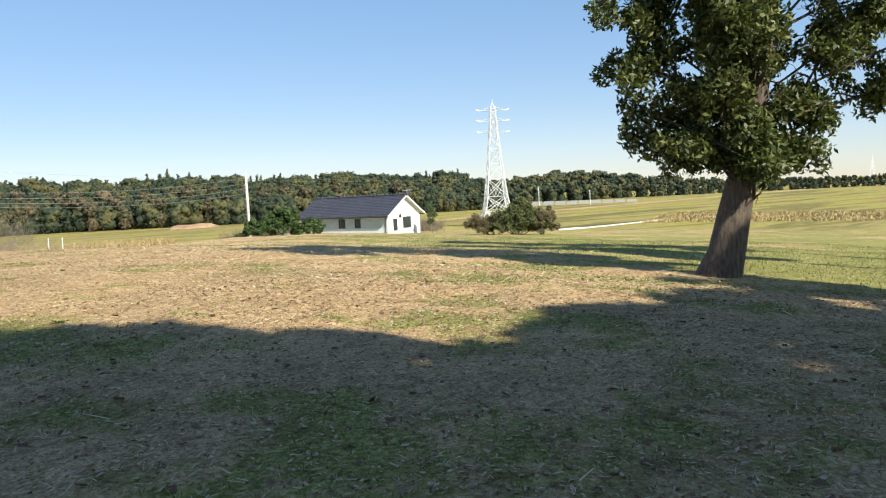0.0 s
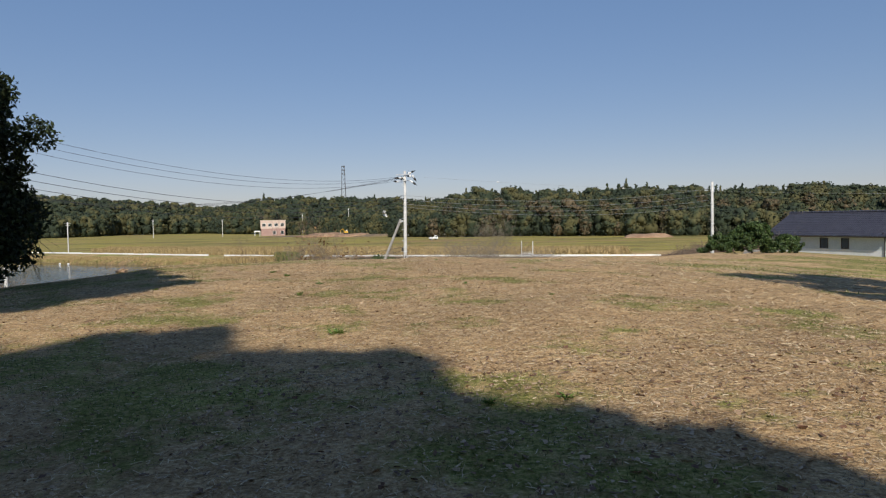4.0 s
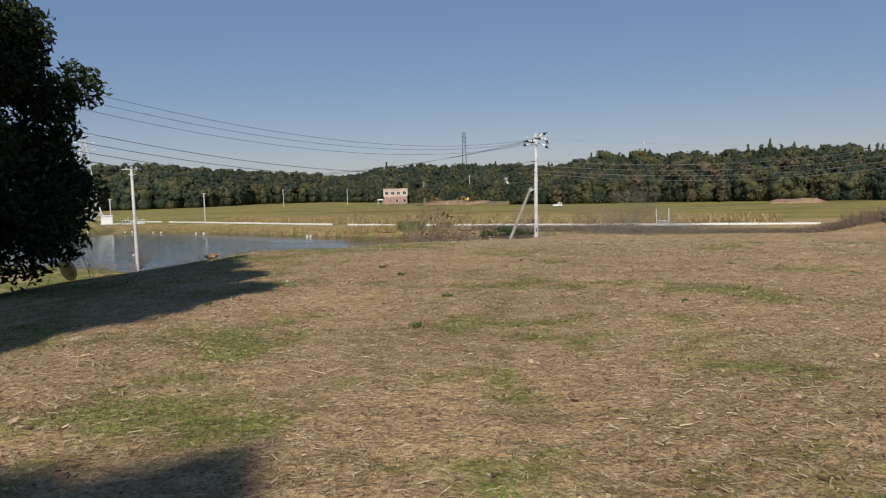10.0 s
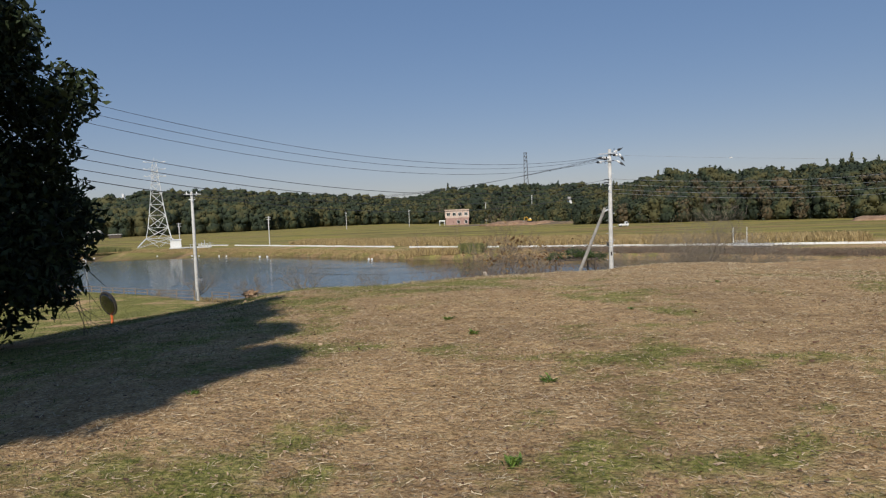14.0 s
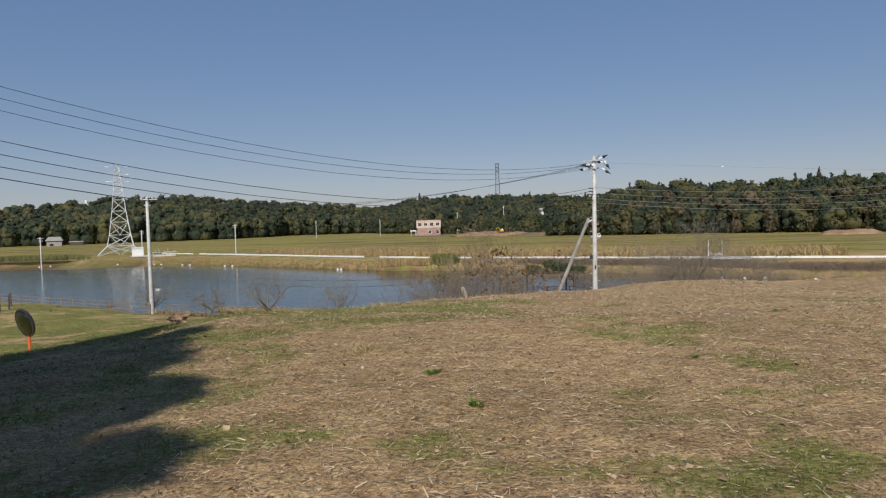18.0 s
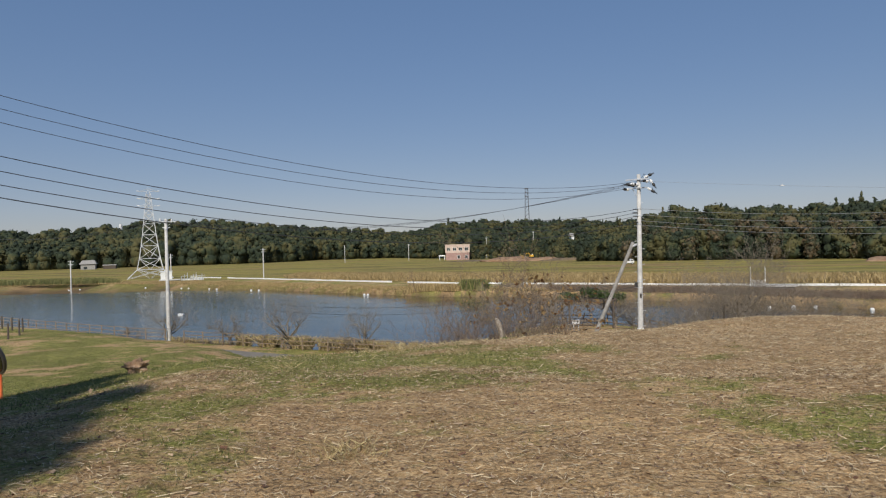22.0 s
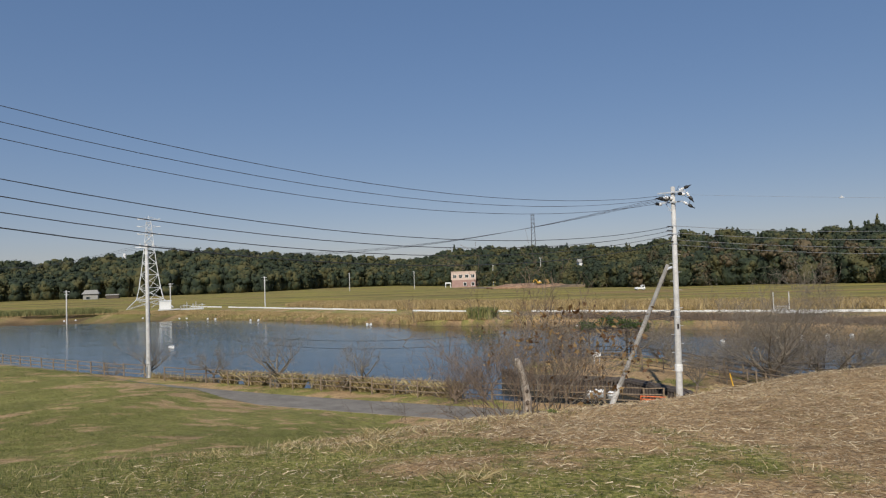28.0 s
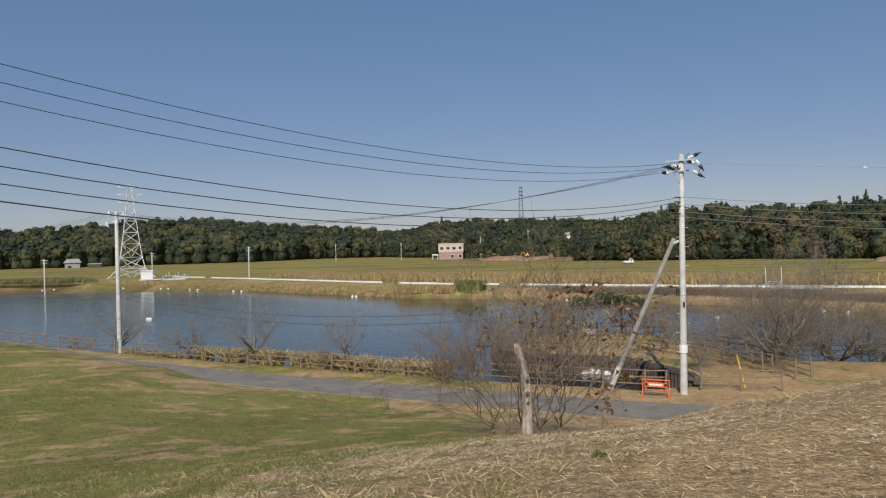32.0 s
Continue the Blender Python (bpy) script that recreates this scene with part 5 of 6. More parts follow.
shrub("round_bush", at_ground(47.6, 86.0), [((0, 0, 0.8), (1.4, 1.4, 0.9)), ((1.5, 0.8, 0.7), (1.3, 1.3, 0.8))], 5000, 0.10, BUSHLEAF, 46, "low green bush beside white gate posts")

# white sluice gear near the bush
gate = thing("sluice_gate", at_ground(45.0, 83.6), "white painted steel sluice gate on a concrete base", "sluice gate", rz=20)
part("base", Mesh().box(-1.5, -0.7, -0.6, 1.5, 0.7, 0.35, None, 0.05), CONCRETE, gate)
for x in (-0.65, -0.15, 0.35):
    part("post", Mesh().box(x, -0.1, 0.35, x + 0.16, 0.1, 2.9), WHITE, gate)
part("lifting_box", Mesh().box(-0.9, -0.25, 0.9, -0.66, 0.25, 1.5, None, 0.03), WHITE, gate)
part("beam", Mesh().box(-0.7, -0.12, 2.1, 0.55, 0.12, 2.3, None, 0.02), STEEL, gate)
part("cabinet", Mesh().box(0.8, -0.4, 0.35, 1.4, 0.4, 1.2, None, 0.04), WHITE, gate)


# ---------------------------------------------------------------- fences by the pond
def fence(name, line, label, h=1.05, gap=2.0, rails=(0.35, 0.68, 1.0), mat=None, thick=0.052, group="pond fences"):
    pts = []
    for (ax, ay), (bx, by) in zip(line, line[1:]):
        n = max(1, round(math.hypot(bx - ax, by - ay) / gap))
        pts += [(ax + (bx - ax) * k / n, ay + (by - ay) * k / n) for k in range(n)]
    pts.append(line[-1])
    t = thing(name, at_ground(*pts[0]), label, "fence", group)
    o = Vector(t.matrix_world.translation)
    post = Mesh()
    post.smooth = False
    post.tube([(0, 0, -0.5), (0, 0, h - 0.03), (0, 0, h)], [thick, thick, thick * 0.7], 8)
    me = post.data("post", mat or WOOD)
    rng = np.random.default_rng(len(pts))
    gp = [Vector(at_ground(*p)) for p in pts]
    for p in gp:
        ob = part("post", me, None, t)
        ob.matrix_basis = Matrix.Translation(p - o + Vector((0, 0, rng.normal() * 0.02))) @ pose(0, 0, 0, rng.normal() * 1.5, rng.normal() * 1.5, rng.random() * 360)
    for a, b in zip(gp, gp[1:]):
        for z in rails:
            j = rng.normal(size=2) * 0.02
            part("rail", Mesh().rod(a - o + Vector((0, 0, z + j[0])), b - o + Vector((0, 0, z + j[1])), thick * 0.62, sides=6), mat or WOOD, t)
    return t


fence("pond_fence", [(-90, 113), (-57, 94.8), (-46.7, 88.4), (-33.8, 80.9), (-29.3, 78.9)], "weathered wooden post and rail fence along the pond")
fence("pond_fence", [(-26.9, 77.4), (-20.8, 74.7), (-15.3, 72.2), (-11, 70.4), (-6.4, 68.2), (-4, 67.2), (2.1, 65.2), (6, 63.95), (6.9, 63.75)], "weathered wooden post and rail fence beside the lane")
fence("pond_fence", [(8.6, 63.9), (12.2, 63.4)], "weathered wooden post and rail fence beside a utility pole")
fence("garden_fence", [(-0.6, 80.2), (4.7, 79.9), (7.4, 79.8), (9.5, 75.9), (11.1, 72.8), (13.1, 68.3)], "wooden rail fence round the shelter's lawn", h=1.15)
fence("garden_fence", [(11.4, 79.4), (12.2, 75.6), (13.6, 72.1), (14.3, 69.5), (15.0, 66.8)], "wooden rail fence along the garden path", h=1.15)
fence("garden_fence", [(11.9, 71.4), (13.0, 69.6), (14.0, 66.4)], "short wooden rail fence beside the garden path", h=1.1)
fence("shore_fence", [(1, 86), (7, 87.5), (11.0, 85), (13.2, 79), (15.8, 73), (18, 72), (22, 71.8), (30, 73)], "dark wooden rail fence on the far shore", mat=DARKWOOD)
gp = thing("garden_posts", at_ground(-35, 65.5), "short dark posts round a green plot", "fence posts")
o = gp.matrix_world.translation.copy()
for x, y in ((-35.0, 65.5), (-34.4, 66.8), (-35.5, 69.4), (-37.0, 71.8), (-42.2, 76.4), (-39.5, 74.0), (-38.5, 66.5), (-42, 68)):
    q = Vector(at_ground(x, y)) - o
    part("post", Mesh().rod(q - Vector((0, 0, 0.3)), q + Vector((0, 0, 1.1)), 0.07, 0.06, 8), DARKWOOD, gp)

# ---------------------------------------------------------------- creek wall, shelter, notices
WALL_LINE = [(-1.5, 79.0), (0.5, 75.3), (3.3, 74.4), (6.4, 73.2), (7.6, 70.9), (8.9, 68.4), (8.9, 66.8)]
cw = thing("pile_wall", (0, 0, 0), "dark timber pile wall along a creek", "retaining wall")
rng_w = np.random.default_rng(9)
pile = Mesh().tube([(0, 0, -1.9), (0, 0, -0.12), (0, 0, -0.08)], [0.10, 0.10, 0.07], 8).data("pile", DARKWOOD)
for (ax, ay), (bx, by) in zip(WALL_LINE, WALL_LINE[1:]):
    ln = math.hypot(bx - ax, by - ay)
    n = int(ln / 0.27)
    for k in range(n):
        ob = part("pile", pile, None, cw)
        ob.matrix_basis = Matrix.Translation((ax + (bx - ax) * k / n, ay + (by - ay) * k / n - 0.12, rng_w.normal() * 0.03))
    a = math.degrees(math.atan2(by - ay, bx - ax))
    part("capping_beam", Mesh().box(-0.1, -0.16, -0.08, ln + 0.1, 0.12, 0.10, pose(ax, ay, 0, 0, 0, a), 0.02), DARKWOOD, cw)
    part("kerb", Mesh().box(0.02, 0.13, -0.3, ln - 0.02, 0.55, 0.12, pose(ax, ay, 0, 0, 0, a), 0.05), DARKWOOD, cw, "dark timber edge")

shel = thing("shelter", at_ground(6.9, 83.6), "open park shelter under dark evergreen boughs", "shelter", rz=8)
for x, y in ((-1.9, -1.4), (1.9, -1.4), (-1.9, 1.4), (1.9, 1.4)):
    part("post", Mesh().box(x - 0.07, y - 0.07, -0.1, x + 0.07, y + 0.07, 2.35), DARKWOOD, shel)
for y in (-1.4, 1.4):
    part("beam", Mesh().box(-2.2, y - 0.06, 2.35, 2.2, y + 0.06, 2.52), DARKWOOD, shel)
for k in range(9):
    x = -2.0 + 0.5 * k
    part("rafter", Mesh().box(x - 0.04, -1.8, 2.524, x + 0.04, 1.8, 2.64), DARKWOOD, shel)
part("bench", Mesh().box(-1.4, 0.5, 0.40, 1.4, 0.95, 0.47, None, 0.01), DARKWOOD, shel)
for x in (-1.1, 1.1):
    part("bench_leg", Mesh().box(x - 0.08, 0.55, -0.05, x + 0.08, 0.9, 0.396), DARKWOOD, shel)
shrub("vine_canopy", tuple(Vector(at_ground(6.9, 83.6)) + Vector((0, 0, 2.62))), [((-1.6, 0, 0.1), (0.9, 1.2, 0.3)), ((0.2, 0.3, 0.35), (1.0, 1.2, 0.45)), ((1.5, -0.3, 0.15), (0.8, 1.0, 0.35)), ((2.7, 0.4, -0.1), (0.7, 0.8, 0.4))], 4200, 0.08, BUSHLEAF, 47, "dark green evergreen growth spread over the shelter", stems=4)
sg = thing("notice_board", at_ground(5.7, 81.5), "small white notice fixed to posts on the lawn", "sign")
part("panel", Mesh().box(-0.3, -0.02, 0.55, 0.3, 0.02, 0.9), WHITE, sg)
for x in (-0.2, 0.2):
    part("post", Mesh().box(x - 0.025, 0.022, -0.2, x + 0.025, 0.06, 0.85), STEEL, sg)
for k, w in enumerate((0.38, 0.44, 0.3)):
    part("text_bar", Mesh().box(-w / 2, -0.026, 0.79 - 0.09 * k, w / 2, -0.0215, 0.81 - 0.09 * k), DARKFRAME, sg)

bar = thing("road_barrier", (6.15, 62.4, 0.0), "orange tubular steel road barrier with a printed board", "barrier", rz=-22)
for x in (-0.6, 0.6):
    m = Mesh()
    m.tube([(x, -0.25, 0.0), (x, 0.0, 0.45), (x, 0.0, 0.82)], [0.025] * 3, 8)
    part("leg", m, ORANGE, bar)
    part("back_leg", Mesh().rod((x, 0.25, 0.0), (x, 0.0, 0.45), 0.022, sides=8), ORANGE, bar)
part("top_rail", Mesh().rod((-0.63, 0, 0.83), (0.63, 0, 0.83), 0.03, sides=8), ORANGE, bar)
part("lower_rail", Mesh().rod((-0.6, 0, 0.36), (0.6, 0, 0.36), 0.02, sides=8), ORANGE, bar)
bd = part("board", Mesh().box(-0.52, -0.035, 0.50, 0.52, -0.015, 0.72, None, 0.004), ORANGE, bar)
part("text_bar", Mesh().box(-0.3, -0.041, 0.57, 0.3, -0.0355, 0.65), WHITE, bd, "white lettering strip")
for x in (-0.43, 0.43):
    part("roundel", Mesh().lathe([(0.07, 0), (0.07, 0.006), (0.03, 0.007)], 12, pose(x, -0.0355, 0.61, 90, 0, 0)), BLACK, bd, "black roundel")

st = solid("marker_stake", Mesh().tube([(0.0, 0, -0.3), (0, 0, 0), (-0.30, 0.25, 1.62)], [0.034, 0.034, 0.03], 8), YELLOW, "yellow leaning guy wire guard tube", "marker", at=at_ground(10.75, 64.1))

# traffic mirror down the far side of the mound
mx, my, mz = at_ground(-14.76, 40.46)
mir = thing("traffic_mirror", (mx, my, mz), "round convex traffic mirror on an orange post, its rim coloured as in shade", "traffic mirror", rz=-28)
ph = 4.53 - mz
part("post", Mesh().tube([(0, 0, -0.3), (0, 0, ph + 0.2)], [0.05, 0.045], 10), ORANGE, mir)
mrot = pose(0, -0.1, ph, 104, 0, 0)
part("backing", Mesh().lathe([(0.45, -0.06), (0.48, -0.02), (0.48, 0.03), (0.44, 0.05)], 24, mrot), DARKFRAME, mir)
# the rim's dark colour holds the shade it hangs in
part("rim", Mesh().lathe([(0.475, -0.02), (0.495, -0.01), (0.495, 0.04), (0.475, 0.05)], 24, mrot), DARKFRAME, mir, "rim coloured dark for the shade on it")
gl = Mesh().lathe([(0.43, 0.052), (0.36, 0.075), (0.25, 0.098), (0.12, 0.112), (0.01, 0.116)], 24, mrot)
gl.smooth = True
part("glass", gl, MIRROR, mir, "convex mirror glass")

# uprooted stump on the brow
sx_, sy_, sz_ = at_ground(-6.0, 32.05)
stump = thing("tree_stump", (sx_, sy_, sz_), "weathered brown uprooted tree stump lying on the grass", "stump")
sm = Mesh()
sm.blob((0, 0, 0.08), (0.30, 0.17, 0.13), 3, 0.8, 14, 9)
part("root_mass", sm, STUMPWOOD, stump)
stump.scale = (0.55, 0.55, 0.95)
rs_ = np.random.default_rng(4)
for k in range(9):
    a = 2 * math.pi * k / 9
    d = Vector((math.cos(a) * 0.42, math.sin(a) * 0.26, 0.05 + 0.16 * rs_.random()))
    m = Mesh()
    m.tube([Vector((0, 0, 0.08)), d * 0.6 + Vector((0, 0, 0.05)), d], [0.06, 0.035, 0.012], 6)
    part("root", m, STUMPWOOD, stump)

# broken dead trunk with suckers at the foot of the slope
dt = thing("dead_trunk", at_ground(-0.3, 48.6), "broken pale dead tree trunk with peeling bark", "tree trunk")
m = Mesh()
m.smooth = True
m.tube([(0.02, 0, -0.3), (0.0, 0, 0.05), (0.03, 0, 0.7), (0.02, 0.0, 1.3), (-0.08, 0, 1.9), (-0.20, 0, 2.35), (-0.24, 0.02, 2.5)], [0.21, 0.17, 0.145, 0.14, 0.115, 0.10, 0.05], 14)
for i, (x, y, z) in enumerate(m.v):
    k = 1 + 0.16 * noise.noise(Vector((x * 9, y * 9, z * 2.5)))
    m.v[i] = (x * k if abs(x) < 0.3 else x, y * k, z)
part("trunk", m, DEADBARK, dt)
for z, r in ((1.5, 0.05), (0.9, 0.04), (1.15, 0.06)):
    part("knot", Mesh().blob((0.03, -0.15, z), (r, r * 0.7, r * 1.2), 2, 0.4, 8, 6), BARK, dt)
for k, (x, y, h, s) in enumerate(((-0.8, 49.4, 5.8, 61), (0.1, 49.5, 5.6, 62), (-0.4, 49.9, 6.8, 63), (0.7, 49.7, 6.2, 65), (-1.3, 49.9, 5.2, 68))):
    bare_tree("sucker_shrub", at_ground(x, y), h, s, "thin leafless shrub round a dead trunk", mat=TWIG if k % 2 else REDTWIG, forks=5, trunk=0.05, levels=4, kids=(3, 4), spread=0.5, flare=0.8, low=0.04, group="leafless shrubs", leaves=(4, 60, 10, 460, 4)[k], leafmat=AUTUMNLEAF)

# bare cherry trees along the shore
for x, y, h, s, tr in ((-29.4, 79.9, 4.8, 71, 0.12), (-22.4, 76.0, 3.6, 72, 0.09), (-16.7, 73.3, 5.8, 73, 0.14), (-10.5, 71.2, 4.6, 74, 0.12), (11.6, 86.2, 5.0, 78, 0.12), (9.5, 84.5, 4.8, 79, 0.10), (14.3, 81, 4.8, 80, 0.10), (10.6, 78.5, 4.0, 90, 0.09), (3.6, 84.6, 4.2, 91, 0.09), (-35, 84, 2.2, 85, 0.06), (22.0, 74.5, 6.4, 86, 0.13), (26.5, 76.0, 6.2, 87, 0.13), (31.5, 77.5, 5.6, 92, 0.12), (9.9, 68.9, 3.2, 93, 0.07)):
    bare_tree("bare_tree", at_ground(x, y), h, s, "leafless grey cherry tree on the pond bank", trunk=tr, forks=6, levels=4, spread=0.58, low=0.16, flare=0.6)
for x, y, h, s in ((14.9, 70.9, 9.6, 75), (19.4, 73.2, 8.6, 76), (16.9, 76.0, 7.6, 77)):
    bare_tree("bare_tree", at_ground(x, y), h, s, "wide low leafless cherry tree with many forking limbs", trunk=0.14, forks=9, levels=4, spread=0.55, low=0.08, flare=0.42, kids=(4, 6))
for x, y, h, s, lv in ((-4.0, 66.2, 3.4, 81, 40), (-2.4, 66.6, 4.4, 82, 120), (-0.4, 66.3, 5.4, 83, 260), (1.3, 66.0, 5.2, 84, 260), (2.4, 65.9, 4.6, 88, 200)):
    bare_tree("thicket_shrub", at_ground(x, y), h, s, "reddish brown shrub with a few withered leaves", mat=REDTWIG, forks=9, trunk=0.07, levels=4, kids=(3, 4), spread=0.45, flare=0.9, low=0.05, group="thicket by the creek", leaves=max(8, lv // 4), leafmat=AUTUMNLEAF)


# ---------------------------------------------------------------- reeds and scrub
def blades(name, pts, h, w, lean, mat, label, category, seed, per=1):
    """Upright tapering blades at given places, each one triangle pair."""
    rng = np.random.default_rng(seed)
    p = np.repeat(np.asarray(pts, float), per, 0)
    n = len(p)
    p = p + np.c_[rng.normal(size=(n, 2)) * 0.12, np.zeros(n)] * (per > 1)
    hh = h * (0.55 + 0.6 * rng.random(n))
    a = rng.random(n) * 2 * np.pi
    u = np.c_[np.cos(a), np.sin(a), np.zeros(n)] * (w * (0.6 + 0.8 * rng.random(n)))[:, None]
    d = np.c_[rng.normal(size=(n, 2)) * lean, np.ones(n)] * hh[:, None]
    v = np.stack([p - u, p + u, p + d * 0.62 + u * 0.8, p + d - np.c_[np.zeros((n, 2)), 0.12 * hh]], 1)
    return tagged(new(name, quads(name, v.reshape(-1, 3), mat)), label, category, kind="stuff")


def scatter(rng, poly, n):
    """Random points in a polygon, on the ground."""
    P = np.array(poly, float)
    out = []
    lo, hi = P.min(0), P.max(0)
    while len(out) < n:
        q = lo + rng.random((n * 3, 2)) * (hi - lo)
        ins = np.zeros(len(q), bool)
        for (ax, ay), (bx, by) in zip(P, np.roll(P, -1, 0)):
            c = (ay > q[:, 1]) != (by > q[:, 1])
            ins ^= c & (q[:, 0] < (bx - ax) * (q[:, 1] - ay) / ((by - ay) or 1e-9) + ax)
        out += list(q[ins])
    q = np.array(out[:n])
    return np.c_[q, height(q[:, 0], q[:, 1]) - 0.03]


def clumped(p, size, low):
    """Keeps the points that stand in clumps."""
    return p[vnoise(p[:, 0], p[:, 1], size, 31) > low]


RG_ = np.random.default_rng(77)
far_bank = [(-155, 190), (-130, 204), (-112, 202), (-97, 197), (-79, 188), (-56, 171.5), (-35.7, 156), (-21.5, 145), (-15.4, 141.3), (-8, 138.2), (8, 131.5), (14, 134), (-6, 145), (-20, 154), (-34, 166), (-56, 184), (-80, 203), (-112, 214), (-155, 212)]
blades("reeds", scatter(RG_, far_bank, 30000), 0.42, 0.06, 0.35, REED, "dry tan reeds and grass on the far bank", "reeds", 1)
blades("reeds", scatter(RG_, [(-18, 142.3), (-8, 138.2), (-5, 140), (-16, 146.5)], 6500), 1.25, 0.06, 0.2, REED, "tall tan reed bed on the far bank", "reeds", 2)
blades("reeds", scatter(RG_, [(-8, 138.6), (-4, 137), (-3, 139.5), (-7, 141.5)], 1500), 2.1, 0.10, 0.2, REEDGREEN, "green reed clump at the water's edge", "reeds", 3)
blades("reeds", scatter(RG_, [(-165, 196), (-130, 204.5), (-114, 202.5), (-106, 206), (-120, 220), (-168, 222)], 16000), 1.6, 0.07, 0.3, REEDGREEN, "rough green and tan bank vegetation", "reeds", 4)
blades("reeds", scatter(RG_, [(-62, 212), (-30, 182), (2, 160), (34, 143), (60, 133), (66, 150), (0, 192), (-64, 236)], 42000), 1.35, 0.065, 0.3, REED, "tan reed field behind the white wall", "reeds", 5)
blades("reeds", scatter(RG_, [(120, 68), (122, 30), (150, 28), (165, 84)], 9000), 0.45, 0.10, 0.5, REED, "tan rough grass along the far fields", "reeds", 8)
near_bank = [(-22, 76.5), (-14, 73.2), (-5, 69.3), (-3.5, 68.6), (-4, 67.8), (-11, 71.0), (-15.5, 72.8), (-21, 75.3)]
blades("bank_grass", clumped(scatter(RG_, near_bank, 9000), 0.8, 0.52), 1.15, 0.022, 0.35, DRYGRASS, "tufts of dry yellow grass behind the fence", "dry grass", 6)
blades("bank_grass", scatter(RG_, [(-30, 80), (-22, 76.6), (-21, 75.8), (-29, 79.2)], 900), 0.6, 0.018, 0.3, DRYGRASS, "dry grass at the water's edge", "dry grass", 7)


def scrub(name, poly, n, h, mat, seed, label, spread=0.35):
    """A mass of fine bare twigs rising and forking from the ground."""
    rng = np.random.default_rng(seed)
    base = scatter(rng, poly, n // 14)
    k = rng.integers(0, len(base), n)
    hh = h * (0.5 + 0.6 * rng.random(len(base)))[k]
    p = base[k] + rng.normal(size=(n, 3)) * np.array([0.5, 0.5, 0.0]) * (hh / h)[:, None]
    u0 = rng.random(n) ** 0.8
    p[:, 2] += u0 * hh * 0.75
    d = np.c_[rng.normal(size=(n, 2)) * 0.6, 0.5 + rng.random(n)] * (hh * spread)[:, None]
    a = rng.normal(size=(n, 3)) * 0.5
    w = np.cross(d, a)
    w = w / (np.linalg.norm(w, axis=1)[:, None] + 1e-9) * (0.012 + 0.016 * (1 - u0))[:, None]
    v = np.stack([p - w, p + w, p + d + w * 0.3, p + d - w * 0.3], 1)
    return tagged(new(name, quads(name, v.reshape(-1, 3), mat)), label, "scrub", kind="stuff")


scrub("scrub", [(6, 133), (27, 119), (40, 106), (57, 94), (62, 100), (42, 113), (28, 127), (8, 138)], 42000, 0.9, REDTWIG, 11, "reddish brown leafless scrub on the far bank")
scrub("scrub", [(14, 90), (20, 84), (34, 79), (52, 84), (50, 90), (34, 86), (22, 92), (16, 96)], 12000, 2.0, TWIG, 12, "grey leafless scrub in the shallows")
scrub("scrub", [(-4, 146), (24, 130), (40, 122), (48, 126), (22, 142), (2, 153)], 12000, 0.5, TWIG, 13, "brown leafless scrub by the white wall")
scrub("scrub", [(60, 92), (80, 84), (96, 96), (60, 118)], 24000, 2.2, REDTWIG, 14, "brown leafless scrub on the far bank")


# ---------------------------------------------------------------- across the pond
wl = [(-101, 238), (-76, 217), (-52, 196.5), (-33, 180), (-21, 169.5), (-8.4, 160.6), (10.4, 150.7), (33, 137.9), (41, 134), (62, 125)]
ww = thing("channel_wall", (0, 0, 0), "low white concrete channel wall across the fields", "wall")
rw = np.random.default_rng(3)
for (ax, ay), (bx, by) in zip(wl, wl[1:]):
    ln = math.hypot(bx - ax, by - ay)
    n = max(1, int(ln / 4.0))
    a = math.degrees(math.atan2(by - ay, bx - ax))
    for k in range(n):
        if rw.random() < 0.95:
            part("wall_panel", Mesh().box(0.03, -0.12, -0.3, ln / n - 0.03, 0.12, 0.27 + 0.09 * rw.random(), pose(ax + (bx - ax) * k / n, ay + (by - ay) * k / n, 0, 0, 0, a + rw.normal() * 0.6), 0.02), WHITE, ww)
ww2 = thing("field_kerb", (0, 0, 0), "white concrete kerb of a field channel", "wall")
for k in range(6):
    kx, ky = 97.5 + 6.1 * k, 70.8 - 0.38 * k
    part("wall_panel", Mesh().box(0, -0.12, -0.5, 6.0, 0.12, 0.14, pose(kx, ky, float(at_ground(kx, ky)[2]), 0, 0, -3.6), 0.02), WHITE, ww2)
gh = thing("sheet_row", at_ground(264, 199), "long low row of pale sheeting below the wooded ridge", "sheeting")
for k in range(9):
    part("sheet", Mesh().box(-2.6, -1, -0.5, 2.6, 1, 2.0 - 0.1 * k, pose(2.9 * k, -4.5 * k, 0, 0, 0, -57), 0.3), GREYCONC, gh)

pb = thing("pink_building", (-34, 418.5, 0), "two-storey pink building with dark windows", "building", rz=3)
part("upper_storey", Mesh().box(0, 0, 4.2, 14, 9, 8.6), PINK, pb)
part("lower_storey", Mesh().box(0.3, 0.1, -1.5, 13.7, 9, 4.2), ROSE, pb)
part("parapet", Mesh().box(-0.2, -0.2, 8.6, 14.2, 9.2, 9.0), PINK, pb)
for k in range(4):
    x = 0.9 + 3.4 * k
    w = part("window", Mesh().box(x, -0.06, 5.3, x + 2.1, -0.004, 7.2), WHITE, pb, "white framed window")
    for q in (0, 1):
        part("pane", Mesh().box(x + 0.12 + 0.95 * q, -0.10, 5.42, x + 0.99 + 0.95 * q, -0.064, 7.08), GLASS, w)
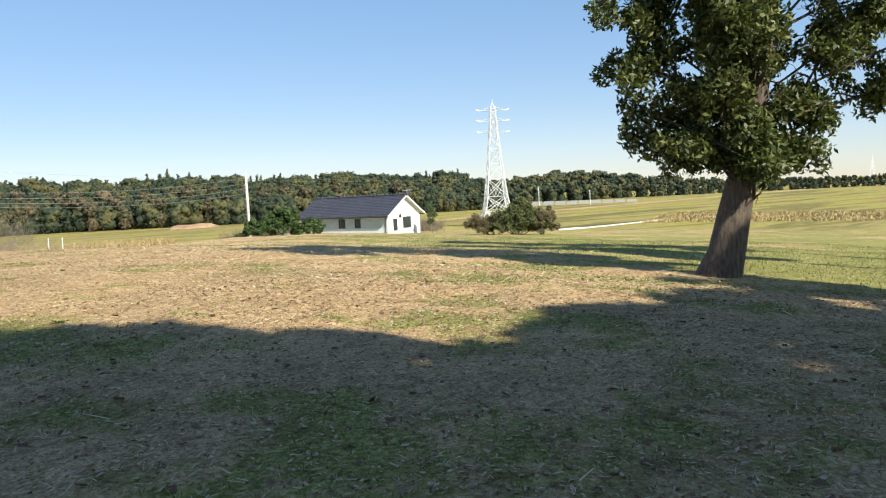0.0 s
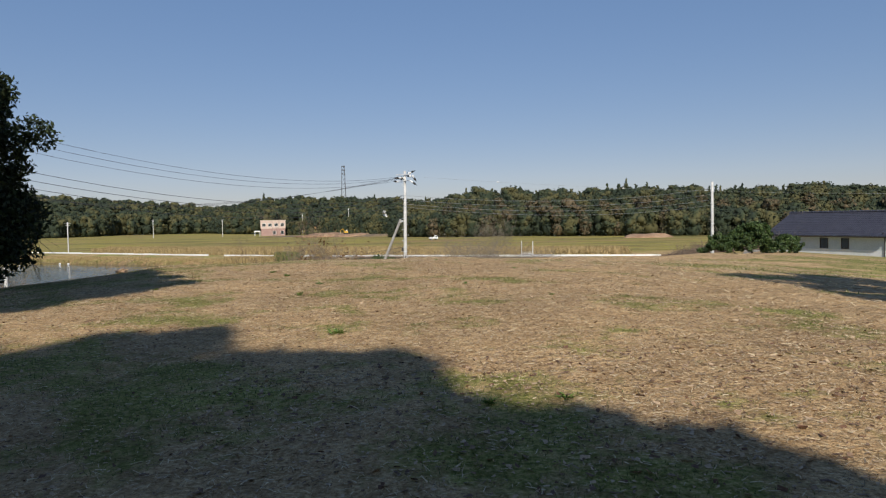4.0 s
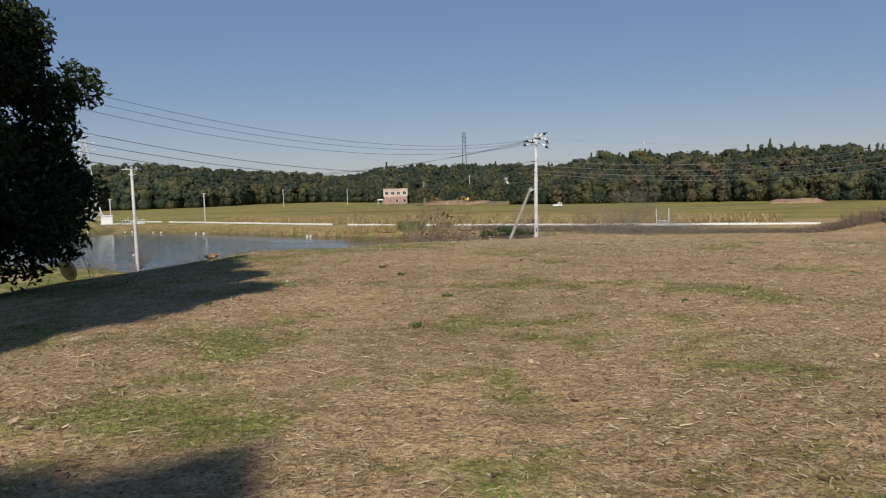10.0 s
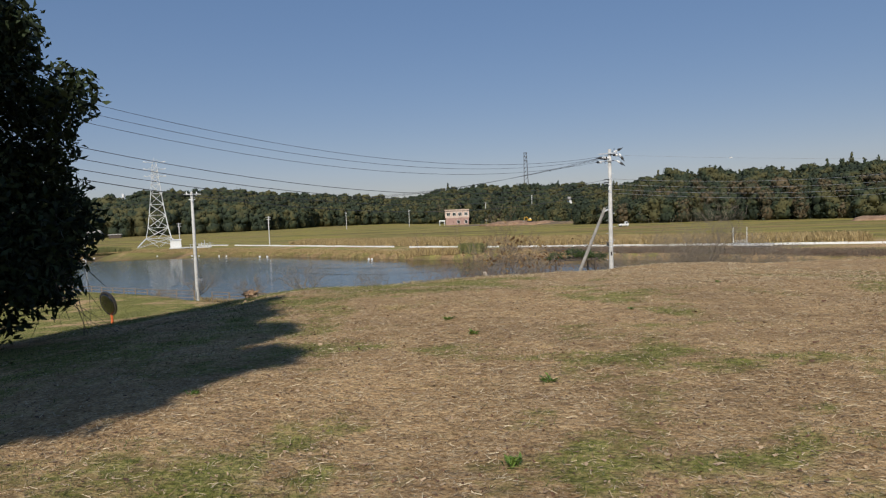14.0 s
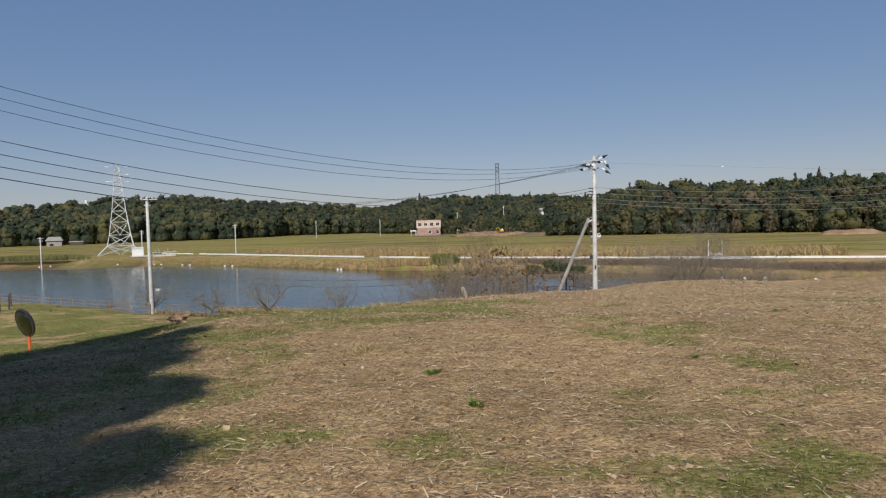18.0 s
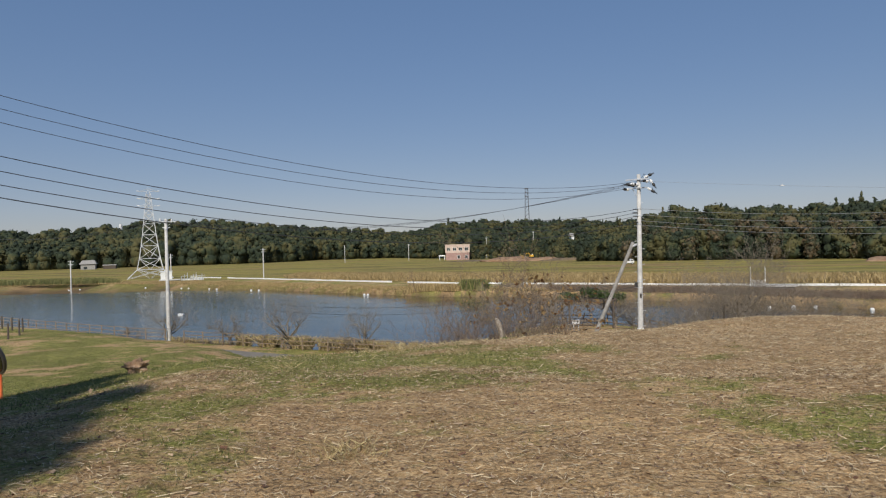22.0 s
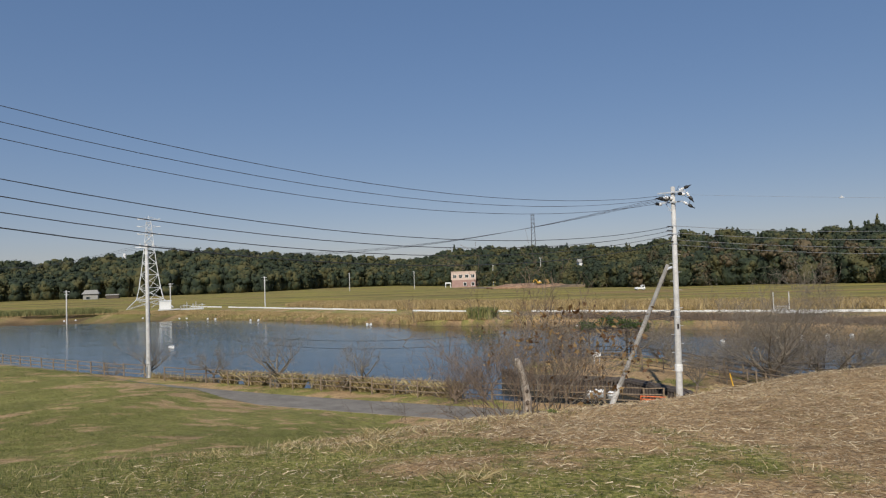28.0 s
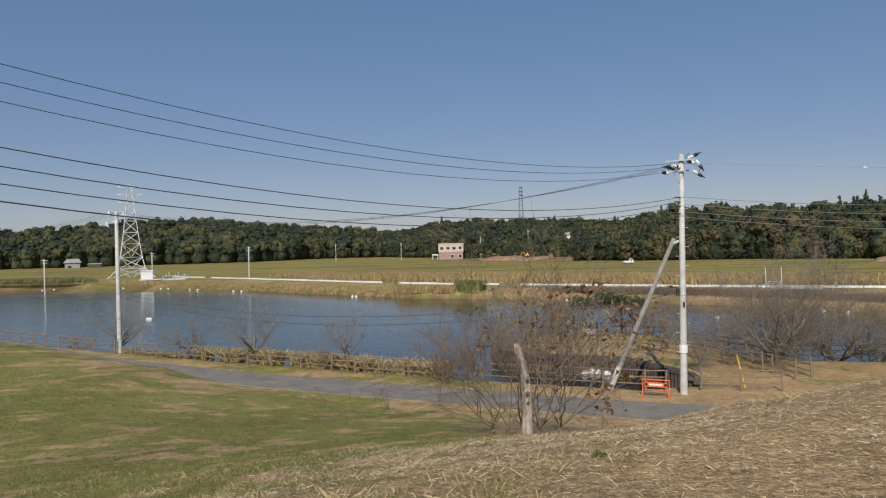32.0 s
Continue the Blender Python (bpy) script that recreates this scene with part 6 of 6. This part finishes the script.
for x in (6.8, 11.2):
    w = part("window", Mesh().box(x, 0.03, 0.8, x + 1.8, 0.096, 2.8), WHITE, pb, "white framed window")
    part("pane", Mesh().box(x + 0.15, -0.01, 0.95, x + 1.65, 0.026, 2.65), GLASS, w)
part("porch", Mesh().box(-3.6, 0.5, 2.4, -0.2, 5, 3.0), WHITE, pb)
for x in (-3.4, -0.6):
    part("porch_post", Mesh().box(x, 0.6, -1.5, x + 0.3, 0.9, 2.396), WHITE, pb)

ps = thing("pump_house", at_ground(-97.2, 211), "small white pump house on posts at the pond edge", "pump house", rz=25)
part("cabin", Mesh().box(0, 0, 0.5, 3.0, 2.4, 2.7), WHITE, ps)
part("roof", Mesh().box(-0.2, -0.2, 2.7, 3.2, 2.6, 2.9, None, 0.05), STEEL, ps)
part("platform", Mesh().box(-0.4, -0.6, 0.2, 5.2, 2.6, 0.496), CONCRETE, ps)
for x in (0, 2.4, 4.8):
    part("pile", Mesh().box(x, 0, -2.0, x + 0.3, 0.3, 0.196), GREYCONC, ps)
for k in range(8):
    part("pipe", Mesh().rod((5.5 + 0.8 * k, 1.0 + 0.2 * (k % 3), -0.2), (5.5 + 0.8 * k, 1.0 + 0.2 * (k % 3), 1.2 + 0.5 * (k % 3)), 0.10, sides=6), STEEL, ps)
part("handrail", Mesh().tube([(5.3, 0.6, 1.2), (12, 0.8, 1.3)], [0.06, 0.06], 6), STEEL, ps)
part("sheet_pile", Mesh().box(5.4, 1.5, -0.3, 11.5, 2.2, 0.5), WHITE, ps)

gf = thing("pipe_frame", at_ground(41.1, 140.2), "two tall white posts joined by low rails", "frame", rz=-18)
for x in (-1.1, 1.1):
    part("post", Mesh().rod((x, 0, -0.3), (x, 0, 2.75), 0.07, sides=8), WHITE, gf)
for z in (0.25, 0.55):
    part("rail", Mesh().rod((-1.1, 0, z), (1.1, 0, z), 0.05, sides=6), WHITE, gf)
part("footing", Mesh().box(-1.5, -0.5, -0.8, 1.6, 0.6, 0.1), GREYCONC, gf)

cul = thing("culvert", at_ground(36.5, 121), "dark concrete culvert headwall on the bank", "culvert", rz=-25)
part("headwall", Mesh().box(-2.6, -0.3, -0.8, 2.6, 0.3, 0.75, None, 0.04), GREYCONC, cul)
part("deck", Mesh().box(-2.9, -0.6, 0.752, 2.9, 2.5, 0.95), CONCRETE, cul)
# no hole is cut; this black slab stands for the shade inside
part("opening", Mesh().box(-1.6, -0.42, -0.6, 1.6, -0.304, 0.45), BLACK, cul, "black slab for the shade inside the culvert mouth")


def truck(at, rz):
    t = thing("kei_truck", at, "small white truck parked by the field", "truck", rz=rz)
    b = Mesh()
    b.box(-1.6, -0.7, 0.45, 0.55, 0.7, 0.62)
    part("bed_floor", b, WHITE, t)
    for x0, y0, x1, y1 in ((-1.6, -0.7, 0.5, -0.66), (-1.6, 0.66, 0.5, 0.7), (-1.6, -0.66, -1.56, 0.66)):
        part("bed_side", Mesh().box(x0, y0, 0.624, x1, y1, 1.0), WHITE, t)
    c = Mesh()
    c.v = [(0.55, -0.7, 0.4), (1.65, -0.7, 0.4), (1.7, -0.7, 0.95), (1.25, -0.66, 1.75), (0.55, -0.66, 1.75), (0.55, 0.7, 0.4), (1.65, 0.7, 0.4), (1.7, 0.7, 0.95), (1.25, 0.66, 1.75), (0.55, 0.66, 1.75)]
    c.f = [(0, 1, 2, 3, 4), (9, 8, 7, 6, 5), (0, 5, 6, 1), (1, 6, 7, 2), (2, 7, 8, 3), (3, 8, 9, 4), (4, 9, 5, 0)]
    part("cab", c, WHITE, t)
    part("windscreen", Mesh().box(0, -0.55, 0, 0.03, 0.55, 0.72, pose(1.70, 0, 1.0, 0, -29, 0)), GLASS, t)
    part("side_window", Mesh().box(0.7, -0.74, 1.05, 1.3, -0.70, 1.55), GLASS, t)
    for x in (-1.0, 1.15):
        for y in (-0.66, 0.66):
            w = part("wheel", Mesh().lathe([(0.15, -0.08), (0.27, -0.08), (0.28, 0), (0.27, 0.08), (0.15, 0.08)], 14, pose(x, y, 0.28, 90, 0, 0)), BLACK, t)
            part("rim", Mesh().lathe([(0.13, -0.085), (0.14, 0), (0.13, 0.085)], 10, pose(x, y, 0.28, 90, 0, 0)), STEEL, w)
    part("headlight", Mesh().box(1.68, -0.6, 0.7, 1.73, -0.35, 0.85), PORCELAIN, t)
    part("headlight", Mesh().box(1.68, 0.35, 0.7, 1.73, 0.6, 0.85), PORCELAIN, t)
    return t


truck(at_ground(41.4, 262), 8)
ex = thing("excavator", (12.4, 355, 1.35), "yellow excavator on a heap of bare soil", "excavator", rz=20)
part("body", Mesh().box(-1.3, -1.1, 0.9, 1.4, 1.1, 2.2, None, 0.15), YELLOW, ex)
part("cab", Mesh().box(0.2, 0.1, 2.2, 1.3, 1.0, 3.1, None, 0.1), WHITE, ex)
for y in (-1.2, 0.7):
    part("track", Mesh().box(-1.7, y, 0.0, 1.8, y + 0.5, 0.85, None, 0.15), BLACK, ex)
part("boom", Mesh().tube([(-1.0, -0.3, 1.8), (-2.6, -0.3, 3.9), (-4.4, -0.3, 3.4)], [0.25, 0.25, 0.18], 6), YELLOW, ex)
part("arm", Mesh().tube([(-4.4, -0.3, 3.4), (-4.9, -0.3, 1.2)], [0.18, 0.13], 6), YELLOW, ex)
part("bucket", Mesh().box(-5.4, -0.8, 0.3, -4.5, 0.2, 1.2, None, 0.2), GREYCONC, ex)
ex.scale = (0.62, 0.62, 0.62)
for k, (x, y, rx, ry, rz_) in enumerate(((2, 356, 14, 7, 2.2), (16, 350, 12, 6, 1.7), (30, 345, 15, 6, 1.4), (-14, 372, 16, 8, 0.9))):
    hm = Mesh().blob((0, 0, 0), (rx, ry, rz_), 9 + k, 0.35, 26, 10)
    hm.smooth = True
    solid("soil_heap", hm, SOIL if k < 2 else MUD, "heap of bare orange-brown soil", "soil heap", at=(x, y, -0.2), group="soil heaps")
hm = Mesh().blob((0, 0, 0), (9, 5, 1.7), 19, 0.3, 26, 10)
hm.smooth = True
solid("soil_heap", hm, SOIL, "heap of bare orange-brown soil", "soil heap", at=(112, 232, -0.3), group="soil heaps")

hh = thing("hill_house", (43.0, 452, 9.0), "small white house among the trees of the ridge", "house", rz=10)
part("wall", Mesh().box(-3.2, -2.5, -4, 3.2, 2.5, 3.2), STUCCO, hh)
hr = Mesh()
hr.v = [(-3.8, -3.1, 3.2), (3.8, -3.1, 3.2), (3.8, 3.1, 3.2), (-3.8, 3.1, 3.2), (-3.8, 0, 5.0), (3.8, 0, 5.0)]
hr.f = [(0, 1, 5, 4), (2, 3, 4, 5), (1, 2, 5), (3, 0, 4), (3, 2, 1, 0)]
part("roof", hr, GREYCONC, hh, "grey roof")
part("window", Mesh().box(-1.6, -2.6, 0.6, 0.2, -2.504, 2.0), GLASS, hh)

# white spots on the pond, built as plain rounded lumps and one box
fl = Mesh()
fl.smooth = True
fl.blob((0, 0, 0.08), (0.24, 0.24, 0.22), 1, 0.05, 12, 8)
fm = fl.data("float", WHITE)
for x, y in ((-78.5, 184.6), (-76.5, 184.2), (-69.3, 179.5), (-66.8, 177.9), (-55.5, 169.6), (-53.5, 168.8), (-25.7, 146.3), (-109.5, 188), (-108.5, 191), (-91, 191), (-25.0, 145.9), (8.6, 129.0), (21.4, 103.4), (30.7, 106.8), (33.5, 106.9), (35.8, 106.4), (40.0, 102.3), (32.8, 90.2), (30.1, 86.1), (4.2, 73.2), (4.7, 73.7), (5.0, 73.5), (5.5, 72.8)):
    solid("pond_spot", fm, None, "small white rounded object on the pond", "float", at=(x, y, WATER_Z), group="floats on the pond")
raft = thing("pond_box", (-44.5, 113.5, WATER_Z), "white box on the pond", "float")
part("box", Mesh().box(-0.42, -0.25, -0.1, 0.42, 0.25, 0.22, None, 0.06), WHITE, raft)

# a farmstead under the left wood
fb = thing("farmhouse", (-254, 428, -0.5), "far off farmhouse with a grey roof", "house", rz=25)
part("wall", Mesh().box(-5, -4, -0.5, 5, 4, 5), GREYCONC, fb)
fb.scale = (0.8, 0.8, 0.75)
rf = Mesh()
rf.v = [(-6, -5, 5), (6, -5, 5), (6, 5, 5), (-6, 5, 5), (-4.2, 0, 8.2), (4.2, 0, 8.2)]
rf.f = [(0, 1, 5, 4), (1, 2, 5), (2, 3, 4, 5), (3, 0, 4), (3, 2, 1, 0)]
part("roof", rf, GREYCONC, fb, "grey tiled roof")
part("window", Mesh().box(-3, -4.1, 1, -0.5, -4.004, 2.8), GLASS, fb)
sh = thing("shed", (-245, 436, -0.5), "far off low grey shed", "shed", rz=25)
part("wall", Mesh().box(-3.6, -3, -0.5, 3.6, 3, 2.6), DARKWOOD, sh)
part("roof", Mesh().box(-4.0, -3.4, 2.6, 4.0, 3.4, 3.1, None, 0.3), GREYCONC, sh)


# ---------------------------------------------------------------- ground cover
def litter(name, x0, x1, y0, y1, dens, length, width, mat, label, seed, lie=0.18, keep=None, lift=0.012, comb=None):
    """Loose stalks strewn over the ground in a rectangle."""
    rng = np.random.default_rng(seed)
    n = int((x1 - x0) * (y1 - y0) * dens)
    x, y = x0 + rng.random(n) * (x1 - x0), y0 + rng.random(n) * (y1 - y0)
    if keep is not None:
        k = keep(x, y, rng.random(n))
        x, y = x[k], y[k]
        n = len(x)
    z = height(x, y) + lift * (0.3 + rng.random(n))
    a = rng.random(n) * 2 * np.pi if comb is None else comb + 0.5 * rng.normal(size=n)
    l = length * (0.35 + 1.0 * rng.random(n) ** 1.7)
    t = rng.normal(size=n) * lie
    d = np.c_[np.cos(a) * np.cos(t), np.sin(a) * np.cos(t), np.abs(np.sin(t))] * (l / 2)[:, None]
    w = np.c_[-np.sin(a), np.cos(a), rng.normal(size=n) * 0.5] * (width * (0.5 + rng.random(n)))[:, None]
    p = np.c_[x, y, z]
    p[:, 2] += np.abs(d[:, 2]) * 0.9
    v = np.stack([p - d - w, p + d - w * 0.5, p + d + w * 0.5, p - d + w], 1)
    return tagged(new(name, quads(name, v.reshape(-1, 3), mat)), label, "straw", kind="stuff")


def turf(name, x0, x1, y0, y1, dens, h, w, mat, label, seed, low=0.25, lean=0.45):
    """Short grass blades where the ground is green."""
    rng = np.random.default_rng(seed)
    n = int((x1 - x0) * (y1 - y0) * dens)
    x, y = x0 + rng.random(n) * (x1 - x0), y0 + rng.random(n) * (y1 - y0)
    k = (greenness(x, y) > low + 0.6 * rng.random(n)) & (pond_distance(x, y) > 0.8)
    x, y = x[k], y[k]
    n = len(x)
    p = np.c_[x, y, height(x, y) - 0.005]
    a = rng.random(n) * 2 * np.pi
    hh = h * (0.4 + rng.random(n))
    u = np.c_[np.cos(a), np.sin(a), np.zeros(n)] * (w * (0.6 + 0.8 * rng.random(n)))[:, None]
    d = np.c_[rng.normal(size=(n, 2)) * lean, np.ones(n)] * hh[:, None]
    v = np.stack([p - u, p + u, p + d], 1)
    return tagged(new(name, quads(name, v.reshape(-1, 3), mat, 3)), label, "grass", kind="stuff")


def mostly_straw(x, y, r):
    return r > 0.75 * greenness(x, y)


litter("straw_litter", 7, 12, 3, 15, 420, 0.08, 0.0026, STRAW, "loose mown straw beside the oak", 108, keep=mostly_straw)
litter("leaf_litter", 0, 13, 2, 13, 70, 0.055, 0.013, DRYLEAF, "dry oak leaves on the shaded ground", 109, lie=0.12)
litter("straw_litter", -5, 7, 3, 30, 620, 0.065, 0.0022, STRAW, "loose mown straw strewn over the mound", 101, keep=mostly_straw)
litter("straw_litter", -4, 9, 29, 43, 760, 0.070, 0.0022, STRAW, "combed pale straw on the brow", 104, lie=0.22, keep=mostly_straw)
litter("straw_litter", -16, -5, 8, 38, 70, 0.12, 0.004, STRAW, "loose mown straw at the side of the mound", 102, keep=mostly_straw)
litter("straw_litter", 7, 22, 3, 52, 80, 0.12, 0.004, STRAW, "loose mown straw on the far side of the mound", 103, keep=mostly_straw)
litter("straw_litter", -5, 7, 3, 40, 12, 0.15, 0.0022, STRAW, "long loose straw stalks on the mound", 106, lie=0.12, keep=mostly_straw)
litter("leaf_litter", -6, 8, 3, 30, 130, 0.030, 0.0070, DRYLEAF, "dry brown leaf bits among the straw", 105, lie=0.15)
litter("leaf_litter", -6, 10, 2, 30, 6, 0.05, 0.014, DRYLEAF, "dry fallen leaves among the straw", 107, lie=0.12)
turf("short_grass", -8, 10, 2, 44, 480, 0.045, 0.0030, GRASS, "short green grass growing through the straw", 111, low=0.15)
turf("short_grass", -24, -8, 12, 56, 190, 0.055, 0.006, GRASS, "mown green turf on the slope", 112, low=0.15)
turf("short_grass", -10, 2, 42, 62, 190, 0.05, 0.006, GRASS, "mown green turf at the foot of the slope", 113, low=0.15)
turf("short_grass", -40, -16, 44, 74, 130, 0.06, 0.008, GRASS, "mown green turf beside the lane", 116, low=0.15)
turf("short_grass", 8, 40, 4, 60, 40, 0.07, 0.009, GRASS, "mown green turf beyond the straw", 114)
turf("short_grass", 0, 20, 66, 90, 60, 0.12, 0.010, GRASS, "grass on the shelter's lawn", 115, low=0.3)


def weed_plant(x, y, r, h, n, seed, mat, label, category="weed", group="weeds"):
    """A rosette of broad leaves on the ground."""
    rng = np.random.default_rng(seed)
    t = thing("weed", at_ground(x, y), label, category, group)
    m = Mesh()
    for k in range(n):
        a = rng.random() * 6.28
        l = r * (0.5 + 0.6 * rng.random())
        up = h * (0.3 + 0.9 * rng.random())
        d, s = Vector((math.cos(a), math.sin(a), 0)), Vector((-math.sin(a), math.cos(a), 0)) * l * 0.16
        b = Vector((rng.normal() * 0.3 * r, rng.normal() * 0.3 * r, 0))
        i = len(m.v)
        m.v += [tuple(b), tuple(b + d * l * 0.45 + s + Vector((0, 0, up * 0.7))), tuple(b + d * l + Vector((0, 0, up))), tuple(b + d * l * 0.45 - s + Vector((0, 0, up * 0.8)))]
        m.f.append((i, i + 1, i + 2, i + 3))
    part("leaves", m, mat, t)
    return t


for k, (x, y, r, h) in enumerate(((1.14, 14.65, 0.20, 0.15), (0.88, 21.3, 0.19, 0.14), (0.53, 19.2, 0.17, 0.13), (0.06, 23.9, 0.18, 0.12), (-0.36, 25.1, 0.18, 0.11), (4.7, 29.1, 0.12, 0.10), (3.9, 20.3, 0.12, 0.07), (6.0, 24.0, 0.12, 0.08), (2.25, 11.35, 0.13, 0.09), (2.9, 11.4, 0.15, 0.07), (4.9, 17.7, 0.11, 0.07), (0.9, 8.6, 0.1, 0.06), (-2.4, 21.0, 0.12, 0.08), (2.4, 25.6, 0.11, 0.08), (-0.2, 35.2, 0.14, 0.1))):
    weed_plant(x, y, r * 0.5, h * 0.5, 30, 200 + k, WEED, "small bright green weed among the straw")
for k, (x, y, r, h, n) in enumerate(((-1.3, 26.45, 0.34, 0.22, 110), (13.05, 15.6, 0.35, 0.35, 50), (-3.0, 30.3, 0.2, 0.22, 30), (-0.9, 31.5, 0.22, 0.25, 40), (-1.9, 33.0, 0.2, 0.3, 36), (2.6, 38.9, 0.25, 0.3, 40), (-2.2, 34.2, 0.22, 0.35, 40))):
    rng_t = np.random.default_rng(300 + k)
    gx, gy = x + rng_t.normal(size=n * 2) * r * 0.5, y + rng_t.normal(size=n * 2) * r * 0.5
    blades("dry_tuft", np.c_[gx, gy, height(gx, gy) - 0.01], h * 0.42, 0.003, 0.8, DRYGRASS, "clump of withered straw-coloured stalks", "dry grass", 310 + k)
brow = np.random.default_rng(5)
bx = -9 + 15 * brow.random(1300)
by = np.interp(bx, EDGE[:, 0], EDGE[:, 1]) + 1.5 + 2.2 * brow.normal(size=1300)
blades("brow_grass", np.c_[bx, by, height(bx, by) - 0.01], 0.10, 0.0022, 0.6, DRYGRASS, "thin dry grass stalks along the brow", "dry grass", 330)
sl = np.random.default_rng(6)
sx = -13 + 13 * sl.random(26000)
sy = np.interp(sx, EDGE[:, 0], EDGE[:, 1]) + 0.5 + 15 * sl.random(26000)
keep = (vnoise(sx, sy, 1.1, 41) > 0.50) & (vnoise(sx, sy, 0.35, 42) > 0.42)
blades("slope_grass", np.c_[sx, sy, height(sx, sy) - 0.01][keep], 0.085, 0.0035, 0.7, DRYGRASS, "tufts of pale dry grass on the mown slope", "dry grass", 331)
